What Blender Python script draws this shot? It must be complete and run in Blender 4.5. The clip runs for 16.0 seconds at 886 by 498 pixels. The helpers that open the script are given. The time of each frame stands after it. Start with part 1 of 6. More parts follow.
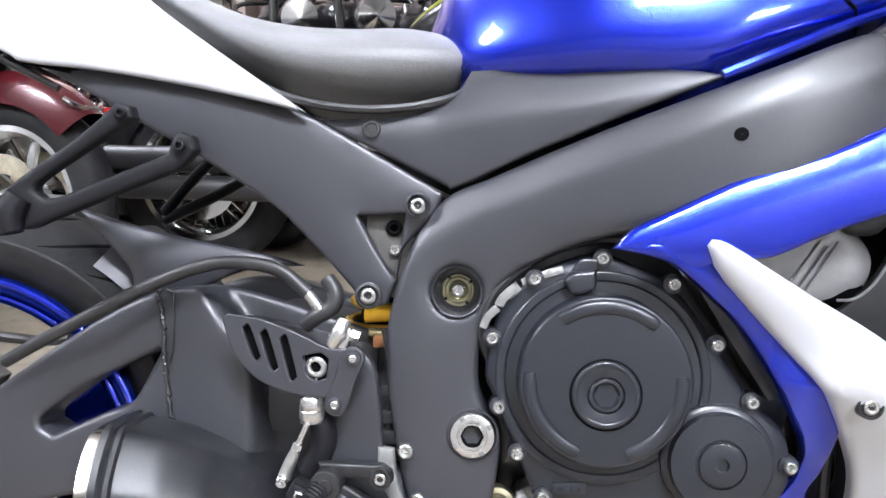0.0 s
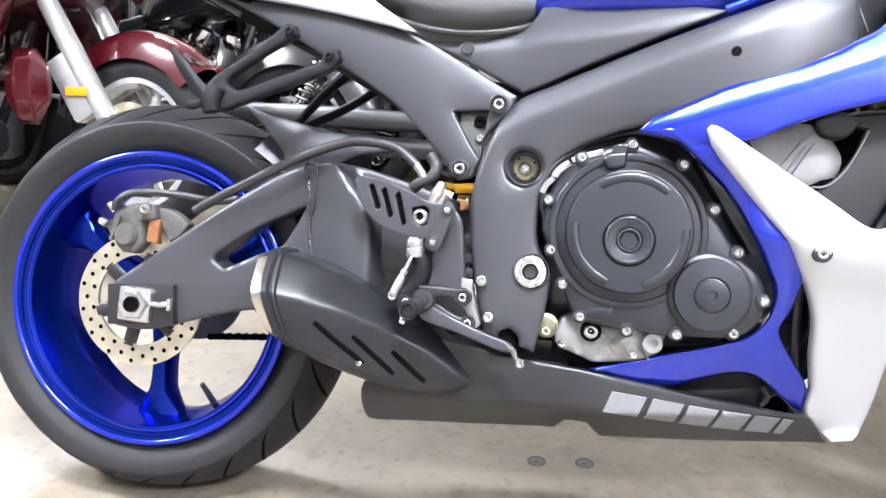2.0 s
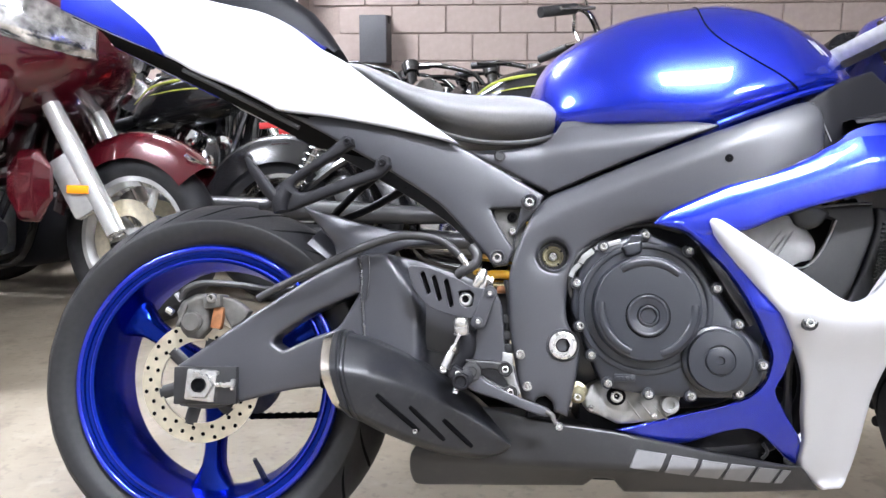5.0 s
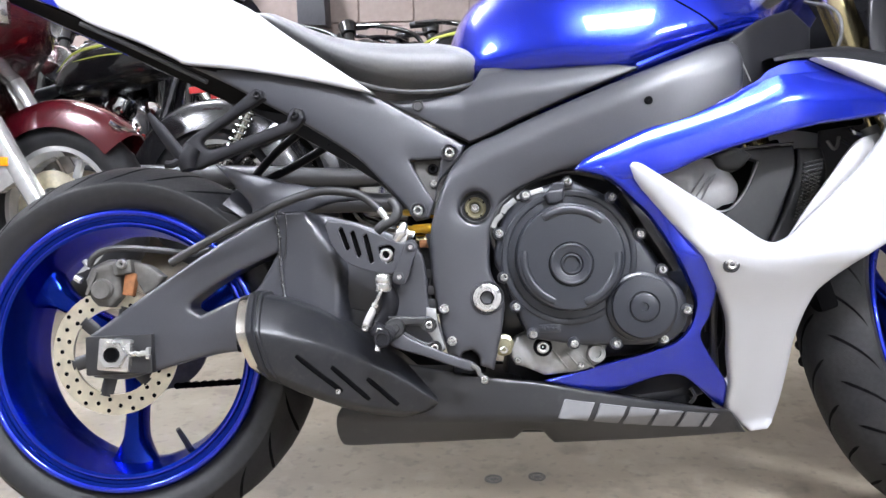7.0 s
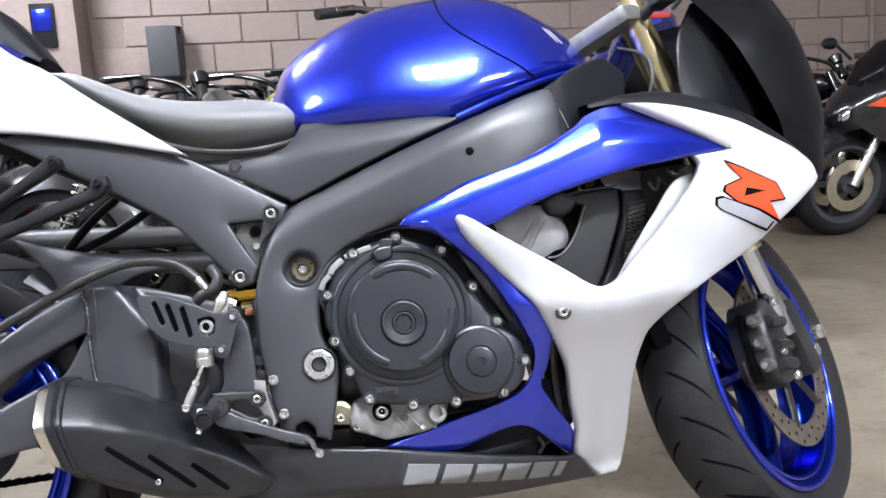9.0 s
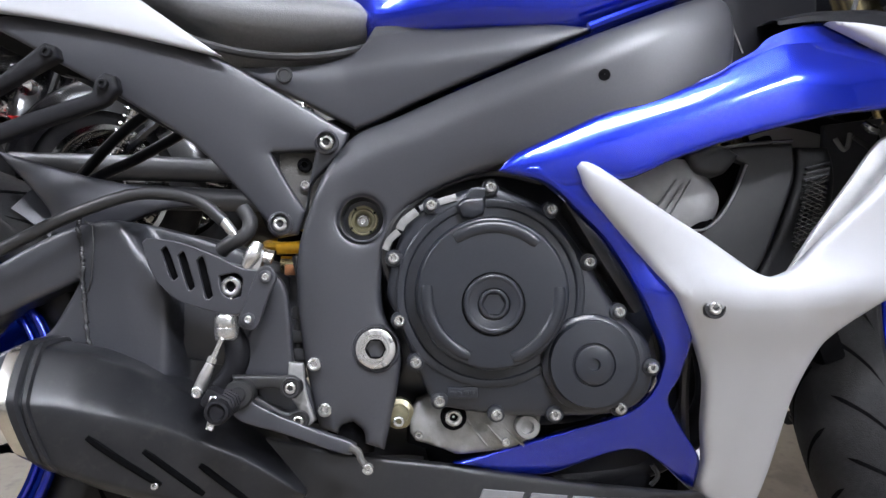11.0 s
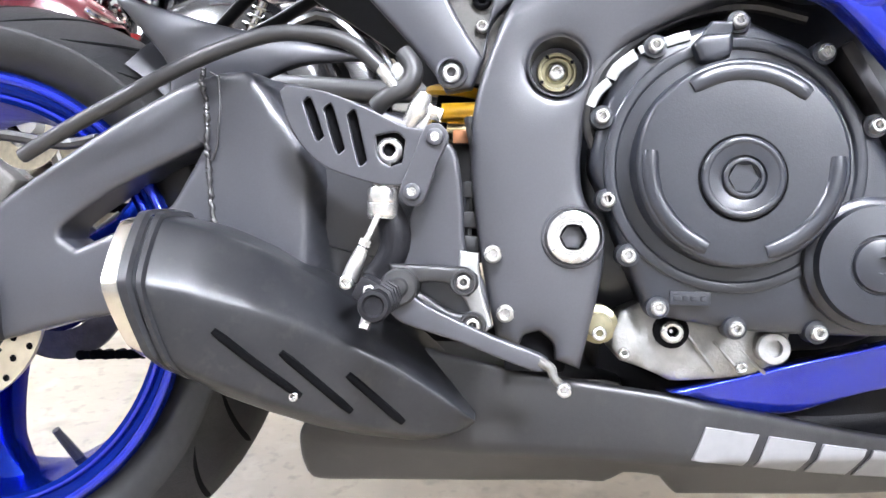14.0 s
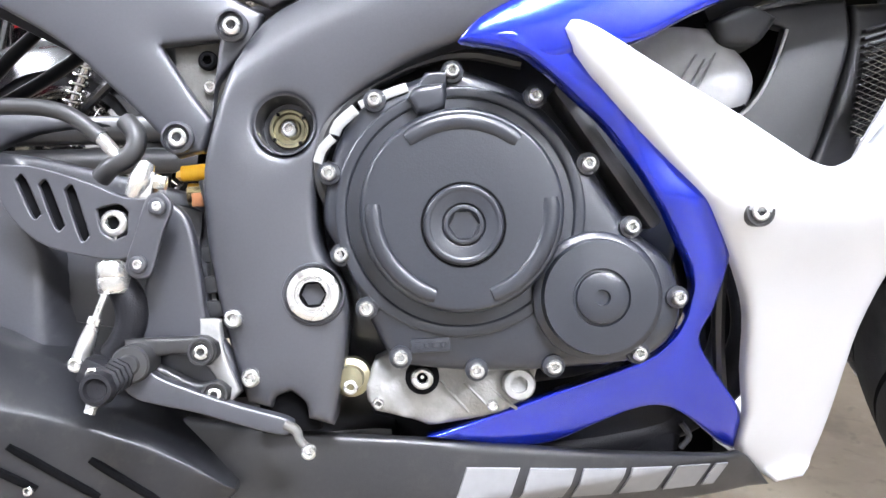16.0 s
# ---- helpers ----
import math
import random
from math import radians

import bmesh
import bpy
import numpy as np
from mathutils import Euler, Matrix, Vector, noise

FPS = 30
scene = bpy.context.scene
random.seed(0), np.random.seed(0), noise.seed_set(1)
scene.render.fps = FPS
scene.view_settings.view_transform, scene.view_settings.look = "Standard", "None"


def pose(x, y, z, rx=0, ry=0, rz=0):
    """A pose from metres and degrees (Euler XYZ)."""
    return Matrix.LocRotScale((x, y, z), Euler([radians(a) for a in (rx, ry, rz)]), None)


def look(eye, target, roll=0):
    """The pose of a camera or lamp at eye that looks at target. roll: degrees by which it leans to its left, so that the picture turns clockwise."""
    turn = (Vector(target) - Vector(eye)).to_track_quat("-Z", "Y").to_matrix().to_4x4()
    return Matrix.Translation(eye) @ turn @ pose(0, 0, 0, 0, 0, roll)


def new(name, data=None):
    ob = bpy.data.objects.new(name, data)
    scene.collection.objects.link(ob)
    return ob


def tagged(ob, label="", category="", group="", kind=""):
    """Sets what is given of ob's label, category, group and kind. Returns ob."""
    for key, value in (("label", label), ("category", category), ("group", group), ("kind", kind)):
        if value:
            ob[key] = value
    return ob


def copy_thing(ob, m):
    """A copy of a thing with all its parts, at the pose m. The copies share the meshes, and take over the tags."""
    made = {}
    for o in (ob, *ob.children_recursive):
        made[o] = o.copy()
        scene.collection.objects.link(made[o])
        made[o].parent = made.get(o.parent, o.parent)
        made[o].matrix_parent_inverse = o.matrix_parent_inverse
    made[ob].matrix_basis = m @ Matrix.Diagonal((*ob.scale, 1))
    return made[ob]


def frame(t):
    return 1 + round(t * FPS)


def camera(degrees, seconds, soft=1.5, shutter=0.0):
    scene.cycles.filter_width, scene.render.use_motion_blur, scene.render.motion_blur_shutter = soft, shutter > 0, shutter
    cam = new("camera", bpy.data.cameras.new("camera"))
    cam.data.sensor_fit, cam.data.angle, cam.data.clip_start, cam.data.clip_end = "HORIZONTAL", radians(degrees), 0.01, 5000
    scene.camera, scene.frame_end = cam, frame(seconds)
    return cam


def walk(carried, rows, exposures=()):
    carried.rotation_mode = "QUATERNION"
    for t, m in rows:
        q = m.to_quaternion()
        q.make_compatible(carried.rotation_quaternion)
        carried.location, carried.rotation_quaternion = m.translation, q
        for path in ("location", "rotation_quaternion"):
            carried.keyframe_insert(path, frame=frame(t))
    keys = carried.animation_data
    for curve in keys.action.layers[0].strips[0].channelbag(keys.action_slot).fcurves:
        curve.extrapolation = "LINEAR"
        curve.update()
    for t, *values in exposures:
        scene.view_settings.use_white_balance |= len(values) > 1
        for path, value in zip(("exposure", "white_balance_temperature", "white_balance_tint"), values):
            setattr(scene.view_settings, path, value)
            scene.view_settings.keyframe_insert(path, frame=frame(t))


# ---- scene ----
cam = camera(59.8, 16.0)

# the motorcycle leans on its side stand, away from the camera
LEAN = 14.5
BIKE = pose(0, 0, 0, -LEAN, 0, 0)
# rows in the motorcycle's own upright frame: rear axle over x = 0, x ahead, y to its left
PATH = [
    (0, (0.606, -0.902, 0.579), (0.463, 1.093, 0.553), 0.1),
    (0.5, (0.565, -0.972, 0.488), (0.358, 1.017, 0.511), 2.2),
    (1, (0.581, -1.076, 0.466), (0.282, 0.901, 0.49), 1.0),
    (1.5, (0.604, -1.133, 0.445), (0.296, 0.842, 0.375), 2.5),
    (2, (0.616, -1.183, 0.442), (0.321, 0.794, 0.392), 2.8),
    (2.5, (0.612, -1.196, 0.452), (0.234, 0.768, 0.449), -2.1),
    (3, (0.573, -1.214, 0.452), (0.218, 0.753, 0.516), 2.6),
    (3.2, (0.554, -1.237, 0.452), (0.179, 0.726, 0.523), 1.3),
    (5.3, (0.5, -1.354, 0.426), (0.343, 0.631, 0.615), 1.4),
    (5.5, (0.503, -1.353, 0.424), (0.349, 0.634, 0.592), 1.0),
    (6, (0.512, -1.346, 0.416), (0.398, 0.646, 0.564), 0.7),
    (6.5, (0.523, -1.334, 0.413), (0.444, 0.66, 0.536), 0.0),
    (7, (0.551, -1.312, 0.41), (0.493, 0.685, 0.508), -0.7),
    (7.5, (0.581, -1.29, 0.413), (0.654, 0.707, 0.5), -2.1),
    (8, (0.6, -1.288, 0.41), (0.789, 0.701, 0.495), -3.4),
    (8.5, (0.62, -1.29, 0.414), (0.84, 0.692, 0.567), -4.7),
    (8.7, (0.627, -1.289, 0.432), (0.877, 0.686, 0.62), -5.1),
    (10.8, (0.647, -1.02, 0.464), (0.706, 0.975, 0.586), -1.7),
    (11, (0.618, -0.984, 0.463), (0.703, 1.012, 0.547), -0.1),
    (11.5, (0.57, -0.895, 0.445), (0.565, 1.104, 0.393), -0.8),
    (12, (0.575, -0.817, 0.422), (0.575, 1.178, 0.274), 0.0),
    (12.5, (0.585, -0.754, 0.414), (0.586, 1.244, 0.324), -0.3),
    (13, (0.594, -0.743, 0.407), (0.588, 1.255, 0.33), -1.0),
    (13.5, (0.563, -0.761, 0.401), (0.44, 1.233, 0.309), 0.2),
    (14, (0.532, -0.794, 0.394), (0.36, 1.198, 0.351), 1.5),
    (14.5, (0.553, -0.813, 0.377), (0.401, 1.18, 0.314), 0.2),
    (15, (0.593, -0.834, 0.373), (0.578, 1.166, 0.354), -1.3),
    (15.5, (0.634, -0.835, 0.385), (0.685, 1.164, 0.422), -3.0),
    (16, (0.663, -0.788, 0.425), (0.74, 1.21, 0.417), -3.5),
]
# the camera's own brightness control
EXPOSURE = [(0, 1.25), (0.5, 1.68), (1.0, 1.95), (3.2, 1.93), (5.3, 1.45), (8.7, 1.25), (10.8, 0.6), (11.0, 0.72), (11.5, 1.32), (12, 1.95), (14.5, 2.17), (16, 2.13)]
walk(cam, [(t, BIKE @ look(eye, target, roll)) for t, eye, target, roll in PATH], EXPOSURE)

# ---- light ----
world = bpy.data.worlds.new("world")
scene.world = world
world.use_nodes = True
world.node_tree.nodes["Background"].inputs[0].default_value = (0.9, 0.95, 1.0, 1)
world.node_tree.nodes["Background"].inputs[1].default_value = 0.02
SEAT_SHEEN = 0.6
LAMP = 69.0


# ---- materials ----
def material(name, color, rough=0.5, metal=0.0, coat=0.0, grain=0.0, scale=60.0, bump=0.0, bump_scale=200.0, spec=0.5,
             stain=None, stain_scale=4.0, stain_amount=0.2, rough_var=0.06, flake=0.0, coat_rough=0.04):
    """A surface with variation of colour and gloss at two scales."""
    m = bpy.data.materials.new(name)
    m.use_nodes = True
    nt = m.node_tree
    b = nt.nodes["Principled BSDF"]
    b.inputs["Metallic"].default_value = metal
    b.inputs["Coat Weight"].default_value = coat
    b.inputs["Coat Roughness"].default_value = coat_rough
    b.inputs["Specular IOR Level"].default_value = spec
    tc = nt.nodes.new("ShaderNodeTexCoord")

    def noise_node(sc, detail=4.0):
        n = nt.nodes.new("ShaderNodeTexNoise")
        n.inputs["Scale"].default_value = sc
        n.inputs["Detail"].default_value = detail
        nt.links.new(tc.outputs["Object"], n.inputs["Vector"])
        return n

    def mix(fac, a, c, how="MIX"):
        x = nt.nodes.new("ShaderNodeMix")
        x.data_type = "RGBA"
        x.blend_type = how
        for sock, v in ((x.inputs[0], fac), (x.inputs[6], a), (x.inputs[7], c)):
            if isinstance(v, bpy.types.NodeSocket):
                nt.links.new(v, sock)
            else:
                sock.default_value = v
        return x.outputs[2]

    def ramp(src, lo, hi, a=0.0, c=1.0):
        r = nt.nodes.new("ShaderNodeMapRange")
        r.inputs[1].default_value, r.inputs[2].default_value = lo, hi
        r.inputs[3].default_value, r.inputs[4].default_value = a, c
        nt.links.new(src, r.inputs[0])
        return r.outputs[0]

    col = (*color, 1)
    out = None
    if grain > 0:
        n = noise_node(scale, 6.0)
        dark = tuple(c * (1 - grain) for c in color) + (1,)
        light = tuple(min(1, c * (1 + grain)) for c in color) + (1,)
        out = mix(ramp(n.outputs[0], 0.3, 0.7), dark, light)
    if stain is not None:
        n2 = noise_node(stain_scale, 5.0)
        out = mix(ramp(n2.outputs[0], 0.45, 0.75, 0.0, stain_amount), out if out is not None else col, (*stain, 1))
    if flake > 0:
        v = nt.nodes.new("ShaderNodeTexVoronoi")
        v.inputs["Scale"].default_value = 1500.0
        nt.links.new(tc.outputs["Object"], v.inputs["Vector"])
        out = mix(flake, out if out is not None else col, v.outputs["Color"], "SOFT_LIGHT")
    if out is not None:
        nt.links.new(out, b.inputs["Base Color"])
    else:
        b.inputs["Base Color"].default_value = col
    n3 = noise_node(9.0, 5.0)
    nt.links.new(ramp(n3.outputs[0], 0.3, 0.7, max(0.02, rough * (1 - rough_var)), min(1, rough * (1 + rough_var))), b.inputs["Roughness"])
    if bump > 0:
        n4 = noise_node(bump_scale, 3.0)
        bp = nt.nodes.new("ShaderNodeBump")
        bp.inputs["Strength"].default_value = bump
        bp.inputs["Distance"].default_value = 0.002
        nt.links.new(n4.outputs[0], bp.inputs["Height"])
        nt.links.new(bp.outputs[0], b.inputs["Normal"])
    return m


def glow(name, color, strength):
    m = bpy.data.materials.new(name)
    m.use_nodes = True
    b = m.node_tree.nodes["Principled BSDF"]
    b.inputs["Base Color"].default_value = (0.9, 0.9, 0.9, 1)
    b.inputs["Emission Color"].default_value = (*color, 1)
    b.inputs["Emission Strength"].default_value = strength
    return m


BLUE = material("blue_metallic_paint", (0.0035, 0.0195, 0.42), 0.25, 0.75, 1.0, 0.03, 30, flake=0.2, rough_var=0.03)
# the fairing blue again, darker: shade inside the rims put into the colour
WHEEL = material("shaded_wheel_blue", (0.005, 0.022, 0.25), 0.24, 0.9, 0.15, 0.10, 30, flake=0.2, rough_var=0.1, spec=0.2)
WHEEL.node_tree.nodes["Principled BSDF"].inputs["Specular Tint"].default_value = (0.10, 0.16, 0.75, 1)
WHITE = material("white_paint", (0.46, 0.47, 0.495), 0.35, 0.0, 0.7, 0.02, 8, rough_var=0.2)
FRAME = material("satin_black_aluminium", (0.0262, 0.0270, 0.0325), 0.40, 0.0, 0.0, 0.10, 500, 0.06, 900, spec=0.75, stain=(0.0225, 0.023, 0.0275), stain_scale=7)
COVER = material("black_plastic_panel", (0.0232, 0.0240, 0.0295), 0.40, 0.0, 0.0, 0.08, 400, 0.08, 1200, spec=0.7, stain=(0.0205, 0.021, 0.026), stain_scale=9)
PLASTIC = material("matt_black_plastic", (0.012, 0.012, 0.0135), 0.42, 0.0, 0.0, 0.12, 300, 0.10, 900, stain=(0.05, 0.048, 0.045), stain_scale=12)
MUFFLER = material("satin_black_coating", (0.0125, 0.0130, 0.0155), 0.33, 0.1, 0.0, 0.10, 300, 0.05, 900, rough_var=0.22, spec=0.40, stain=(0.030, 0.030, 0.032), stain_scale=22, stain_amount=0.5)
# black vinyl lifted to grey: the overhead glare on it put into the colour
SEAT = material("seat_vinyl_with_glare", (0.15, 0.15, 0.155), 0.46, 0.0, 0.0, 0.10, 300, 0.25, 700)
SEAT.node_tree.nodes["Principled BSDF"].inputs["Sheen Weight"].default_value = SEAT_SHEEN
SEAT.node_tree.nodes["Principled BSDF"].inputs["Sheen Roughness"].default_value = 0.35
PAD = material("pillion_vinyl", (0.010, 0.010, 0.012), 0.48, 0.0, 0.0, 0.10, 300, 0.2, 700, spec=0.16)
ENGINE = material("engine_black_paint", (0.0130, 0.0146, 0.0195), 0.32, 0.0, 0.1, 0.12, 400, 0.08, 800, rough_var=0.02)
RUBBER = material("tyre_rubber", (0.013, 0.013, 0.0145), 0.58, 0.0, 0.0, 0.2, 150, 0.30, 600, stain=(0.04, 0.038, 0.035), stain_scale=9, stain_amount=0.45, spec=0.18)
SIDEWALL = material("tyre_sidewall", (0.015, 0.015, 0.016), 0.5, 0.0, 0.0, 0.15, 90, 0.1, 500, spec=0.3)
DUSTY = material("dusty_casting", (0.075, 0.072, 0.066), 0.65, 0.1, 0.0, 0.25, 70, 0.3, 300, stain=(0.05, 0.045, 0.04), stain_scale=40, stain_amount=0.7)
HOSE = material("black_rubber_hose", (0.018, 0.018, 0.019), 0.45, grain=0.1, scale=200)
RING = material("polished_steel", (0.62, 0.60, 0.55), 0.22, 1.0, 0.0, 0.12, 60, stain=(0.4, 0.36, 0.3), stain_scale=30)
STEEL = material("zinc_steel", (0.60, 0.595, 0.58), 0.27, 0.9, 0.0, 0.12, 120, stain=(0.35, 0.33, 0.3), stain_scale=40)
CHROME = material("chrome", (0.58, 0.58, 0.57), 0.10, 1.0, 0.0, 0.04, 40)
SMOKED = material("smoked_chrome", (0.11, 0.11, 0.11), 0.16, 0.9, 0.0, 0.2, 40)
ALU = material("cast_aluminium", (0.27, 0.27, 0.265), 0.52, 0.6, 0.0, 0.15, 90, 0.25, 400, stain=(0.2, 0.19, 0.18), stain_scale=30, stain_amount=0.6)
SHELL = material("grey_cast_shell", (0.48, 0.48, 0.48), 0.45, 0.4, 0.0, 0.08, 60, 0.1, 300, stain=(0.22, 0.22, 0.22), stain_scale=14)
DISC = material("brake_disc_steel", (0.74, 0.68, 0.54), 0.40, 1.0, 0.0, 0.12, 60, stain=(0.35, 0.30, 0.22), stain_scale=20)
OLD_DISC = material("dull_brake_disc", (0.20, 0.17, 0.14), 0.5, 0.8, 0.0, 0.2, 60, stain=(0.10, 0.08, 0.06), stain_scale=20)
BRASS = material("brassy_zinc", (0.26, 0.24, 0.16), 0.35, 0.9, 0.0, 0.2, 120, stain=(0.12, 0.10, 0.05), stain_scale=60, stain_amount=0.6)
GOLD = material("gold_anodised", (0.66, 0.56, 0.32), 0.25, 1.0, 0.0, 0.06, 60)
ALLOY = material("bright_alloy", (0.66, 0.66, 0.65), 0.25, 0.7, 0.0, 0.08, 40)
SPRING = material("yellow_spring_paint", (0.70, 0.38, 0.02), 0.35, 0.0, 0.3, 0.1, 60)
RUST = material("rusty_brown", (0.22, 0.09, 0.035), 0.6, 0.2, grain=0.3, scale=80)
SILVER = material("silver_lettering", (0.14, 0.14, 0.142), 0.55, 0.0, grain=0.06, scale=80)
RED = material("red_emblem", (0.80, 0.06, 0.015), 0.4, grain=0.04, scale=50)
# near-black: shade of holes and gaps put into the colour; also black trim
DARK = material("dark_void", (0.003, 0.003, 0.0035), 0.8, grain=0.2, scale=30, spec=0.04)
GREY_EMBLEM = material("grey_emblem", (0.28, 0.28, 0.31), 0.4, grain=0.05, scale=50)
SMOKE = material("smoked_screen", (0.005, 0.005, 0.006), 0.22, 0.0, 0.0, grain=0.1, scale=30, spec=0.2)
MAROON = material("maroon_paint", (0.06, 0.003, 0.007), 0.2, 0.2, 1.0, 0.1, 30, flake=0.2)
BLACK_PAINT = material("gloss_black_paint", (0.007, 0.007, 0.008), 0.22, 0.0, 0.3, 0.1, 30)
STRIPE = material("yellow_green_stripe", (0.36, 0.38, 0.06), 0.3, 0.0, 0.8, grain=0.05, scale=40)
AMBER = material("amber_reflector", (0.90, 0.28, 0.01), 0.2, 0.0, 0.8, grain=0.1, scale=300)
TAILRED = material("red_reflector", (0.30, 0.015, 0.015), 0.25, 0.0, 0.8, grain=0.1, scale=300)
# opaque; strong light-dark grain stands in for the sparkle of the reflectors
LENS = material("clear_lamp_lens", (0.60, 0.61, 0.62), 0.10, 0.85, 1.0, 0.85, 22, 0.9, 30)
ORANGE = material("orange_paint", (0.75, 0.08, 0.012), 0.25, 0.0, 1.0, 0.05, 30)
FLOOR = material("stained_concrete", (0.215, 0.182, 0.138), 0.42, 0.0, 0.0, 0.14, 7, 0.15, 60, stain=(0.115, 0.090, 0.062), stain_scale=2.2, stain_amount=0.65)
def dirt(m, color, scale, amount):
    """Scattered dirt spots over a surface."""
    nt = m.node_tree
    b = nt.nodes["Principled BSDF"]
    src = b.inputs["Base Color"].links[0].from_socket
    tc = nt.nodes.new("ShaderNodeTexCoord")
    n = nt.nodes.new("ShaderNodeTexNoise")
    n.inputs["Scale"].default_value = scale
    n.inputs["Detail"].default_value = 9.0
    nt.links.new(tc.outputs["Object"], n.inputs["Vector"])
    r = nt.nodes.new("ShaderNodeMapRange")
    r.inputs[1].default_value, r.inputs[2].default_value, r.inputs[4].default_value = 0.56, 0.70, amount
    nt.links.new(n.outputs[0], r.inputs[0])
    x = nt.nodes.new("ShaderNodeMix")
    x.data_type = "RGBA"
    x.inputs[7].default_value = (*color, 1)
    nt.links.new(r.outputs[0], x.inputs[0])
    nt.links.new(src, x.inputs[6])
    nt.links.new(x.outputs[2], b.inputs["Base Color"])


dirt(FLOOR, (0.08, 0.060, 0.042), 11.0, 0.5)
dirt(FLOOR, (0.30, 0.27, 0.22), 18.0, 0.35)
dirt(FLOOR, (0.05, 0.040, 0.030), 46.0, 0.35)
dirt(MUFFLER, (0.045, 0.043, 0.04), 75.0, 0.25)
dirt(PLASTIC, (0.035, 0.033, 0.03), 70.0, 0.25)
BLOCK = material("painted_block", (0.275, 0.216, 0.190), 0.7, 0.0, 0.0, 0.07, 25, 0.35, 90)
MORTAR = material("mortar", (0.245, 0.192, 0.168), 0.85, grain=0.1, scale=60)
# unseen walls and ceiling: paleness chosen for the light they reflect
PLASTER = material("pale_plaster", (0.30, 0.295, 0.285), 0.8, grain=0.05, scale=4, bump=0.1, bump_scale=60)
CEILING = material("off_white_ceiling", (0.66, 0.655, 0.64), 0.85, grain=0.05, scale=4, bump=0.1, bump_scale=60)
DARKGREY = material("dark_grey_panel", (0.05, 0.05, 0.055), 0.55, grain=0.1, scale=100)
DIFFUSER = glow("lamp_diffuser", (0.905, 0.945, 1.06), LAMP)


# ---- mesh tools ----
def part(name, bm, mat, parent=None, label="", angle=38):
    """Links a bmesh as one mesh object under a thing or a part."""
    bmesh.ops.recalc_face_normals(bm, faces=bm.faces)
    me = bpy.data.meshes.new(name)
    lim = radians(angle)
    for f in bm.faces:
        f.smooth = True
    for e in bm.edges:
        if len(e.link_faces) == 2:
            e.smooth = e.calc_face_angle(0) < lim
    bm.to_mesh(me)
    bm.free()
    for m in mat if isinstance(mat, (list, tuple)) else [mat]:
        me.materials.append(m)
    ob = new(name, me)
    if parent is not None:
        ob.parent = parent
    if label:
        tagged(ob, label)
    return ob


def again(ob, m, parent=None):
    """A second object on the same mesh, at the pose m."""
    o = new(ob.name.split(".")[0], ob.data)
    o.parent = parent if parent is not None else ob.parent
    o.matrix_basis = m
    return o


def empty(name, m, label, category, group=""):
    ob = new(name)
    ob.matrix_basis = m
    return tagged(ob, label, category, group)


def spline(pts, n=6, closed=True, corner=48):
    """Rounds a line of points through all of them, keeping its sharp corners."""
    pts = [Vector(p) for p in pts]
    k = len(pts)
    out = []

    def sharp(i):
        if not closed and i in (0, k - 1):
            return True
        a, b, c = pts[i - 1], pts[i], pts[(i + 1) % k]
        u, v = b - a, c - b
        return u.length > 0 and v.length > 0 and u.angle(v) > radians(corner)

    flags = [sharp(i) for i in range(k)]
    for i in range(k if closed else k - 1):
        p1, p2 = pts[i], pts[(i + 1) % k]
        p0 = pts[i - 1] if not flags[i] else p1 + (p1 - p2) * 0.5
        p3 = pts[(i + 2) % k] if not flags[(i + 1) % k] else p2 + (p2 - p1) * 0.5
        for j in range(n):
            s = j / n
            out.append(0.5 * ((2 * p1) + (p2 - p0) * s + (2 * p0 - 5 * p1 + 4 * p2 - p3) * s * s + (3 * p1 - p0 - 3 * p2 + p3) * s ** 3))
    if not closed:
        out.append(pts[-1])
    return out


def inside(poly, x, z):
    """Which of the places lie inside the polygon."""
    n = len(poly)
    r = np.zeros(len(x), bool)
    for i in range(n):
        (x0, z0), (x1, z1) = poly[i], poly[(i + 1) % n]
        if z0 == z1:
            continue
        hit = ((z0 > z) != (z1 > z)) & (x < (x1 - x0) * (z - z0) / (z1 - z0) + x0)
        r ^= hit
    return r


def border(polys, x, z):
    """The distance of the places from the nearest outline."""
    d = np.full(len(x), 9.0)
    for poly in polys:
        for i in range(len(poly)):
            a, b = np.array(poly[i]), np.array(poly[(i + 1) % len(poly)])
            ab = b - a
            t = np.clip(((x - a[0]) * ab[0] + (z - a[1]) * ab[1]) / max(1e-12, ab @ ab), 0, 1)
            d = np.minimum(d, np.hypot(x - a[0] - t * ab[0], z - a[1] - t * ab[1]))
    return d


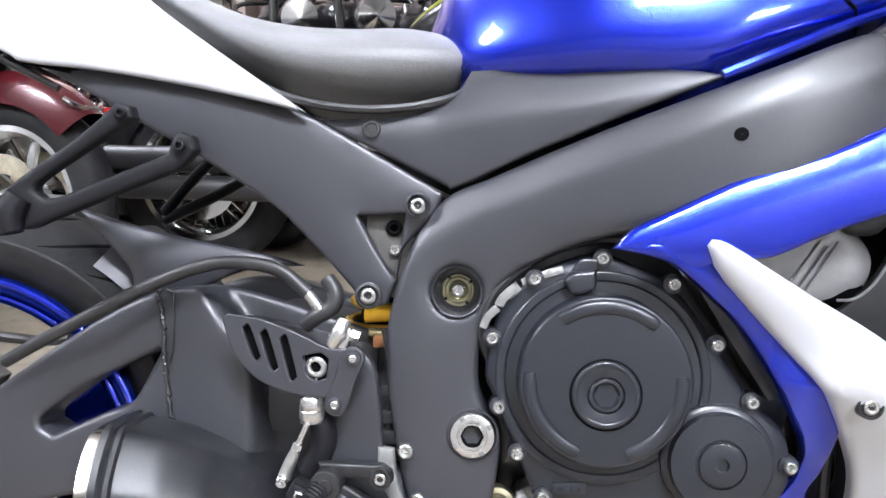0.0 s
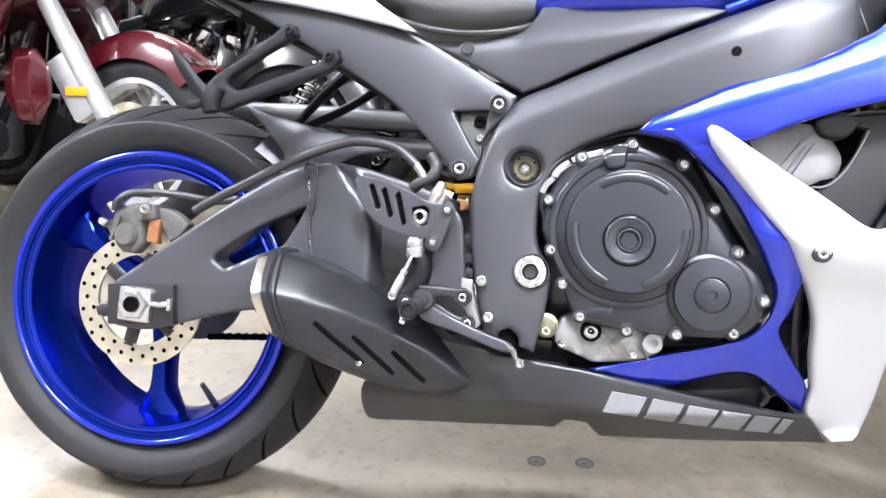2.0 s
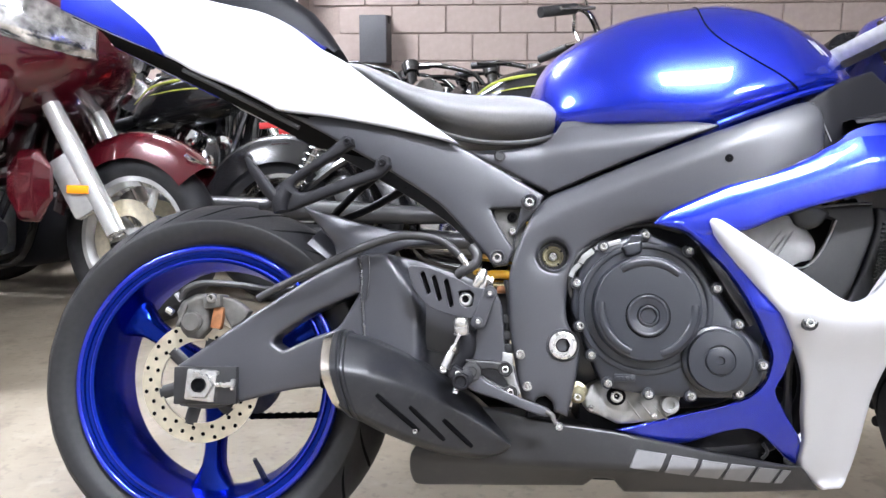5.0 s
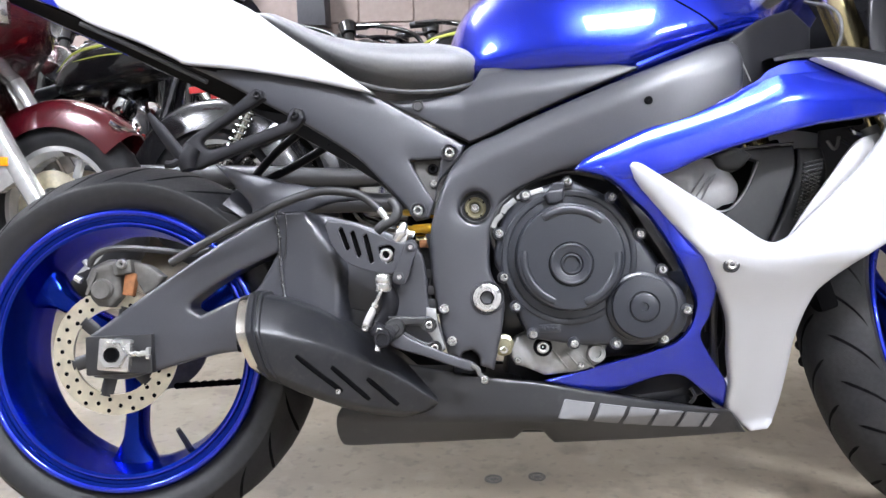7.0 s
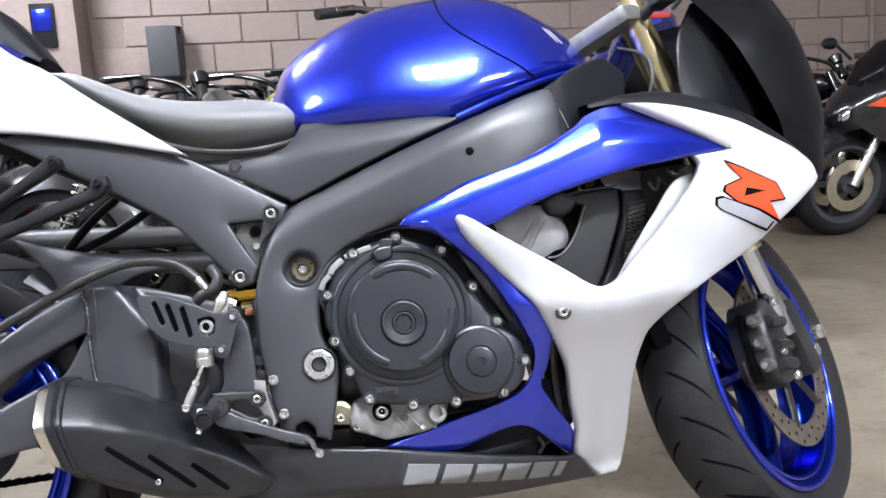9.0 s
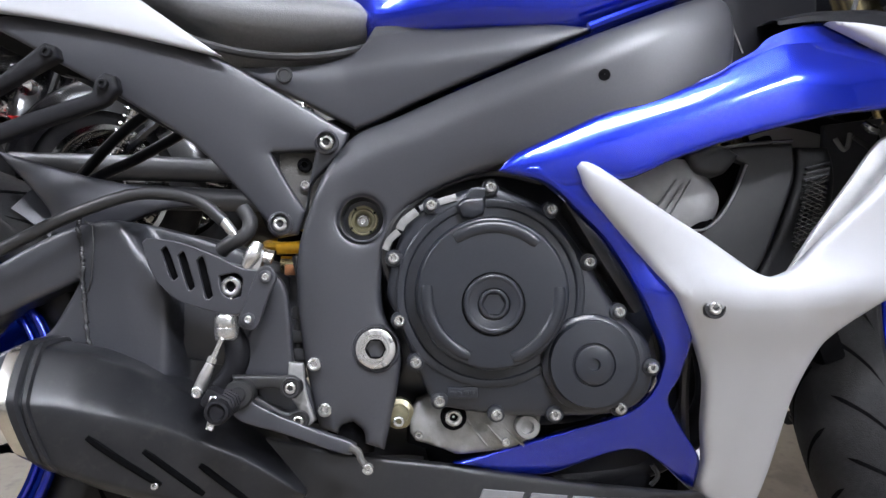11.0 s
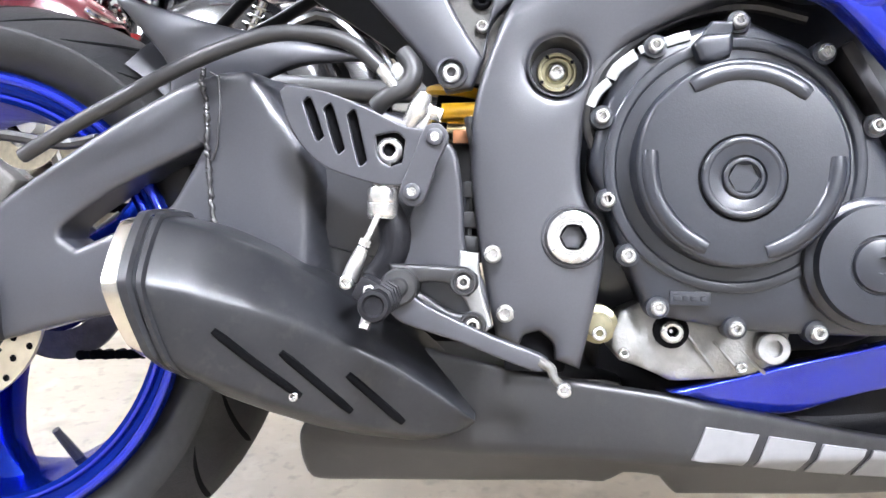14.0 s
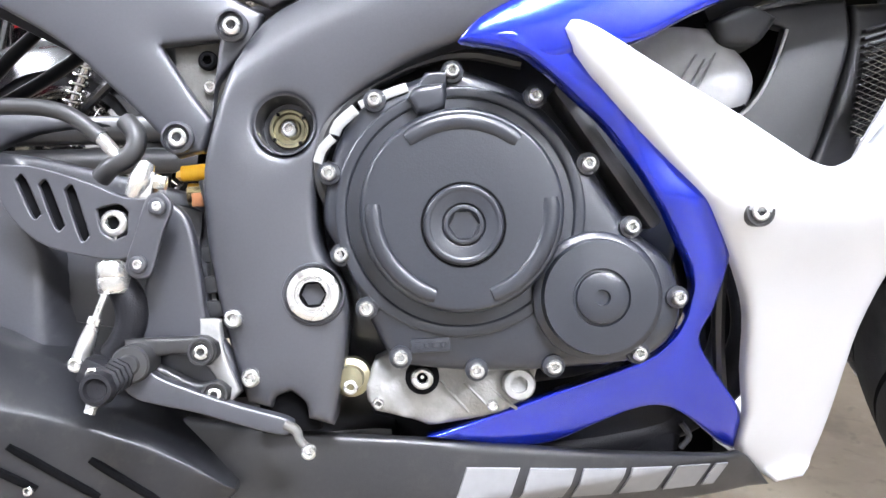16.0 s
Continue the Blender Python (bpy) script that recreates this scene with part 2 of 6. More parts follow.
def shell(name, outline, surf, mat, parent, thick=0.01, edge=0.004, bulge=0.0, reach=0.03, holes=(), step=0.012, label="", n=5,
          mirror=False, corner=48, relief=None):
    """A formed panel: an outline in x and z, laid on the surface y = surf(x, z), with a rounded rim, a crown and a thickness."""
    from mathutils.geometry import delaunay_2d_cdt
    polys = []
    for o in (outline, *holes):
        line = spline(o, n, True, corner)
        gap = max(0.004, edge * 1.3)
        fine = []
        for a, b in zip(line, line[1:] + line[:1]):
            k = max(1, math.ceil((b - a).length / gap))
            fine += [tuple(a.lerp(b, j / k)) for j in range(k)]
        polys.append(fine)
    flat, edges = [], []
    for poly in polys:
        k = len(flat)
        flat += poly
        edges += [(k + i, k + (i + 1) % len(poly)) for i in range(len(poly))]
    xs, zs = [p[0] for p in polys[0]], [p[1] for p in polys[0]]
    gx, gz = np.meshgrid(np.arange(min(xs), max(xs), step), np.arange(min(zs), max(zs), step))
    gx[1::2] += step / 2
    gx, gz = gx.ravel(), gz.ravel()
    keep = inside(polys[0], gx, gz)
    for h in polys[1:]:
        keep &= ~inside(h, gx, gz)
    dist = border(polys, gx, gz)
    keep &= dist > edge * 2.2
    grid = list(zip(gx[keep], gz[keep]))
    # a ring just inside the rim, for the rounded edge
    for poly, sgn in [(polys[0], 1)] + [(h, -1) for h in polys[1:]]:
        area = sum(poly[i - 1][0] * poly[i][1] - poly[i][0] * poly[i - 1][1] for i in range(len(poly)))
        for i in range(len(poly)):
            a, b = Vector(poly[i - 1]), Vector(poly[(i + 1) % len(poly)])
            t = (b - a)
            if t.length < 1e-6:
                continue
            nrm = Vector((-t.y, t.x)).normalized() * (1 if area > 0 else -1) * sgn
            for f in (0.12, 0.42, 1.0, 1.7):
                q = Vector(poly[i]) + nrm * edge * f
                grid.append((q.x, q.y))
    ga = np.array(grid)
    dd = border(polys, ga[:, 0], ga[:, 1])
    ok = inside(polys[0], ga[:, 0], ga[:, 1]) & (dd > edge * 0.1)
    for h in polys[1:]:
        ok &= ~inside(h, ga[:, 0], ga[:, 1])
    pts = [Vector(p) for p in flat] + [Vector(p) for p in ga[ok]]
    verts, _, faces, *_ = delaunay_2d_cdt(pts, edges, [], 0, 1e-6)
    vx, vz = np.array([v.x for v in verts]), np.array([v.y for v in verts])
    cx, cz = np.array([[vx[i] for i in f[:3]] for f in faces]).mean(1), np.array([[vz[i] for i in f[:3]] for f in faces]).mean(1)
    good = inside(polys[0], cx, cz)
    for h in polys[1:]:
        good &= ~inside(h, cx, cz)
    d = border(polys, vx, vz)
    e = np.clip(1 - d / edge, 0, 1)
    base = np.array([surf(x, z) for x, z in zip(vx, vz)])
    y = base + edge * (1 - np.sqrt(1 - e * e)) - bulge * (1 - np.exp(-d / reach))
    if relief is not None:
        y = y + np.array([relief(x, z) for x, z in zip(vx, vz)])
    made = None
    for side in ((1, -1) if mirror else (1,)):
        bm = bmesh.new()
        front = [bm.verts.new((x, s * side, z)) for x, s, z in zip(vx, y, vz)]
        back = [bm.verts.new((x, (s + thick) * side, z)) for x, s, z in zip(vx, base, vz)]
        count = {}
        for f, g in zip(faces, good):
            if not g:
                continue
            bm.faces.new([front[i] for i in f])
            bm.faces.new([back[i] for i in reversed(f)])
            for i in range(len(f)):
                a, b = f[i], f[(i + 1) % len(f)]
                count[(a, b)] = 1
        for a, b in count:
            if (b, a) not in count:
                bm.faces.new([front[b], front[a], back[a], back[b]])
        bmesh.ops.delete(bm, geom=[v for v in bm.verts if not v.link_faces], context="VERTS")
        ob = part(name, bm, mat, parent, label, 80)
        made = made or ob
    return made


def loft(name, rings, mat, parent, label="", cap=True, closed=True, angle=38):
    """A skin over rings of points of equal count."""
    bm = bmesh.new()
    vs = [[bm.verts.new(p) for p in r] for r in rings]
    n = len(rings[0])
    for a, b in zip(vs, vs[1:]):
        for i in range(n if closed else n - 1):
            bm.faces.new([a[i], a[(i + 1) % n], b[(i + 1) % n], b[i]])
    if cap:
        bm.faces.new(vs[0][::-1])
        bm.faces.new(vs[-1])
    return part(name, bm, mat, parent, label, angle)


def lathe_bm(profile, seg=48, center=(0, 0, 0), bm=None, start=0.0, sweep=2 * math.pi):
    """Turns a profile of (radius, y) round the y axis."""
    bm = bm or bmesh.new()
    full = abs(sweep - 2 * math.pi) < 1e-6
    cols = []
    for i in range(seg if full else seg + 1):
        a = start + sweep * i / seg
        cols.append([bm.verts.new((center[0] + r * math.cos(a), center[1] + y, center[2] + r * math.sin(a))) for r, y in profile])
    for i in range(seg):
        a, b = cols[i], cols[(i + 1) % len(cols)]
        for j in range(len(profile) - 1):
            bm.faces.new([a[j], a[j + 1], b[j + 1], b[j]])
    return bm


def lathe(name, profile, mat, parent, center=(0, 0, 0), seg=48, label="", angle=32):
    bm = lathe_bm(profile, seg, center)
    bmesh.ops.remove_doubles(bm, verts=bm.verts, dist=1e-5)
    return part(name, bm, mat, parent, label, angle)


def tube_bm(pts, r, seg=10, bm=None, cap=True, flat=1.0, up=None):
    """Sweeps a circle (or an ellipse) along a line of points; r is one radius or one for each point."""
    bm = bm or bmesh.new()
    pts = [Vector(p) for p in pts]
    rs = r if isinstance(r, (list, tuple)) else [r] * len(pts)
    prev, rings = None, []
    for i, p in enumerate(pts):
        t = (pts[min(i + 1, len(pts) - 1)] - pts[max(i - 1, 0)]).normalized()
        if prev is None:
            ref = Vector(up) if up else (Vector((0, 1, 0)) if abs(t.y) < 0.9 else Vector((1, 0, 0)))
        else:
            ref = prev
        u = (ref - t * ref.dot(t)).normalized()
        prev = u
        w = t.cross(u)
        rings.append([bm.verts.new(p + (u * math.cos(a) * flat + w * math.sin(a)) * rs[i]) for a in [2 * math.pi * k / seg for k in range(seg)]])
    for a, b in zip(rings, rings[1:]):
        for k in range(seg):
            bm.faces.new([a[k], a[(k + 1) % seg], b[(k + 1) % seg], b[k]])
    if cap:
        bm.faces.new(rings[0][::-1])
        bm.faces.new(rings[-1])
    return bm


def tube(name, pts, r, mat, parent, seg=10, smooth=5, label="", flat=1.0, up=None):
    line = spline(pts, smooth, False, 170) if smooth > 1 else pts
    if isinstance(r, (list, tuple)) and smooth > 1:
        r = [float(np.interp(i / smooth, range(len(r)), r)) for i in range(len(line))]
    return part(name, tube_bm(line, r, seg, flat=flat, up=up), mat, parent, label)


def block_bm(size, bevel=0.003, m=Matrix(), bm=None, seg=2):
    """A box with rounded edges, laid by the pose m."""
    b2 = bmesh.new()
    bmesh.ops.create_cube(b2, size=1)
    bmesh.ops.scale(b2, vec=size, verts=b2.verts)
    if bevel > 0:
        bmesh.ops.bevel(b2, geom=b2.edges[:], offset=bevel, segments=seg, affect="EDGES", profile=0.6)
    bmesh.ops.transform(b2, matrix=m, verts=b2.verts)
    if bm is None:
        return b2
    tmp = bpy.data.meshes.new("tmp")
    b2.to_mesh(tmp)
    b2.free()
    bm.from_mesh(tmp)
    bpy.data.meshes.remove(tmp)
    return bm


def block(name, size, m, mat, parent, bevel=0.003, label=""):
    return part(name, block_bm(size, bevel, m), mat, parent, label)


BOLTS = {}


def bolt(x, y, z, r, parent, mat=None, head=0.006, washer=0.0, name="bolt"):
    """A socket-head bolt that looks along -y; alike bolts share one mesh."""
    mat = mat or STEEL
    key = (round(r, 4), mat.name, head, washer)
    if key not in BOLTS:
        prof = [(r * 0.5, -head * 0.96), (r * 0.56, -head), (r * 0.74, -head), (r * 0.92, -head * 0.84), (r, -head * 0.6), (r, 0)]
        bm = lathe_bm([(r * 0.02, -head * 0.05), (r * 0.5, -head * 0.05), (r * 0.5, -head * 0.96)], 6)
        lathe_bm(prof + ([(washer, 0), (washer, 0.002)] if washer else []), 16, bm=bm)
        ob = part(name, bm, mat, parent, "", 30)
        BOLTS[key] = ob
        ob.location = (x, y, z)
        return ob
    return again(BOLTS[key], pose(x, y, z), parent)


def lerp(v, xs, ys):
    return float(np.interp(v, xs, ys))


def curve(v, xs, ys):
    """A smooth line through the knots (cubic Hermite, slopes from the neighbours)."""
    if v <= xs[0] or v >= xs[-1]:
        return lerp(v, xs, ys)
    i = max(k for k in range(len(xs) - 1) if xs[k] <= v)

    def slope(k):
        a, b = max(0, k - 1), min(len(xs) - 1, k + 1)
        return (ys[b] - ys[a]) / (xs[b] - xs[a])
    h = xs[i + 1] - xs[i]
    u = (v - xs[i]) / h
    return (2 * u ** 3 - 3 * u * u + 1) * ys[i] + (u ** 3 - 2 * u * u + u) * h * slope(i) + (3 * u * u - 2 * u ** 3) * ys[i + 1] + (u ** 3 - u * u) * h * slope(i + 1)


# ---- the room ----
def room():
    x0, x1, y0, y1, h = -6.0, 7.0, -4.5, 4.75, 3.9
    floor = part("floor", block_bm((x1 - x0 + 0.4, y1 - y0 + 0.4, 0.2), 0, pose((x0 + x1) / 2, (y0 + y1) / 2, -0.097)), FLOOR)
    tagged(floor, "stained beige concrete showroom floor", "floor", kind="structure")
    ceil = part("ceiling", block_bm((x1 - x0 + 0.4, y1 - y0 + 0.4, 0.2), 0, pose((x0 + x1) / 2, (y0 + y1) / 2, h + 0.1)), CEILING)
    tagged(ceil, "plain off-white ceiling out of view, toned for reflected light", "ceiling", kind="structure")
    north = part("wall_north", block_bm((x1 - x0, 0.2, h), 0, pose((x0 + x1) / 2, y1 + 0.1, h / 2)), MORTAR)
    tagged(north, "brownish painted concrete block wall", "wall", kind="structure")
    for nm, size, m in (("wall_south", (x1 - x0, 0.2, h), pose((x0 + x1) / 2, y0 - 0.1, h / 2)),
                        ("wall_west", (0.2, y1 - y0, h), pose(x0 - 0.1, (y0 + y1) / 2, h / 2)),
                        ("wall_east", (0.2, y1 - y0, h), pose(x1 + 0.1, (y0 + y1) / 2, h / 2))):
        tagged(part(nm, block_bm(size, 0, m), PLASTER), "plain pale grey wall out of view, toned for reflected light", "wall", kind="structure")
    # unseen strip lamps under the ceiling: second gives the tank highlight, others added fill
    first = None
    for lx, ly in ((-3.3, -0.9), (1.0, -1.7), (-1.9, 2.6), (3.1, -3.5)):
        m = pose(lx, ly, h - 0.06)
        if first is None:
            first = empty("ceiling_light", m, "unseen white ceiling light with a glowing diffuser, placed to light the bike", "lamp", "ceiling lights")
            part("housing", block_bm((1.24, 0.64, 0.06), 0.01, pose(0, 0, 0.03)), WHITE, first)
            part("diffuser", block_bm((1.16, 0.56, 0.04), 0.01, pose(0, 0, -0.02)), DIFFUSER, first)
        else:
            copy_thing(first, m)
    return north, y1


def wall_details(north, y1):
    """Blocks of the far wall, the plain partition beside it, a cabinet, a pipe and posters."""
    first = None
    for row in range(8):
        for col in range(17):
            x = -0.82 + 0.406 * col + (0.203 if row % 2 else 0)
            m = pose(x, y1 - 0.004, 0.915 + 0.203 * row)
            if first is None:
                first = part("block", block_bm((0.397, 0.02, 0.194), 0.004, Matrix(), None, 1), BLOCK, north)
                first.matrix_basis = m
            else:
                again(first, m)
    tagged(part("wall_partition", block_bm((4.9, 0.3, 3.9), 0.004, pose(-3.5, 4.60, 1.95)), BLOCK), "plain pinkish painted partition wall", "wall", kind="structure")
    for x, z, w, h, c in ((-1.62, 1.72, 0.22, 0.34, PAD), (-1.25, 1.55, 0.15, 0.28, PAD)):
        p = part("poster", block_bm((w, 0.02, h), 0.003, pose(x, 4.437, z)), c)
        tagged(p, "small dark framed poster on the wall", "poster")
        part("print", block_bm((w * 0.8, 0.006, h * 0.5), 0.001, pose(x, 4.424, z + h * 0.12)), BLUE, p)
    cab = part("wall_cabinet", block_bm((0.20, 0.25, 0.34), 0.01, pose(-0.52, 4.62, 1.36)), DARKGREY)
    tagged(cab, "dark grey steel box on the wall", "cabinet")
    part("shade", lathe_bm([(0.10, 0.0), (0.09, 0.05), (0.02, 0.06), (0.0005, 0.06)], 20), PAD, cab).matrix_basis = pose(-0.50, 4.60, 1.53, -90)
    pipe = part("conduit", tube_bm([(4.9, y1 - 0.04, 0.2), (4.9, y1 - 0.04, 3.2)], 0.018, 10), MORTAR)
    tagged(pipe, "painted steel conduit on the wall", "pipe")


NORTH, WALL_Y = room()
wall_details(NORTH, WALL_Y)

# ---- the blue and white sport motorcycle ----
bike = empty("motorcycle", BIKE, "blue and white sport motorcycle leaning on its side stand", "motorcycle")


def frame_y(x, z):
    """The outer face of the spar, swelling towards the front and drawn in at the steering head."""
    k = min(1, max(0, (z - 0.40) / 0.2))
    u = min(1, max(0, (x - 0.53) / 0.34))
    return -0.168 - 0.067 * u * u * (3 - 2 * u) * k + 1.2 * max(0, x - 0.84) ** 2


def fairing_y(x, z):
    """The side of the fairing: full at the shoulder, narrowing to the nose and drawn in towards the keel."""
    k = min(1, max(0, (z - 0.47) / 0.11))
    w = 0.215 + 0.029 * k * k * (3 - 2 * k)
    if x > 1.0:
        w -= 0.45 * (x - 1.0) ** 1.5
    if z < 0.45:
        w -= lerp(x, (0.60, 0.67, 0.80, 0.98), (0.28, 0.33, 0.50, 0.70)) * (0.45 - z)
    return -max(w, 0.03)


def pan_y(x, z):
    """The side of the belly pan, which closes to a keel at the front."""
    return -lerp(x, (0.35, 0.5, 0.69, 0.83, 0.98), (0.125, 0.140, 0.150, 0.115, 0.062)) + 1.5 * max(0, 0.212 - z) * lerp(x, (0.35, 0.6, 0.95), (0.3, 1, 0.4))


def ridge(line, height, width):
    """A soft crease along a line of (x, z): a relief for shell()."""
    def f(x, z):
        best = 9.0
        for (a, b), (c, d) in zip(line, line[1:]):
            u, v = c - a, d - b
            t = min(1, max(0, ((x - a) * u + (z - b) * v) / (u * u + v * v)))
            best = min(best, math.hypot(x - a - t * u, z - b - t * v))
        return -height * max(0, 1 - best / width)
    return f


def facet(line, slope, soft=0.006):
    """A second plane above a line of (x, z) that falls away from it: a relief for shell()."""
    def f(x, z):
        zl = lerp(x, [p[0] for p in line], [p[1] for p in line])
        i = min(len(line) - 2, max(0, sum(1 for p in line[1:-1] if p[0] < x)))
        (a, b), (c, d) = line[i], line[i + 1]
        h = (z - zl) * (c - a) / math.hypot(c - a, d - b)
        return slope * (math.hypot(h, soft) + h) / 2
    return f


def tyre(wheel, radius, width, rim_r, seed=0):
    """A round-shouldered tyre with shallow slanted grooves."""
    half = width / 2
    prof = [(rim_r - 0.004, -half * 0.72)]
    for i in range(25):
        a = math.pi * i / 24
        prof.append((radius - 0.42 * (radius - rim_r) * abs(math.cos(a)) ** 2.1, -half * math.cos(a)))
    prof.append((rim_r - 0.004, half * 0.72))
    prof.insert(1, (rim_r + 0.012, -half * 0.80))
    prof.insert(2, (rim_r + 0.026, -half * 0.94))
    prof.insert(-1, (rim_r + 0.026, half * 0.94))
    prof.insert(-1, (rim_r + 0.012, half * 0.80))
    t = lathe("tyre", prof, RUBBER, wheel, seg=96, angle=60)
    for s in (-1, 1):
        lathe("sidewall", [(rim_r - 0.002, s * half * 0.74), (rim_r + 0.012, s * (half * 0.80 + 0.0012)), (rim_r + 0.026, s * (half * 0.94 + 0.0012)), (rim_r + 0.57 * (radius - rim_r) - 0.003, s * (half + 0.0010)), (rim_r + 0.57 * (radius - rim_r) + 0.001, s * (half - 0.0002)), (rim_r + 0.57 * (radius - rim_r) + 0.002, s * (half - 0.003))], SIDEWALL, t, seg=96, angle=60)
    # slanted tread grooves as thin dark strips
    k = 26
    for side in (-1, 1):
        bm, rows = bmesh.new(), []
        for j in range(15):
            q = j / 14
            a = math.pi * (0.5 + side * (0.04 + 0.36 * q))
            r = radius - 0.42 * (radius - rim_r) * abs(math.cos(a)) ** 2.1
            th = 0.13 * q + 0.10 * q * q
            w = 0.0115 * min(1, 8 * q, 5 * (1 - q)) + 0.0008
            rows.append([bm.verts.new(((r + h) * math.cos(th + o), -half * math.cos(a), (r + h) * math.sin(th + o))) for o, h in ((-w, -0.001), (-w * 0.8, 0.0005), (w * 0.8, 0.0005), (w, -0.001))])
        for p, n in zip(rows, rows[1:]):
            for c in range(3):
                bm.faces.new([p[c], p[c + 1], n[c + 1], n[c]])
        g = part("groove", bm, DARK, wheel)
        for i in range(k):
            m = pose(0, 0, 0, 0, 360 * (i + 0.5 * (side > 0)) / k, 0)
            if i == 0:
                g.matrix_basis = m
            else:
                again(g, m)
    return t


def wheel_bm(bm, rim_r, half):
    """The rim's barrel and its lips."""
    prof = [(rim_r - 0.008, -half), (rim_r + 0.004, -half - 0.002), (rim_r + 0.008, -half + 0.003), (rim_r + 0.002, -half + 0.010),
            (rim_r - 0.010, -half + 0.016), (rim_r - 0.018, -half + 0.05), (rim_r - 0.022, -0.01), (rim_r - 0.022, 0.01),
            (rim_r - 0.018, half - 0.05), (rim_r - 0.010, half - 0.016), (rim_r + 0.002, half - 0.01), (rim_r + 0.008, half - 0.003),
            (rim_r + 0.004, half + 0.002), (rim_r - 0.004, half + 0.001), (rim_r - 0.008, half - 0.006), (rim_r - 0.014, half - 0.008), (rim_r - 0.018, half - 0.004), (rim_r - 0.022, half - 0.006), (rim_r - 0.025, half - 0.022), (rim_r - 0.030, half - 0.060),
            (rim_r - 0.033, 0.0), (rim_r - 0.030, -half + 0.060), (rim_r - 0.025, -half + 0.022), (rim_r - 0.022, -half + 0.006), (rim_r - 0.018, -half + 0.004), (rim_r - 0.014, -half + 0.008), (rim_r - 0.008, -half + 0.006), (rim_r - 0.004, -half - 0.001), (rim_r - 0.008, -half)]
    return lathe_bm(prof, 96, bm=bm)


def rim_lips(rim, rim_r, half):
    """Rolled edges of the rim, proud of its face."""
    for r, y, d in ((rim_r + 0.001, half - 0.001, 0.0052), (rim_r - 0.0165, half - 0.008, 0.0040)):
        for side in (-1, 1):
            ring = [(r + d * math.cos(b), side * (y + d * math.sin(b))) for b in [2 * math.pi * k / 12 for k in range(13)]]
            lathe("rim_lip", ring, BLUE, rim, seg=96, angle=60)


def spokes(wheel, rim_r, hub_r, angles, y0, split=True):
    for a in angles:
        ca, sa = math.cos(a), math.sin(a)
        rings = []
        for s in np.linspace(0, 1, 9):
            r = hub_r * 0.75 + (rim_r - 0.030 - hub_r * 0.75) * s
            w = 0.024 - 0.009 * math.sin(math.pi * min(1, s * 1.05)) + (0.016 * (s - 0.8) / 0.2 if s > 0.8 else 0)
            d = 0.022 + 0.006 * (1 - s)
            ring = []
            for q in range(12):
                b = 2 * math.pi * q / 12
                u = w * math.copysign(abs(math.cos(b)) ** 0.6, math.cos(b))
                v = d * math.copysign(abs(math.sin(b)) ** 0.6, math.sin(b))
                ring.append((ca * r - sa * u, y0 + v, sa * r + ca * u))
            rings.append(ring)
        loft("spoke", rings, WHEEL, wheel)


def disc(wheel, center_y, r0, r1, holes, arms=True, mat=None):
    """A drilled brake disc."""
    bm = bmesh.new()
    t = 0.0025
    lathe_bm([(r0, center_y - t), (r1, center_y - t), (r1, center_y + t), (r0, center_y + t), (r0, center_y - t)], 72, bm=bm)
    d = part("brake_disc", bm, mat or DISC, wheel, "drilled steel brake disc")
    hb = bmesh.new()
    for i in range(holes):
        a = 2 * math.pi * i / holes
        for j, f in enumerate((0.25, 0.55, 0.8)):
            if (i + j) % 2:
                continue
            r = r0 + (r1 - r0) * f
            bmesh.ops.create_circle(hb, cap_ends=True, segments=10, radius=0.0035,
                                    matrix=Matrix.Translation((r * math.cos(a), center_y - t - 0.0006, r * math.sin(a))) @ pose(0, 0, 0, 90))
    part("disc_hole", hb, DARK, wheel)
    if arms:
        for i in range(6):
            a = 2 * math.pi * i / 6 + 0.3
            part("disc_arm", tube_bm([(0.03 * math.cos(a), center_y + 0.004, 0.03 * math.sin(a)), (r0 * 1.06 * math.cos(a), center_y, r0 * 1.06 * math.sin(a))], 0.011, 8, flat=0.35), PLASTIC, wheel)
    return d


def rear_wheel():
    wheel = part("rear_wheel", lathe_bm([(0.012, -0.10), (0.040, -0.10), (0.045, -0.07), (0.036, -0.05), (0.036, 0.05), (0.05, 0.08), (0.012, 0.08), (0.012, -0.10)], 32), WHEEL, bike, "blue cast rear wheel")
    wheel.location = (-0.005, 0, 0.314)
    tyre(wheel, 0.308, 0.176, 0.2215)
    rim_lips(part("rim", wheel_bm(None, 0.2215, 0.080), WHEEL, wheel, "glossy blue rim"), 0.2215, 0.080)
    spokes(wheel, 0.2215, 0.045, [radians(v) for v in (-92, 28, 148)], -0.005)
    disc(wheel, -0.098, 0.068, 0.100, 30)
    tube("valve_stem", [(0.090, -0.02, -0.168), (0.086, -0.035, -0.150), (0.080, -0.047, -0.132)], [0.0055, 0.005, 0.004], HOSE, wheel, 8, 3)
    # sprocket on the far side
    lathe("sprocket", [(0.05, 0.088), (0.085, 0.088), (0.085, 0.094), (0.05, 0.094), (0.05, 0.088)], DUSTY, wheel, seg=42)
    return wheel


rear_wheel()


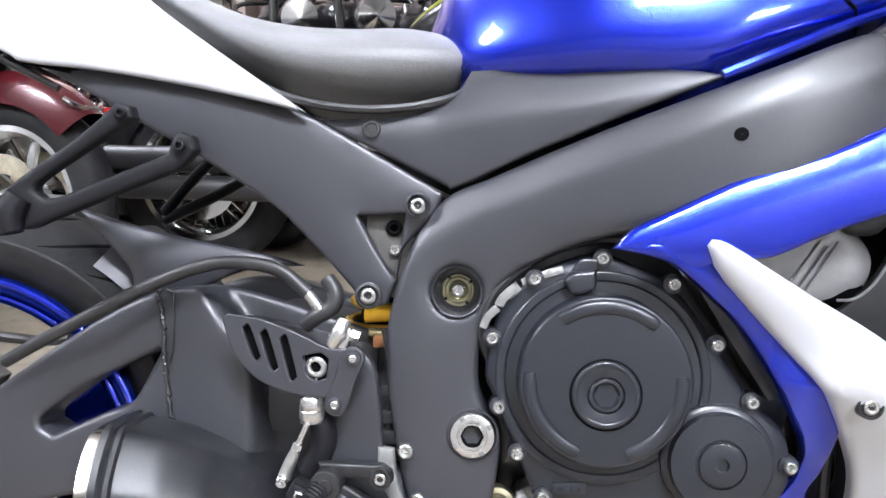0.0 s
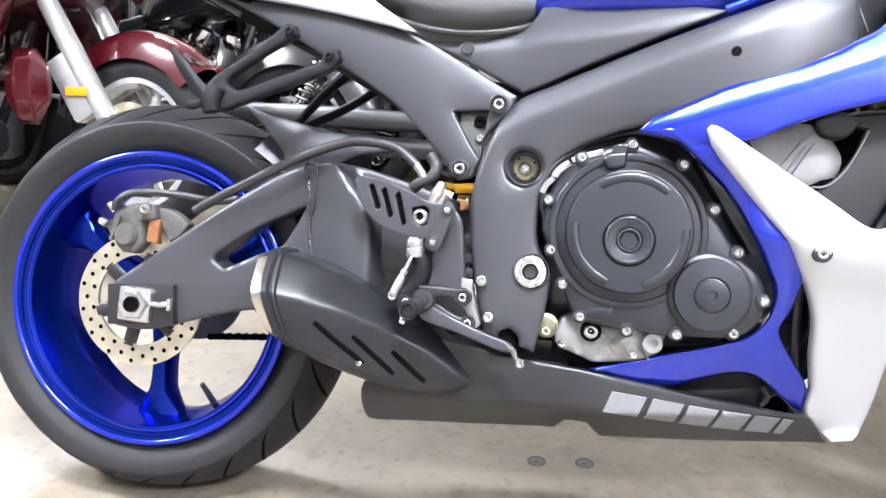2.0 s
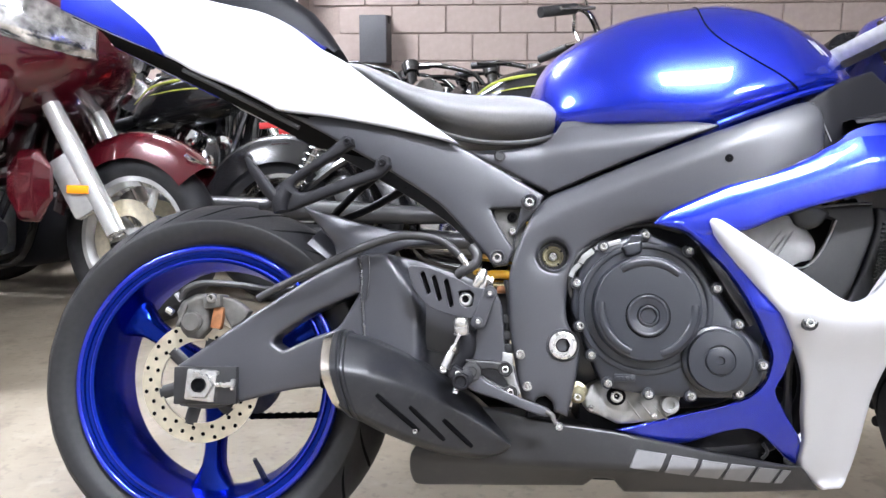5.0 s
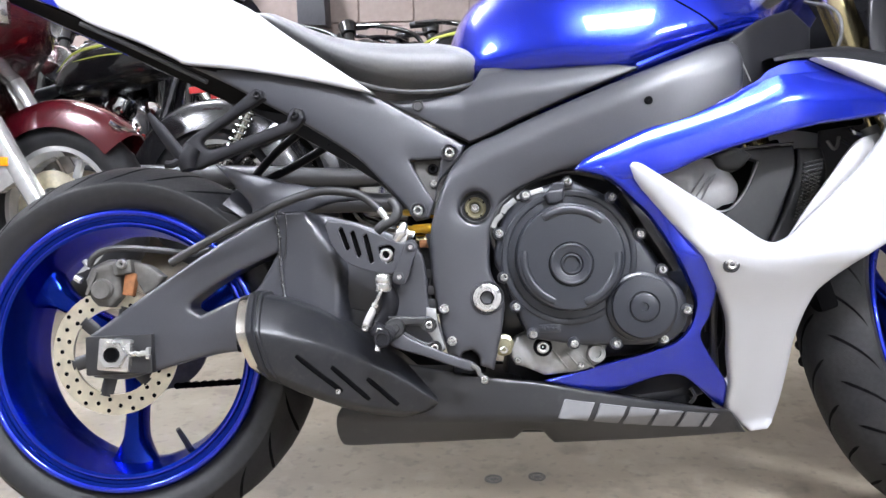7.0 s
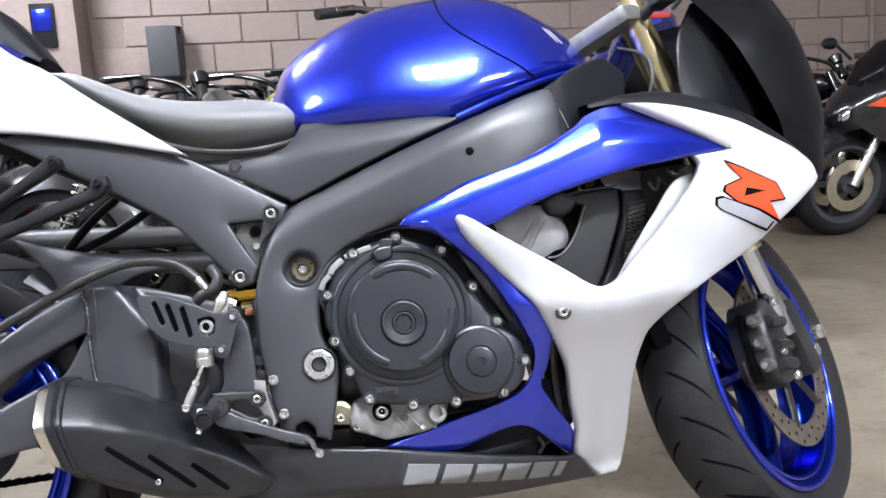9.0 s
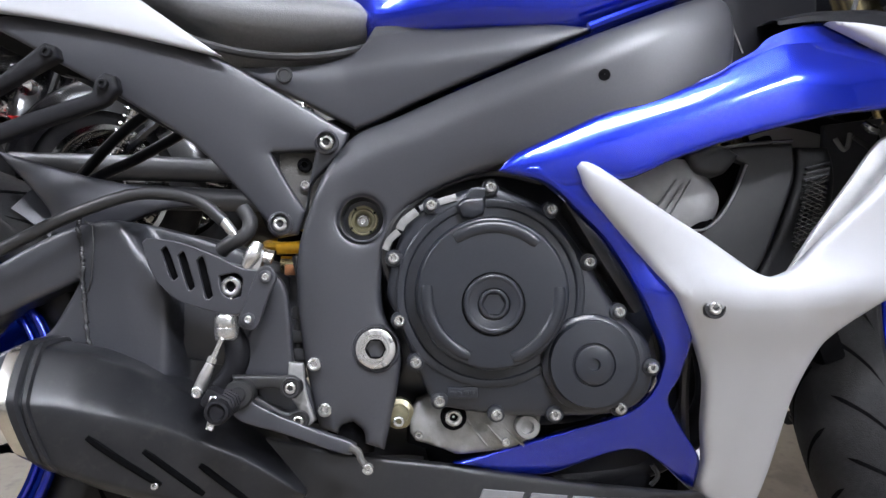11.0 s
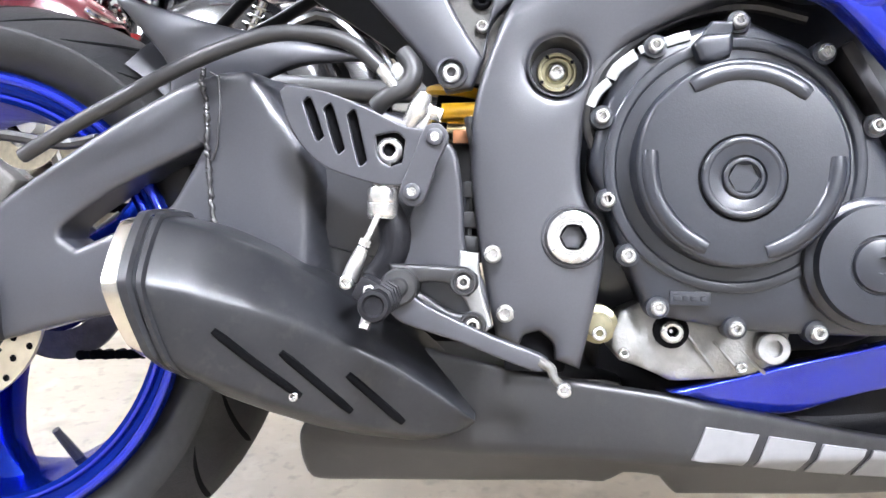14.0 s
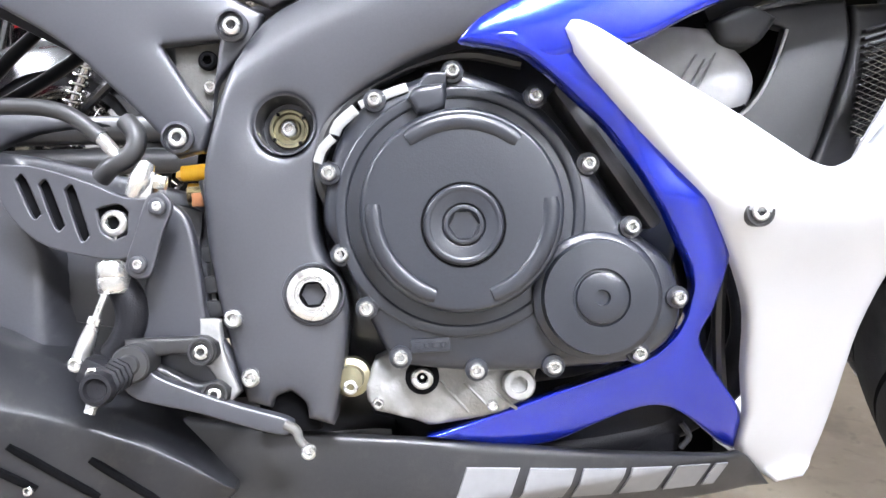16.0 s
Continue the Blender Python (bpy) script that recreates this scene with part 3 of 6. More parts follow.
def swingarm():
    arm_y = lambda x, z: -lerp(x, (0.0, 0.2, 0.32, 0.5), (0.120, 0.125, 0.145, 0.150))
    out = [(-0.038, 0.341), (-0.032, 0.275), (0.018, 0.272), (0.067, 0.284), (0.138, 0.304), (0.2, 0.314), (0.30, 0.318), (0.38, 0.325), (0.50, 0.36),
           (0.51, 0.47), (0.448, 0.492), (0.36, 0.519), (0.31, 0.529), (0.268, 0.527), (0.214, 0.508), (0.152, 0.472), (0.063, 0.413), (-0.016, 0.356)]
    hole = [(0.122, 0.380), (0.128, 0.394), (0.18, 0.429), (0.235, 0.454), (0.262, 0.466), (0.245, 0.436), (0.225, 0.408), (0.19, 0.394), (0.138, 0.370)]
    arm = shell("swingarm", out, arm_y, FRAME, bike, 0.05, 0.005, 0.004, 0.02, [hole], 0.007, "satin black swingarm with a weld seam", relief=lambda x, z: 0.040 / (1 + math.exp(-(x - 0.366 + 0.30 * max(0, z - 0.44) + 0.5 * max(0, z - 0.47)) / 0.0022)))
    # weld bead
    rnd = random.Random(4)
    pts = spline([(0.262, 0.533), (0.260, 0.519), (0.265, 0.497), (0.266, 0.470), (0.269, 0.439), (0.273, 0.407), (0.279, 0.385)], 14, False, 170)
    bead = [(p[0] + rnd.uniform(-0.0012, 0.0012), arm_y(p[0], p[1]) - 0.0034, p[1]) for p in pts]
    part("weld_bead", tube_bm(bead, [0.0026 + rnd.uniform(-0.0006, 0.0006) for i in range(len(bead))], 8), PLASTIC, arm)
    pts = [(0.268, 0.528), (0.276, 0.524), (0.278, 0.500), (0.276, 0.465), (0.272, 0.452)]
    part("weld_edge", tube_bm([(x, arm_y(x, z) - 0.0036, z) for x, z in pts], 0.0012, 6), PLASTIC, arm)
    # far arm
    shell("swingarm", out, lambda x, z: 0.10, FRAME, bike, 0.04, 0.006, 0.006, 0.02, [hole], 0.02)
    block("swingarm_bridge", (0.16, 0.24, 0.12), pose(0.40, 0, 0.43, 0, 12), FRAME, arm, 0.02)
    # chain adjuster and axle nut
    block("adjuster_plate", (0.104, 0.018, 0.060), pose(0.016, -0.127, 0.311, 0, -2), PLASTIC, arm, 0.003)
    nut = block("axle_block", (0.050, 0.016, 0.050), pose(0.014, -0.142, 0.312, 0, 4), STEEL, arm, 0.005)
    lathe("axle_end", [(0.0005, -0.144), (0.012, -0.144), (0.013, -0.155), (0.021, -0.156), (0.024, -0.150), (0.024, -0.140)], STEEL, nut, (0.014, 0, 0.313), 6)
    lathe("axle_bore", [(0.0005, -0.1545), (0.0085, -0.1545), (0.0095, -0.158), (0.0110, -0.158), (0.0110, -0.152)], DARK, nut, (0.013, 0, 0.313), 20)
    tube("adjuster_bolt", [(0.036, -0.140, 0.313), (0.066, -0.140, 0.314)], 0.0045, STEEL, arm, 8, 1)
    block("adjuster_nut", (0.006, 0.010, 0.018), pose(0.064, -0.140, 0.314), STEEL, arm, 0.002)
    return arm


swingarm()


def rear_caliper():
    c = shell("rear_caliper", [(-0.044, 0.428), (-0.034, 0.446), (-0.012, 0.458), (0.006, 0.459), (0.012, 0.448), (0.010, 0.400), (-0.004, 0.384), (-0.024, 0.386), (-0.036, 0.400)],
              lambda x, z: -0.124, DUSTY, bike, 0.05, 0.006, 0.004, 0.012, step=0.007, label="dusty dark grey rear brake caliper", corner=30, relief=ridge([(-0.03, 0.44), (0.0, 0.45)], 0.005, 0.012))
    block("caliper_bridge", (0.030, 0.045, 0.022), pose(0.018, -0.110, 0.446, 0, -8), DUSTY, c, 0.005)
    shell("caliper_bracket", [(0.024, 0.456), (0.052, 0.450), (0.078, 0.432), (0.066, 0.412), (0.048, 0.404), (0.036, 0.424)], lambda x, z: -0.120, DUSTY, c, 0.02, 0.004, 0.003, step=0.008, corner=30)
    block("brake_pad", (0.018, 0.014, 0.036), pose(0.026, -0.118, 0.420, 0, 8), RUST, c, 0.003, "rusty brake pad plate")
    lathe("piston_cap", [(0.0005, -0.136), (0.014, -0.136), (0.017, -0.132), (0.017, -0.118)], DUSTY, c, (-0.014, 0, 0.412), 24)
    block("caliper_rib", (0.006, 0.008, 0.040), pose(-0.030, -0.130, 0.422, 0, 20), DUSTY, c, 0.002)
    bolt(0.020, -0.132, 0.452, 0.008, c, STEEL, 0.010)
    tube("slide_pin", [(-0.050, -0.122, 0.426), (-0.060, -0.122, 0.432)], 0.006, STEEL, c, 8, 1)
    tube("bleed_nipple", [(-0.034, -0.128, 0.446), (-0.042, -0.131, 0.458)], 0.0045, ALU, c, 8, 1)
    tube("brake_hose", [(-0.036, -0.128, 0.448), (-0.024, -0.130, 0.466), (0.005, -0.125, 0.476), (0.06, -0.11, 0.474), (0.11, -0.10, 0.468), (0.15, -0.11, 0.472)], 0.0055, HOSE, c, 8, 8)
    return c


rear_caliper()


def chain():
    """The drive chain on the far side, link by link."""
    first = None
    for row, (z0, z1) in enumerate(((0.236, 0.262), (0.412, 0.43))):
        for i in range(30):
            s = i / 30
            x = 0.03 + 0.46 * s
            z = z0 + (z1 - z0) * s
            m = pose(x, 0.088 + 0.002 * (i % 2), z, 0, -3)
            if first is None:
                bm = tube_bm([(-0.006, -0.004, 0), (-0.006, 0.010, 0)], 0.006, 10)
                block_bm((0.013, 0.003, 0.010), 0.001, pose(0, -0.003, 0), bm, 1)
                first = part("chain_link", bm, DARK, bike)
                first.matrix_basis = m
            else:
                again(first, m)


chain()


def muffler():
    """A short side muffler that flares outwards to the rear: tapered body, bright end ring, slotted heat shield."""
    xs = (0.232, 0.254, 0.294, 0.334, 0.372, 0.409, 0.452, 0.472, 0.489, 0.501, 0.507)
    tops = (0.400, 0.404, 0.395, 0.379, 0.358, 0.333, 0.305, 0.287, 0.268, 0.252, 0.243)
    bots = (0.285, 0.276, 0.258, 0.243, 0.229, 0.219, 0.213, 0.214, 0.219, 0.227, 0.234)
    outs = (-0.252, -0.252, -0.243, -0.228, -0.208, -0.190, -0.177, -0.172, -0.169, -0.167, -0.164)
    # one section: flat upper and lower outer sides that meet in a crisp ridge
    def section(v):
        sec = [Vector(c) for c in ((1.0, v), (0.34, 0.97), (-0.6, 1.0), (-1.0, 0.4), (-1.0, -0.5), (-0.5, -1.0), (0.40, -0.98), (0.80, -0.72))]
        for cutting in (0.10, 0.25, 0.25):
            sec = [p for i in range(len(sec)) for p in (sec[i].lerp(sec[(i + 1) % len(sec)], cutting), sec[i].lerp(sec[(i + 1) % len(sec)], 1 - cutting))]
        return sec

    def crest(x):
        return lerp(x, (0.23, 0.297, 0.348, 0.389, 0.44, 0.50), (0.10, 0.28, 0.38, 0.44, 0.45, 0.40))

    def ring(x, top, bot, out, half, shear):
        zm, hz = (top + bot) / 2, (top - bot) / 2
        return [(x + shear * 0.25 * (1 - p.y) ** 2, out + half - half * p.x, zm + hz * p.y) for p in section(crest(x))]

    def face(x, z):
        t, b = lerp(x, xs, tops), lerp(x, xs, bots)
        v = max(-0.95, min(0.95, (2 * z - t - b) / (t - b)))
        x -= lerp(x, (0.23, 0.40), (0.030, 0.0)) * 0.25 * (1 - v) ** 2
        outer = sorted((p.y, p.x) for p in section(crest(x)) if p.x > 0.36)
        return lerp(x, xs, outs) + 0.062 * (1 - lerp(v, [p[0] for p in outer], [p[1] for p in outer]))

    rings = []
    for x in np.linspace(0.232, 0.507, 44):
        rings.append(ring(x, lerp(x, xs, tops), lerp(x, xs, bots), lerp(x, xs, outs), 0.062, lerp(x, (0.23, 0.40), (0.030, 0.0))))
    body = loft("muffler", rings, MUFFLER, bike, "satin black muffler with a bright end ring")
    rim = [ring(x, t, b, o, h, 0.030) for x, t, b, o, h in ((0.240, 0.399, 0.287, -0.250, 0.060), (0.239, 0.402, 0.284, -0.253, 0.063), (0.232, 0.402, 0.284, -0.253, 0.063), (0.226, 0.400, 0.286, -0.252, 0.062),
                                                           (0.223, 0.394, 0.292, -0.247, 0.057), (0.228, 0.388, 0.298, -0.242, 0.052), (0.25, 0.378, 0.308, -0.234, 0.044))]
    loft("end_ring", rim, RING, body, "bright steel end ring", cap=False)
    loft("band", [ring(x, t, b, o, h, 0.030) for x, t, b, o, h in ((0.2385, 0.403, 0.283, -0.2535, 0.0635), (0.241, 0.4075, 0.278, -0.257, 0.067), (0.248, 0.4085, 0.276, -0.257, 0.067), (0.251, 0.405, 0.279, -0.254, 0.064))], MUFFLER, body, cap=False)
    loft("band", [ring(x, t, b, o, h, 0.029) for x, t, b, o, h in ((0.2535, 0.405, 0.276, -0.2535, 0.0635), (0.255, 0.4075, 0.273, -0.2555, 0.066), (0.259, 0.4065, 0.272, -0.255, 0.066), (0.261, 0.403, 0.274, -0.252, 0.063))], MUFFLER, body, cap=False)
    tube("tail_pipe", [(0.30, -0.19, 0.345), (0.222, -0.20, 0.345)], 0.026, DARK, body, 18, 1)
    # slots in the shield
    for (x0, z0), (x1, z1) in (((0.312, 0.316), (0.371, 0.262)), ((0.358, 0.298), (0.408, 0.247)), ((0.406, 0.278), (0.449, 0.237))):
        pts = [(x0 + (x1 - x0) * q, face(x0 + (x1 - x0) * q, z0 + (z1 - z0) * q) - 0.0010, z0 + (z1 - z0) * q) for q in np.linspace(0, 1, 9)]
        part("slot", tube_bm(pts, [0.0028] + [0.0036] * 7 + [0.0028], 8, flat=0.6), DARK, body)
    bolt(0.366, face(0.366, 0.262), 0.262, 0.004, body, STEEL, 0.003)

    return body


muffler()


def belly_pan():
    out = [(0.40, 0.31), (0.461, 0.294), (0.58, 0.274), (0.669, 0.264), (0.748, 0.249), (0.84, 0.231), (0.937, 0.213), (0.968, 0.208), (1.003, 0.168), (0.93, 0.167), (0.847, 0.166), (0.76, 0.165), (0.687, 0.164),
           (0.679, 0.172), (0.667, 0.187), (0.652, 0.189), (0.637, 0.188), (0.626, 0.174), (0.613, 0.169), (0.53, 0.167), (0.43, 0.165), (0.366, 0.164), (0.353, 0.172), (0.349, 0.190), (0.351, 0.215), (0.366, 0.24), (0.385, 0.28)]
    pan = shell("belly_pan", out, pan_y, PLASTIC, bike, 0.012, 0.004, 0.003, step=0.008, label="matt black lower fairing with silver brand marks", mirror=True, corner=40, n=16)
    # underside and exhaust chamber
    block("exhaust_chamber", (0.28, 0.20, 0.07), pose(0.50, 0, 0.235), PLASTIC, bike, 0.02)
    block("pan_floor", (0.28, 0.10, 0.02), pose(0.76, 0, 0.182, 0, 0), PLASTIC, pan, 0.008)
    # near-black block added to darken the gap and hide the floor behind it
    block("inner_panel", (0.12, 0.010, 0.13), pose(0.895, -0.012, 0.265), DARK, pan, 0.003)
    # brand marks as plain slanted blocks
    top = lambda x: lerp(x, (0.69, 0.80, 0.95), (0.2415, 0.2245, 0.2040))
    bot = lambda x: lerp(x, (0.68, 0.78, 0.88, 0.95), (0.2140, 0.1985, 0.1865, 0.1815))
    for x0, x1 in ((0.685, 0.730), (0.740, 0.780), (0.788, 0.827), (0.834, 0.873), (0.880, 0.915), (0.922, 0.935)):
        o = [(x0, bot(x0)), (x1, bot(x1)), (x1 + 0.012, top(x1 + 0.012)), (x0 + 0.011, top(x0 + 0.011))]
        shell("brand_mark", o, lambda x, z: pan_y(x, z) - 0.0042, SILVER, pan, 0.003, 0.0008, 0, step=0.004, n=8, corner=20)
    return pan


belly_pan()


def main_frame():
    out = [(0.557, 0.620), (0.600, 0.638), (0.641, 0.655), (0.712, 0.682), (0.781, 0.706), (0.850, 0.730), (0.903, 0.750), (0.930, 0.757), (0.945, 0.750), (0.950, 0.715), (0.945, 0.67),
           (0.852, 0.62), (0.772, 0.58), (0.728, 0.585), (0.689, 0.577), (0.654, 0.564), (0.617, 0.543), (0.598, 0.515), (0.588, 0.473), (0.589, 0.430), (0.607, 0.392), (0.605, 0.353),
           (0.591, 0.286), (0.571, 0.293), (0.569, 0.306), (0.558, 0.316), (0.546, 0.312), (0.542, 0.3035), (0.523, 0.310), (0.511, 0.362), (0.503, 0.409), (0.499, 0.447), (0.500, 0.497), (0.512, 0.541), (0.529, 0.584)]
    crease = facet([(0.49, 0.520), (0.53, 0.570), (0.60, 0.607), (0.72, 0.652), (0.81, 0.687), (0.95, 0.735)], 0.42, 0.004)

    holes = [[(0.567 + 0.0235 * math.cos(a), 0.529 + 0.0235 * math.sin(a)) for a in np.linspace(0, 2 * math.pi, 25)[:-1]]]
    fr = shell("main_frame", out, frame_y, FRAME, bike, 0.045, 0.005, 0.004, 0.012, holes, 0.008, "satin black aluminium frame spar", mirror=True, relief=crease)
    # recessed engine mount
    cup = lathe("engine_mount", [(0.0245, -0.1725), (0.0232, -0.1715), (0.0225, -0.168), (0.0215, -0.142), (0.0005, -0.142)], FRAME, fr, (0.567, 0, 0.529), 36)
    lathe("mount_ring", [(0.0165, -0.142), (0.0165, -0.147), (0.0158, -0.148), (0.0135, -0.148), (0.0125, -0.144), (0.0005, -0.144)], BRASS, cup, (0.567, 0, 0.529), 24, "thin brassy lock ring")
    for k in range(4):
        block("lock_notch", (0.0028, 0.003, 0.0028), pose(0.567 + 0.0148 * math.cos(0.6 + k * math.pi / 2), -0.1475, 0.529 + 0.0148 * math.sin(0.6 + k * math.pi / 2)), DARK, cup, 0.0005)
    bolt(0.567, -0.143, 0.529, 0.0095, cup, BRASS, 0.003)
    bolt(0.567, -0.145, 0.529, 0.0070, cup, STEEL, 0.006)
    hy = frame_y(0.811, 0.668) - 0.0044
    lathe("spar_hole", [(0.0060, hy + 0.002), (0.0058, hy - 0.0008), (0.0005, hy - 0.0009)], DARK, fr, (0.811, 0, 0.668), 18)
    # swingarm pivot nut
    lathe("pivot_seat", [(0.0255, -0.1715), (0.0245, -0.1735), (0.0232, -0.1735), (0.0225, -0.170)], FRAME, fr, (0.582, 0, 0.393), 36)
    piv = lathe("pivot_nut", [(0.0205, -0.168), (0.0210, -0.176), (0.0205, -0.1785), (0.0195, -0.179), (0.0145, -0.179), (0.0138, -0.1775), (0.0128, -0.1775), (0.0122, -0.179), (0.0105, -0.179), (0.0100, -0.178)], STEEL, fr, (0.582, 0, 0.393), 36, "bright steel pivot nut")
    lathe("pivot_socket", [(0.0112, -0.1793), (0.0098, -0.178), (0.0095, -0.164), (0.0005, -0.164)], DARK, piv, (0.582, 0, 0.393), 6)
    for k in range(4):
        block("nut_notch", (0.004, 0.003, 0.005), pose(0.582 + 0.0185 * math.cos(0.5 + k * math.pi / 2), -0.1785, 0.393 + 0.0185 * math.sin(0.5 + k * math.pi / 2), 0, -math.degrees(0.5 + k * math.pi / 2)), ALU, piv, 0.0005)
    for x, z in ((0.519, 0.378), (0.530, 0.331)):
        bolt(x, -0.176, z, 0.0075, fr, STEEL, 0.007)
    # near-black block behind the notch, standing in for the shaded depth of a bore
    block("lower_bore", (0.05, 0.012, 0.045), pose(0.555, -0.150, 0.303), DARK, fr, 0.004)
    # steering head plate
    shell("head_panel", [(0.924, 0.755), (0.955, 0.775), (0.988, 0.796), (1.046, 0.822), (1.085, 0.80), (1.08, 0.735), (1.035, 0.716), (1.000, 0.700), (0.965, 0.680), (0.938, 0.668), (0.930, 0.71)], lambda x, z: -lerp(x, (0.92, 0.96, 1.0, 1.09), (0.208, 0.204, 0.185, 0.13)), PAD, fr, 0.03, 0.004, 0.002, step=0.012, mirror=True)
    tube("panel_seam", [(0.938, -0.2085, 0.757), (0.952, -0.2070, 0.728), (0.964, -0.2050, 0.700)], 0.0009, ALU, fr, 6, 4)
    return fr


main_frame()


def tail_section():
    def cover_y(x, z):
        return -lerp(x, (-0.3, -0.1, 0.1, 0.3, 0.5), (0.075, 0.105, 0.135, 0.150, 0.155))
    out = [(0.10, 0.772), (0.205, 0.760), (0.295, 0.743), (0.366, 0.727), (0.415, 0.704), (0.482, 0.665), (0.552, 0.624), (0.541, 0.600), (0.513, 0.570), (0.507, 0.542), (0.497, 0.514), (0.476, 0.510),
           (0.461, 0.532), (0.421, 0.576), (0.385, 0.611), (0.332, 0.646), (0.287, 0.673), (0.242, 0.698), (0.192, 0.726), (0.151, 0.747)]
    tri = [(0.468, 0.602), (0.516, 0.604), (0.511, 0.575), (0.505, 0.540), (0.488, 0.566)]
    rel = facet([(0.10, 0.70), (0.30, 0.695), (0.40, 0.635), (0.46, 0.600), (0.56, 0.60)], 0.07, 0.012)
    cov = shell("tail_side_cover", out, cover_y, COVER, bike, 0.012, 0.003, 0.003, 0.012, [tri], 0.010, "black plastic tail side cover", mirror=True, relief=rel)
    for x, z in ((0.529, 0.611), (0.481, 0.524)):
        b = lathe("bolt_seat", [(0.013, -0.163), (0.013, -0.168), (0.0105, -0.170), (0.0105, -0.164), (0.0005, -0.164)], COVER, cov, (x, 0, z), 20)
        bolt(x, -0.163, z, 0.008, cov, STEEL, 0.006)
    # things behind the triangular window
    block("window_bracket", (0.05, 0.01, 0.10), pose(0.50, -0.135, 0.57), DUSTY, cov, 0.004)
    bolt(0.503, -0.140, 0.590, 0.008, cov, DARK, 0.006)
    bolt(0.504, -0.140, 0.568, 0.006, cov, STEEL, 0.006)

    white = [(-0.30, 0.955), (-0.20, 0.908), (-0.085, 0.859), (-0.034, 0.831), (0.040, 0.800), (0.104, 0.768), (0.123, 0.759), (0.204, 0.748), (0.294, 0.731), (0.366, 0.715), (0.419, 0.702),
             (0.346, 0.753), (0.282, 0.799), (0.226, 0.842), (0.184, 0.866), (0.132, 0.906), (0.076, 0.934), (0.020, 0.949), (-0.08, 0.975), (-0.20, 0.995), (-0.30, 1.0)]

    def white_y(x, z):
        low = lerp(x, (-0.3, -0.085, 0.123, 0.42), (0.955, 0.859, 0.759, 0.70))
        return cover_y(x, z) - 0.013 + 0.12 * max(0, z - low - 0.03) ** 1.0
    tw = shell("tail_panel", white, white_y, WHITE, bike, 0.008, 0.004, 0.006, 0.04, step=0.012, label="glossy white tail panel", mirror=True, corner=40)
    # blue tail top
    rings = []
    for x in np.linspace(-0.31, 0.19, 16):
        zt = lerp(x, (-0.31, -0.20, -0.08, 0.02, 0.076, 0.132, 0.19), (1.0, 0.998, 0.978, 0.952, 0.937, 0.909, 0.870))
        w = -white_y(x, zt) - 0.002
        rings.append([(x, w * math.cos(a), zt - 0.012 + 0.030 * math.sin(a)) for a in np.linspace(0, math.pi, 13)])
    loft("tail_top", rings, BLUE, bike, "blue painted tail top", cap=False, closed=False)
    # blue stripe on the rear of the white side
    shell("tail_stripe", [(-0.30, 0.955), (-0.20, 0.908), (-0.088, 0.858), (-0.12, 0.90), (-0.18, 0.95), (-0.24, 0.99), (-0.30, 0.998)], lambda x, z: white_y(x, z) - 0.009, BLUE, tw, 0.003, 0.001, 0.0, step=0.02, mirror=True)
    # pillion pad
    rings = []
    for x in np.linspace(-0.16, 0.185, 14):
        s = (x + 0.16) / 0.345
        zb = lerp(x, (-0.2, 0.02, 0.132, 0.19), (0.985, 0.955, 0.915, 0.875))
        h = 0.075 * math.sin(math.pi * min(1, max(0.02, s * 0.93 + 0.05))) ** 0.45
        w = 0.095 * (0.65 + 0.35 * math.sin(math.pi * s)) 
        rings.append([(x + 0.01 * math.sin(a), w * math.copysign(abs(math.cos(a)) ** 0.6, math.cos(a)), zb + h * abs(math.sin(a)) ** 0.6) for a in np.linspace(0, math.pi, 15)])
    loft("pillion_pad", rings, PAD, bike, "black padded pillion seat")
    # rider seat
    xs = (0.206, 0.24, 0.27, 0.33, 0.39, 0.45, 0.51, 0.56, 0.585, 0.597)
    zt = (0.868, 0.866, 0.853, 0.827, 0.814, 0.810, 0.810, 0.799, 0.786, 0.770)
    zb = (0.848, 0.822, 0.800, 0.758, 0.728, 0.713, 0.712, 0.724, 0.738, 0.755)
    ws = (0.09, 0.115, 0.130, 0.146, 0.154, 0.157, 0.152, 0.138, 0.112, 0.07)
    rings = []
    for x in np.linspace(0.206, 0.597, 30):
        t, b, w = curve(x, xs, zt), curve(x, xs, zb), curve(x, xs, ws)
        row = []
        for q in range(44):
            a = 2 * math.pi * q / 44
            u = math.copysign(abs(math.cos(a)) ** 0.72, math.cos(a))
            v = math.copysign(abs(math.sin(a)) ** 0.85, math.sin(a))
            z = (t + b) / 2 + (t - b) / 2 * v
            row.append((x, w * u * (1 - 0.20 * max(0, v)), z))
        rings.append(row)
    seat = loft("rider_seat", rings, SEAT, bike, "black vinyl rider seat", angle=75)
    # dark line along the seat's lower edge
    tube("seat_lower_line", [(0.33, -0.146, 0.752), (0.39, -0.153, 0.722), (0.45, -0.158, 0.707), (0.51, -0.156, 0.706), (0.56, -0.143, 0.718), (0.588, -0.118, 0.736)], 0.0045, HOSE, seat, 8, 5)
    # cover between seat and frame
    side = [(0.420, 0.698), (0.507, 0.699), (0.556, 0.713), (0.580, 0.744), (0.679, 0.742), (0.766, 0.733), (0.808, 0.724), (0.796, 0.719), (0.722, 0.6925), (0.636, 0.6595), (0.567, 0.630), (0.549, 0.634), (0.481, 0.669)]

    def side_y(x, z):
        return -lerp(x, (0.42, 0.55, 0.65, 0.80), (0.148, 0.156, 0.176, 0.210)) + 0.12 * max(0, z - 0.70)
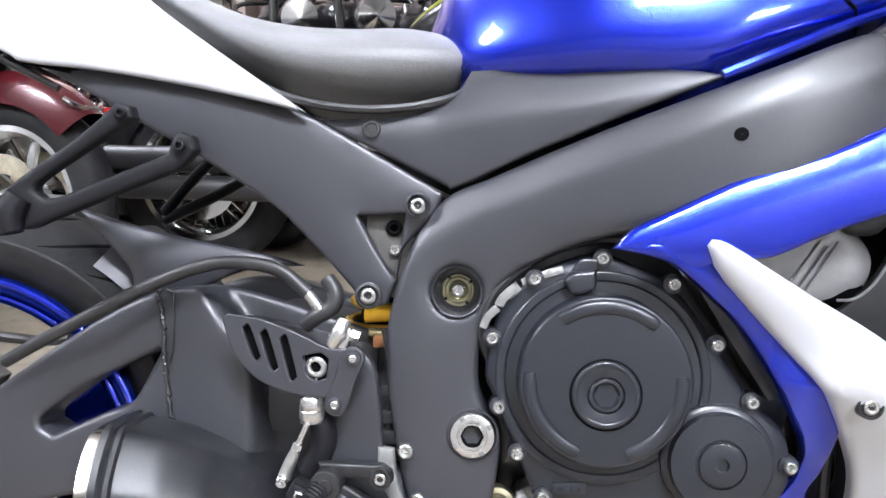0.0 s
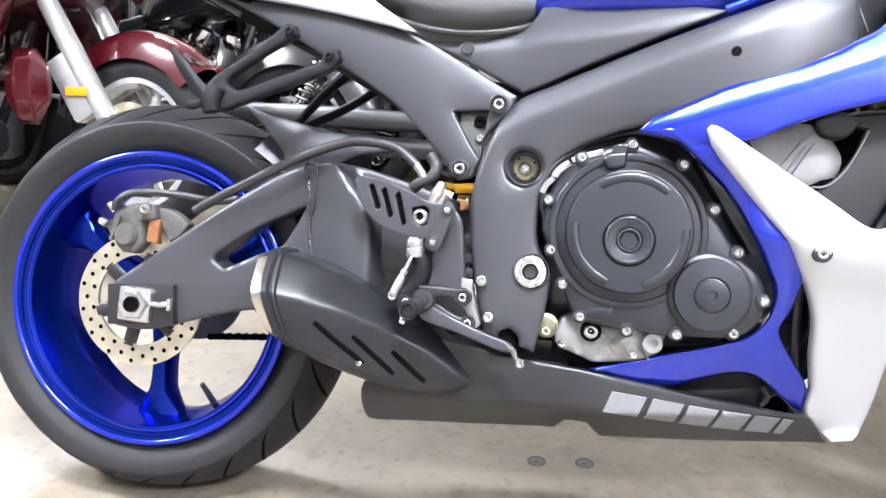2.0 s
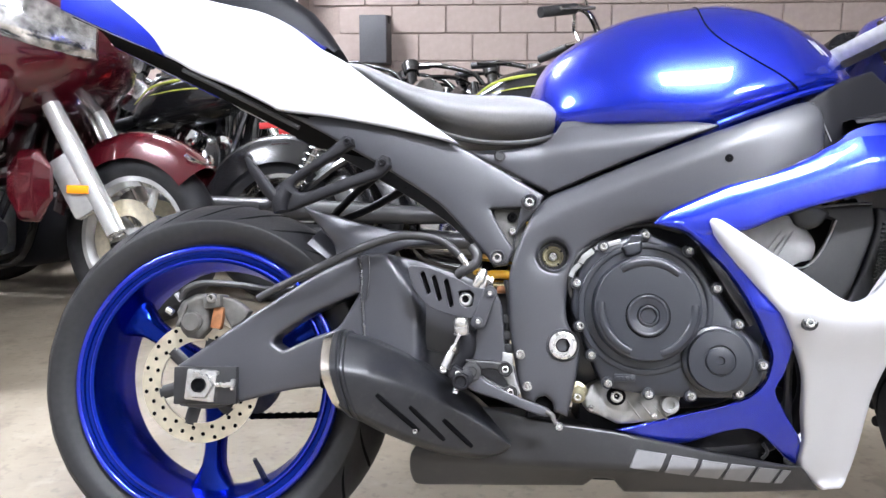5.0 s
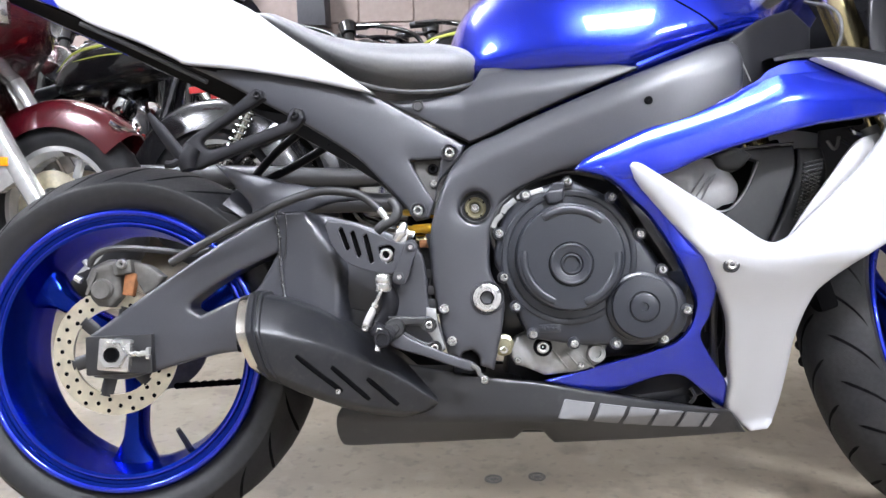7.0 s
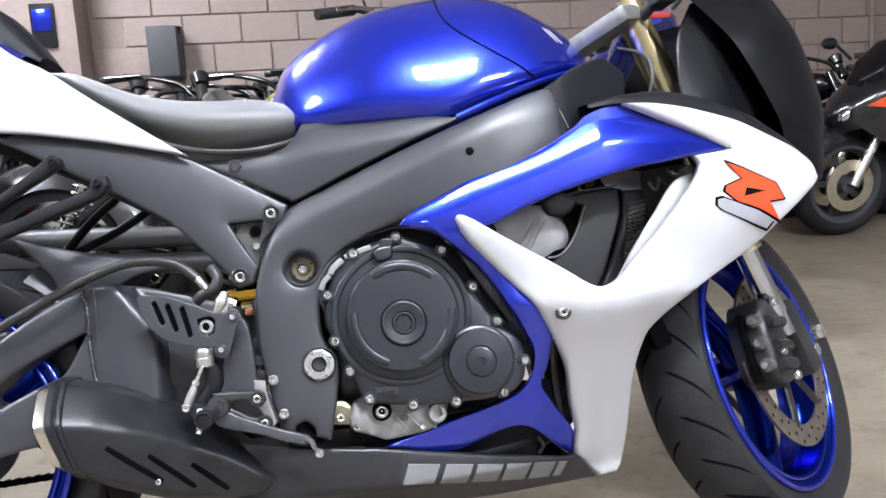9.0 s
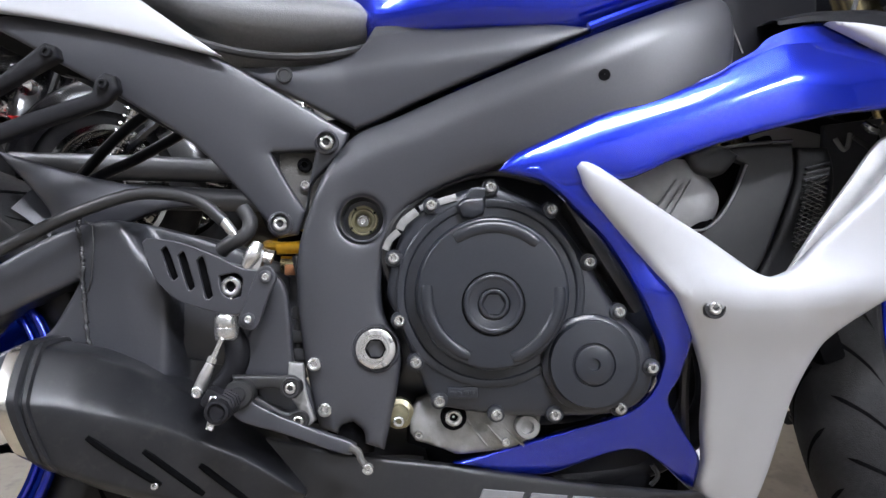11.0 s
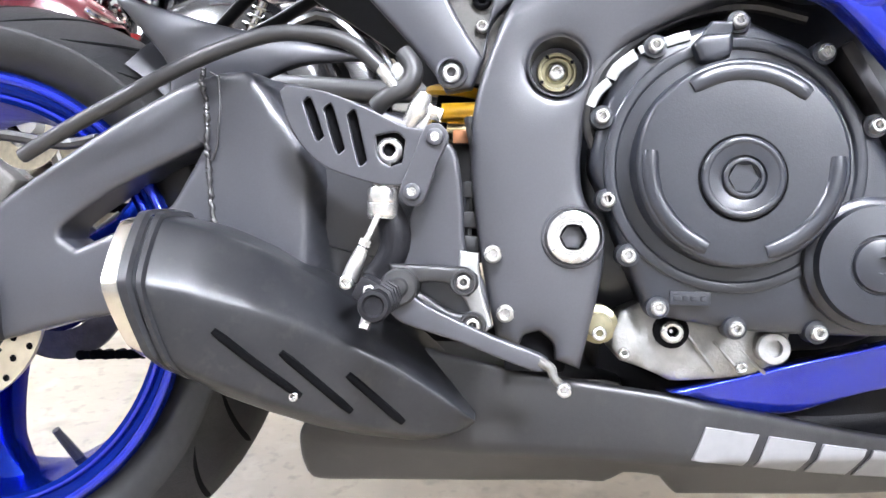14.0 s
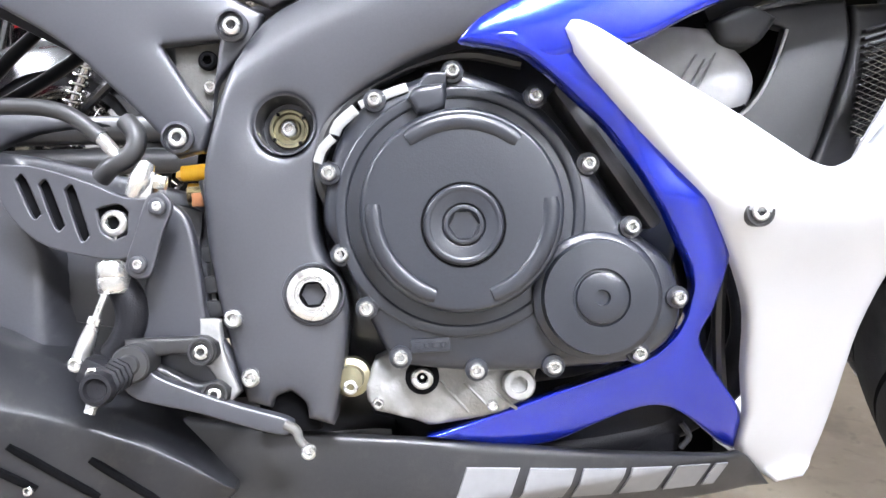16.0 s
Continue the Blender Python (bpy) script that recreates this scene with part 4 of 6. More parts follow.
    rel2 = facet([(0.40, 0.680), (0.55, 0.690), (0.61, 0.697), (0.82, 0.720)], 0.38)
    sc = shell("seat_side_cover", side, side_y, COVER, bike, 0.014, 0.003, 0.002, 0.01, step=0.008, label="black plastic panel below the seat", mirror=True, relief=rel2, corner=40)
    lathe("push_pin", [(0.0090, -0.140), (0.0090, -0.1555), (0.0080, -0.1562), (0.0060, -0.1562), (0.0055, -0.155), (0.0005, -0.155)], HOSE, sc, (0.482, 0, 0.686), 20)
    # undertray below the tail
    rings = []
    for x in np.linspace(-0.29, 0.37, 14):
        low = lerp(x, (-0.3, -0.085, 0.123, 0.42), (0.955, 0.859, 0.759, 0.70)) - 0.002
        w = -cover_y(x, 0) - 0.002
        rings.append([(x, w * q, low + 0.012 * (1 - q * q)) for q in np.linspace(-1, 1, 7)] + [(x, w * q, low + 0.02 + 0.012 * (1 - q * q)) for q in np.linspace(1, -1, 7)])
    loft("undertray", rings, DARK, bike)
    tube("undertail_rod", [(-0.06, -0.115, 0.838), (0.04, -0.125, 0.79), (0.15, -0.13, 0.735)], 0.004, HOSE, bike, 8, 4)


tail_section()


def fuel_tank():
    xs = (0.528, 0.548, 0.577, 0.64, 0.70, 0.79, 0.85, 0.926, 0.98, 1.017, 1.055)
    zt = (0.815, 0.861, 0.891, 0.930, 0.953, 0.968, 0.970, 0.953, 0.925, 0.900, 0.860)
    zb = (0.760, 0.742, 0.727, 0.720, 0.716, 0.708, 0.730, 0.760, 0.786, 0.803, 0.826)
    ws = (0.06, 0.105, 0.140, 0.174, 0.195, 0.208, 0.206, 0.190, 0.165, 0.137, 0.085)

    def skin(x, z):
        """The flank of the tank: widest at its foot, with a flatter nose ahead of a fold."""
        t, b = curve(x, xs, zt), curve(x, xs, zb)
        q = min(1, max(0, (z - b) / (t - b)))
        cut = max(0, x - lerp(z, (0.79, 0.82, 0.862, 0.917), (0.948, 0.929, 0.917, 0.905)))
        return -curve(x, xs, ws) * (1 - q * q) ** 0.42 * (1 - 1.4 * cut) * (1 - 0.25 * max(0, 1 - q / 0.14))
    grid = []
    for x in np.linspace(0.528, 1.055, 70):
        t, b = curve(x, xs, zt), curve(x, xs, zb)
        row = []
        for a in np.linspace(0, math.pi, 49):
            z = b + (t - b) * math.sin(a)
            row.append(Vector((x, math.copysign(1, math.cos(a)) * skin(x, z) if abs(math.cos(a)) > 1e-6 else 0, z)))
        grid.append(row)
    tank = loft("fuel_tank", grid, BLUE, bike, "glossy blue fuel tank", cap=False, closed=False, angle=70)

    line = [(0.800, 0.962), (0.797, 0.925), (0.801, 0.892), (0.822, 0.860), (0.862, 0.828), (0.903, 0.801), (0.940, 0.772)]
    pts = [(p[0], skin(p[0], p[1]), p[1]) for p in spline(line, 6, False, 170)]
    part("tank_seam", tube_bm(pts, 0.0013, 6), DARK, tank)
    # emblem of two slanted bars
    for dx in (0.0, 0.009):
        o = [(0.960 + dx, 0.880), (0.981 + dx, 0.854), (0.986 + dx, 0.856), (0.965 + dx, 0.882)]
        shell("emblem", o, lambda x, z: skin(x, z) - 0.0015, GREY_EMBLEM, tank, 0.004, 0.0006, step=0.008, n=3, corner=20)
    # chin strip between tank and frame
    tube("tank_edge", [(0.80, -0.215, 0.722), (0.85, -0.212, 0.742), (0.92, -0.19, 0.772), (0.985, -0.16, 0.796)], 0.005, BLUE, tank, 8, 6)
    return tank


fuel_tank()


def fairings():
    upper = [(0.704, 0.571), (0.721, 0.588), (0.758, 0.606), (0.808, 0.629), (0.841, 0.640), (0.882, 0.653), (0.925, 0.671), (0.942, 0.682), (0.964, 0.694), (0.980, 0.708), (1.008, 0.719), (1.036, 0.724), (1.056, 0.715),
             (1.101, 0.700), (1.147, 0.682), (1.186, 0.666), (1.209, 0.657), (1.143, 0.646), (1.093, 0.637), (1.047, 0.630), (1.002, 0.620), (0.960, 0.609), (0.918, 0.597), (0.876, 0.582), (0.834, 0.564), (0.797, 0.562), (0.770, 0.553), (0.740, 0.563)]
    rel = facet([(0.70, 0.565), (0.81, 0.606), (0.90, 0.634), (1.00, 0.668), (1.10, 0.676), (1.25, 0.650)], 0.38, 0.010)
    up = shell("upper_side_fairing", upper, fairing_y, BLUE, bike, 0.012, 0.004, 0.002, 0.02, step=0.006, n=8, label="glossy blue upper side fairing", mirror=True, corner=50, relief=rel)
    lower = [(0.665, 0.268), (0.703, 0.277), (0.756, 0.291), (0.809, 0.304), (0.851, 0.316), (0.868, 0.325), (0.880, 0.336), (0.887, 0.351), (0.889, 0.367), (0.888, 0.383), (0.881, 0.400), (0.870, 0.419), (0.851, 0.451),
             (0.834, 0.479), (0.812, 0.507), (0.789, 0.528), (0.766, 0.548), (0.744, 0.563), (0.706, 0.571), (0.784, 0.583), (0.797, 0.552), (0.821, 0.529), (0.845, 0.505), (0.869, 0.480), (0.889, 0.456), (0.904, 0.438),
             (0.914, 0.419), (0.916, 0.403), (0.914, 0.384), (0.911, 0.359), (0.903, 0.333), (0.919, 0.306), (0.938, 0.282), (0.960, 0.253), (0.964, 0.230), (0.964, 0.209), (0.944, 0.221), (0.913, 0.248), (0.889, 0.265),
             (0.866, 0.271), (0.840, 0.267), (0.812, 0.258), (0.774, 0.247), (0.735, 0.250), (0.703, 0.258)]
    side_crease = ridge([(0.735, 0.575), (0.810, 0.520), (0.872, 0.445), (0.902, 0.385)], 0.004, 0.02)
    top_bead = ridge([(0.665, 0.266), (0.756, 0.288), (0.851, 0.313), (0.868, 0.322), (0.884, 0.350)], 0.0025, 0.007)
    rel2 = lambda x, z: side_crease(x, z) + top_bead(x, z)
    low = shell("lower_side_fairing", lower, lambda x, z: fairing_y(x, z) + 0.004, BLUE, bike, 0.014, 0.003, 0.002, 0.012, step=0.008, label="glossy blue lower side fairing", mirror=True, corner=50, relief=rel2)
    white = [(0.780, 0.574), (0.784, 0.579), (0.796, 0.576), (0.832, 0.554), (0.872, 0.530), (0.913, 0.507), (0.946, 0.486), (0.966, 0.473), (0.982, 0.467), (0.998, 0.470), (1.014, 0.480), (1.035, 0.502), (1.083, 0.549),
             (1.123, 0.592), (1.141, 0.615), (1.149, 0.632), (1.141, 0.644), (1.207, 0.655), (1.144, 0.680), (1.098, 0.698), (1.036, 0.722), (1.082, 0.722), (1.139, 0.716), (1.188, 0.707), (1.229, 0.698), (1.283, 0.679),
             (1.334, 0.660), (1.370, 0.638), (1.381, 0.614), (1.368, 0.598), (1.291, 0.545), (1.238, 0.508), (1.130, 0.451), (1.071, 0.408), (1.055, 0.380), (1.047, 0.333), (1.048, 0.290), (1.050, 0.240), (1.048, 0.192),
             (1.038, 0.173), (1.010, 0.169), (0.967, 0.208), (0.963, 0.252), (0.949, 0.300), (0.939, 0.352), (0.922, 0.390), (0.900, 0.428), (0.878, 0.459), (0.798, 0.542)]
    rel3 = ridge([(0.800, 0.565), (0.877, 0.501), (0.950, 0.432), (1.013, 0.432), (1.110, 0.475), (1.230, 0.551)], 0.006, 0.05)
    wh = shell("white_side_fairing", white, lambda x, z: fairing_y(x, z) - 0.006, WHITE, bike, 0.016, 0.006, 0.006, 0.03, step=0.012, n=3, label="glossy white front side fairing", mirror=True, corner=50, relief=rel3)
    # fairing bolt in its rubber seat
    lathe("bolt_seat", [(0.0112, -0.205), (0.0112, -0.2215), (0.0107, -0.2221), (0.0094, -0.2221), (0.0090, -0.2200), (0.0005, -0.2200)], PLASTIC, wh, (0.924, 0, 0.436), 24)
    bolt(0.924, -0.2190, 0.436, 0.0070, wh, STEEL, 0.005)
    # emblem: red slanted form over a grey bar, both edged in black
    def on(d):
        return lambda x, z: fairing_y(x, z) - 0.0125 + rel3(x, z) - d
    form = [(1.191, 0.631), (1.215, 0.624), (1.279, 0.601), (1.293, 0.577), (1.262, 0.573), (1.283, 0.545), (1.241, 0.562), (1.203, 0.573), (1.182, 0.589), (1.186, 0.597), (1.216, 0.607)]
    shell("emblem_edge", [(1.236 + (x - 1.236) * 1.07, 0.588 + (z - 0.588) * 1.10) for x, z in form], on(0), DARK, wh, 0.003, 0.0006, step=0.02, n=2, corner=20)
    red = shell("emblem", form, on(0.0012), RED, wh, 0.003, 0.0006, step=0.02, n=2, corner=20, label="red slanted emblem")
    shell("emblem_cut", [(1.220, 0.594), (1.257, 0.589), (1.214, 0.581)], on(0.0022), DARK, red, 0.002, 0.0004, step=0.02, n=2, corner=20)
    bar = [(1.167, 0.577), (1.178, 0.579), (1.218, 0.565), (1.270, 0.545), (1.256, 0.533), (1.225, 0.542), (1.174, 0.561), (1.166, 0.568)]
    shell("emblem_edge", [(1.218 + (x - 1.218) * 1.06, 0.556 + (z - 0.556) * 1.16) for x, z in bar], on(0.0004), DARK, wh, 0.003, 0.0006, step=0.02, n=2, corner=20)
    shell("emblem_bar", bar, on(0.0016), GREY_EMBLEM, wh, 0.003, 0.0006, step=0.02, n=2, corner=20)
    # inner lip of the air opening
    shell("inner_panel", [(1.012, 0.468), (1.075, 0.505), (1.125, 0.55), (1.165, 0.600), (1.150, 0.625), (1.118, 0.612), (1.084, 0.568), (1.046, 0.518)], lambda x, z: -0.190, SHELL, wh, 0.006, 0.002, step=0.02)
    # black cowl over the nose
    xs = (0.985, 1.03, 1.10, 1.16, 1.21, 1.26, 1.32, 1.365, 1.39)
    zs = (0.718, 0.724, 0.723, 0.715, 0.705, 0.690, 0.667, 0.642, 0.61)
    rings = []
    for x in np.linspace(0.985, 1.39, 24):
        z, w = lerp(x, xs, zs), -fairing_y(x, 0.7) - 0.004
        up_z = lerp(x, (0.985, 1.12, 1.27, 1.39), (0.02, 0.05, 0.05, 0.02))
        rings.append([(x, -w * math.cos(a), z + up_z * abs(math.sin(a)) ** 0.7) for a in np.linspace(0, 0.30 * math.pi, 8)])
    loft("nose_cowl", rings, PAD, bike, "matt black upper cowl", cap=False, closed=False)
    loft("nose_cowl", [[(x, -y, z) for x, y, z in r] for r in rings], PAD, bike, cap=False, closed=False)
    # screen: a smoked bubble that leans back over the dash
    rings = []
    for q in np.linspace(0, 1, 16):
        x = 1.462 - 0.004 * q - 0.075 * q ** 2.5
        z = 0.640 + 0.34 * q
        w = lerp(q, (0, 0.3, 0.7, 1), (0.09, 0.150, 0.155, 0.12))
        rings.append([(x - 0.20 * (1 - math.sin(a)) ** 1.3 * (0.5 + 0.5 * q), -w * math.cos(a), z - 0.05 * (1 - math.sin(a)) * (1 - 0.4 * q)) for a in np.linspace(0, math.pi, 25)])
    loft("windscreen", rings, SMOKE, bike, "dark smoked windscreen", cap=False, closed=False)
    # inner cowl between screen and fork
    shell("inner_cowl", [(1.170, 0.728), (1.172, 0.80), (1.185, 0.86), (1.22, 0.92), (1.32, 0.93), (1.40, 0.86), (1.42, 0.76), (1.36, 0.668), (1.26, 0.700)], lambda x, z: -lerp(x, (1.17, 1.25, 1.42), (0.145, 0.135, 0.060)) + 0.15 * max(0, z - 0.74), SMOKE, bike, 0.006, 0.003, 0.004, step=0.016, mirror=True)
    # nose front
    rings = []
    for s in np.linspace(0, 1, 8):
        z = 0.655 - 0.13 * s
        x = 1.440 - 0.10 * s
        rings.append([(x - 0.05 * (1 - math.sin(a)), -0.075 * math.cos(a), z) for a in np.linspace(0, math.pi, 11)])
    loft("headlamp", rings, LENS, bike, "clear headlamp lens", cap=False, closed=False)
    return wh


fairings()


def engine():
    case = shell("engine", [(0.575, 0.56), (0.60, 0.32), (0.64, 0.30), (0.80, 0.30), (0.87, 0.33), (0.90, 0.45), (0.88, 0.56), (0.78, 0.64), (0.66, 0.62)], lambda x, z: -0.125 + 0.3 * max(0, 0.36 - z), ENGINE, bike, 0.22, 0.01, 0.004, step=0.02,
                 label="black four-cylinder engine with round covers")
    cov_out = [(0.600, 0.487), (0.594, 0.450), (0.606, 0.423), (0.622, 0.379), (0.642, 0.334), (0.707, 0.324), (0.769, 0.322), (0.838, 0.325), (0.868, 0.345), (0.874, 0.375), (0.866, 0.405), (0.838, 0.432), (0.806, 0.485),
               (0.768, 0.535), (0.730, 0.556), (0.702, 0.565), (0.668, 0.557), (0.632, 0.540), (0.610, 0.515)]
    cov = shell("clutch_cover", cov_out, lambda x, z: -0.178, ENGINE, case, 0.04, 0.006, 0.006, 0.012, step=0.009, label="black engine cover with a ring of bolts")
    cx, cz = 0.702, 0.451
    lathe("clutch_cap", [(0.099, -0.178), (0.0985, -0.1845), (0.0975, -0.1855), (0.0970, -0.1857), (0.0910, -0.1857), (0.0905, -0.1855), (0.0892, -0.1840), (0.0888, -0.1805), (0.0875, -0.180), (0.0795, -0.180), (0.0790, -0.181),
                         (0.0780, -0.2035), (0.0776, -0.2050), (0.0762, -0.2070), (0.0755, -0.2077), (0.0745, -0.2080), (0.0735, -0.2081), (0.040, -0.2082), (0.0325, -0.2082), (0.0005, -0.2082)], ENGINE, cov, (cx, 0, cz), 96)
    hz = 0.440
    lathe("hub_groove", [(0.0325, -0.2085), (0.0310, -0.2086), (0.0300, -0.2086)], DARK, cov, (cx, 0, hz), 64)
    lathe("hub_cap", [(0.0308, -0.2080), (0.0304, -0.2105), (0.0298, -0.2115), (0.0288, -0.2121), (0.0284, -0.2122), (0.0262, -0.2122), (0.0258, -0.2120), (0.0252, -0.2115), (0.0248, -0.2114), (0.0170, -0.2114), (0.0166, -0.2112), (0.0158, -0.2090), (0.0155, -0.2088), (0.0005, -0.2088)], ENGINE, cov, (cx, 0, hz), 64)
    lathe("hex_ring", [(0.0150, -0.2088), (0.0148, -0.2120), (0.0142, -0.2126), (0.0138, -0.2127), (0.0122, -0.2127), (0.0119, -0.2126), (0.0114, -0.2110)], ENGINE, cov, (cx, 0, hz), 32)
    lathe("hex_socket", [(0.0122, -0.2124), (0.0112, -0.2112), (0.0112, -0.2092), (0.0005, -0.2092)], ENGINE, cov, (cx, 0, hz), 6)
    for a0, a1 in ((48, 125), (-74, 5), (173, 249)):
        line = []
        for s in np.linspace(0, 1, 18):
            a = radians(a0 + (a1 - a0) * s)
            line.append((cx + 0.0675 * math.cos(a), -0.2076, cz + 0.0675 * math.sin(a)))
        part("rib", tube_bm(line, [0.0052] + [0.0066] * 16 + [0.0052], 12, flat=0.55, up=(0, 1, 0)), ENGINE, cov)
    lathe("starter_cover", [(0.0515, -0.178), (0.051, -0.190), (0.049, -0.192), (0.0455, -0.193), (0.0440, -0.201), (0.0225, -0.203), (0.0215, -0.201), (0.020, -0.201), (0.0195, -0.2045), (0.017, -0.2055),
                            (0.0062, -0.2055), (0.0055, -0.202), (0.0005, -0.202)], ENGINE, cov, (0.805, 0, 0.378), 64)
    tag = block("raised_tag", (0.031, 0.003, 0.011), pose(0.672, -0.184, 0.348, 0, 0), ENGINE, cov, 0.001, "small raised tag with bars")
    for k, w in enumerate((0.006, 0.004, 0.005, 0.004)):
        block("tag_bar", (w, 0.002, 0.004), pose(0.6625 + 0.0065 * k, -0.1855, 0.348), ENGINE, tag, 0.0005)
    ring = ((0.601, 0.487), (0.607, 0.423), (0.624, 0.380), (0.648, 0.340), (0.707, 0.326), (0.768, 0.325), (0.836, 0.331), (0.870, 0.373), (0.836, 0.431), (0.805, 0.483), (0.766, 0.538), (0.702, 0.561), (0.640, 0.542))
    for x, z in ring:
        lathe("boss", [(0.0095, -0.170), (0.009, -0.184), (0.0005, -0.184)], ENGINE, cov, (x, 0, z), 16)
        bolt(x, -0.184, z, 0.0062, cov, STEEL, 0.007)
    # filler cap and cable bracket
    knob = shell("filler_cap", [(0.666, 0.541), (0.672, 0.529), (0.682, 0.528), (0.694, 0.533), (0.696, 0.542), (0.695, 0.551), (0.683, 0.550), (0.672, 0.548)], lambda x, z: -0.196, ENGINE, cov, 0.03, 0.004, 0.003, step=0.007)
    shell("cap_grip", [(0.672, 0.547), (0.681, 0.561), (0.699, 0.561), (0.696, 0.546)], lambda x, z: -0.188, ENGINE, knob, 0.012, 0.002, step=0.008)
    # bare edge of the flange with its cable clips
    for p, r in (([(0.592, -0.180, 0.496), (0.597, -0.181, 0.507), (0.606, -0.182, 0.515)], 0.0042), ([(0.607, -0.182, 0.517), (0.611, -0.183, 0.525), (0.625, -0.183, 0.536)], 0.0050),
                 ([(0.628, -0.182, 0.539), (0.637, -0.182, 0.543)], 0.0035), ([(0.646, -0.182, 0.545), (0.655, -0.182, 0.548), (0.666, -0.182, 0.551)], 0.0042)):
        tube("cable_clip", p, r, ALU, cov, 6, 2, flat=0.5)
    tube("cable", [(0.60, -0.165, 0.46), (0.592, -0.17, 0.49), (0.605, -0.17, 0.53), (0.65, -0.165, 0.565), (0.71, -0.16, 0.58), (0.76, -0.16, 0.57)], 0.005, HOSE, cov, 8, 8)
    # bare lower case
    low = shell("oil_sump", [(0.617, 0.315), (0.625, 0.334), (0.642, 0.342), (0.668, 0.342), (0.711, 0.336), (0.763, 0.326), (0.752, 0.295), (0.723, 0.283), (0.667, 0.276), (0.643, 0.287), (0.624, 0.293), (0.618, 0.303)], lambda x, z: -0.150 + 0.25 * max(0, 0.300 - z), ALU, case, 0.10, 0.003, 0.003, 0.006, step=0.006,
                label="bare cast aluminium lower case", corner=25, relief=lambda x, z: -0.006 / (1 + math.exp((x - 0.640 - 0.4 * (0.31 - z)) / 0.0012)) - 0.004 / (1 + math.exp(-(x - 0.690 - 0.8 * (z - 0.30)) / 0.0012)) * (x < 0.735))
    for k in range(3):
        tube("casting_rib", [(0.676 + 0.022 * k, -0.1555, 0.318 - 0.006 * k), (0.690 + 0.022 * k, -0.1560, 0.300 - 0.004 * k), (0.700 + 0.020 * k, -0.1530, 0.287)], 0.0016, ALU, low, 6, 4)
    block("oil_pan", (0.30, 0.12, 0.10), pose(0.765, 0, 0.275, 0, 6), PAD, case, 0.015)
    for x, z in ((0.627, 0.300), (0.720, 0.292)):
        bolt(x, -0.157, z, 0.0048, low, STEEL, 0.005)
    lathe("drain_seat", [(0.014, -0.150), (0.014, -0.160), (0.010, -0.162), (0.0005, -0.158)], DARK, low, (0.664, 0, 0.319), 20)
    bolt(0.664, -0.158, 0.319, 0.0095, low, STEEL, 0.008)
    lathe("drain_plug", [(0.0135, -0.150), (0.0135, -0.166), (0.012, -0.168), (0.007, -0.168), (0.007, -0.162), (0.0005, -0.162)], ALU, low, (0.742, 0, 0.309), 24)
    lathe("oil_switch", [(0.016, -0.14), (0.016, -0.155), (0.011, -0.157), (0.010, -0.165), (0.0005, -0.166)], BRASS, low, (0.606, 0, 0.322), 18)
    bolt(0.606, -0.164, 0.316, 0.006, low, STEEL, 0.005)
    # cylinder side, darkened to near-black for shade, and grey shell behind the air opening
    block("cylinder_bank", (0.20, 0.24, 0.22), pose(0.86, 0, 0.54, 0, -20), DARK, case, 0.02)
    grey = shell("duct_shell", [(0.809, 0.564), (0.851, 0.606), (0.903, 0.616), (0.940, 0.608), (0.960, 0.588), (0.974, 0.569), (0.977, 0.552), (0.969, 0.531), (0.952, 0.519), (0.924, 0.507), (0.872, 0.502), (0.830, 0.522)], lambda x, z: -0.113, SHELL, case, 0.06, 0.012, 0.016, 0.02, step=0.008, label="grey cast duct shell")
    for (xa, za), (xb, zb) in (((0.918, 0.577), (0.891, 0.539)), ((0.925, 0.572), (0.899, 0.533)), ((0.935, 0.577), (0.906, 0.529))):
        tube("shell_rib", [(xa, -0.1295, za), ((xa + xb) / 2, -0.1300, (za + zb) / 2), (xb, -0.1295, zb)], 0.0013, SHELL, grey, 6, 3)
    shell("hose_clamp", [(0.932, 0.606), (0.940, 0.588), (0.955, 0.583), (0.974, 0.585), (0.992, 0.606), (0.966, 0.618)], lambda x, z: -0.131, HOSE, case, 0.03, 0.006, 0.004, step=0.01)
    guard = shell("inner_guard", [(0.955, 0.610), (1.004, 0.618), (1.056, 0.621), (1.058, 0.586), (1.041, 0.537), (1.013, 0.476), (0.984, 0.462), (0.932, 0.507), (0.954, 0.523), (0.971, 0.539), (0.988, 0.565), (1.000, 0.597)], lambda x, z: -0.125, PLASTIC, case, 0.012, 0.003, 0.002, step=0.012, label="dark grey inner guard plate", corner=40)
    tube("guard_edge", [(0.935, -0.1270, 0.520), (0.952, -0.1280, 0.522), (0.970, -0.1280, 0.537), (0.986, -0.1280, 0.563), (1.000, -0.1280, 0.595)], 0.0016, SHELL, guard, 6, 5)
    tube("guard_rim", [(0.960, -0.1270, 0.612), (1.004, -0.1280, 0.619), (1.054, -0.1280, 0.623)], 0.002, DARKGREY, guard, 6, 4)
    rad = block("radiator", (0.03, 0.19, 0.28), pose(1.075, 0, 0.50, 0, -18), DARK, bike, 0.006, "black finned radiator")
    side = shell("radiator_side", [(1.065, 0.618), (1.103, 0.618), (1.109, 0.590), (1.107, 0.560), (1.095, 0.510), (1.073, 0.483), (1.007, 0.455), (1.030, 0.496), (1.049, 0.541), (1.061, 0.577)], lambda x, z: -0.117, PLASTIC, rad, 0.02, 0.005, 0.004, step=0.012)
    for s in np.linspace(0, 1, 15):
        x, z = lerp(s, (0, 0.5, 1), (1.069, 1.078, 1.086)), lerp(s, (0, 0.5, 1), (0.510, 0.547, 0.595))
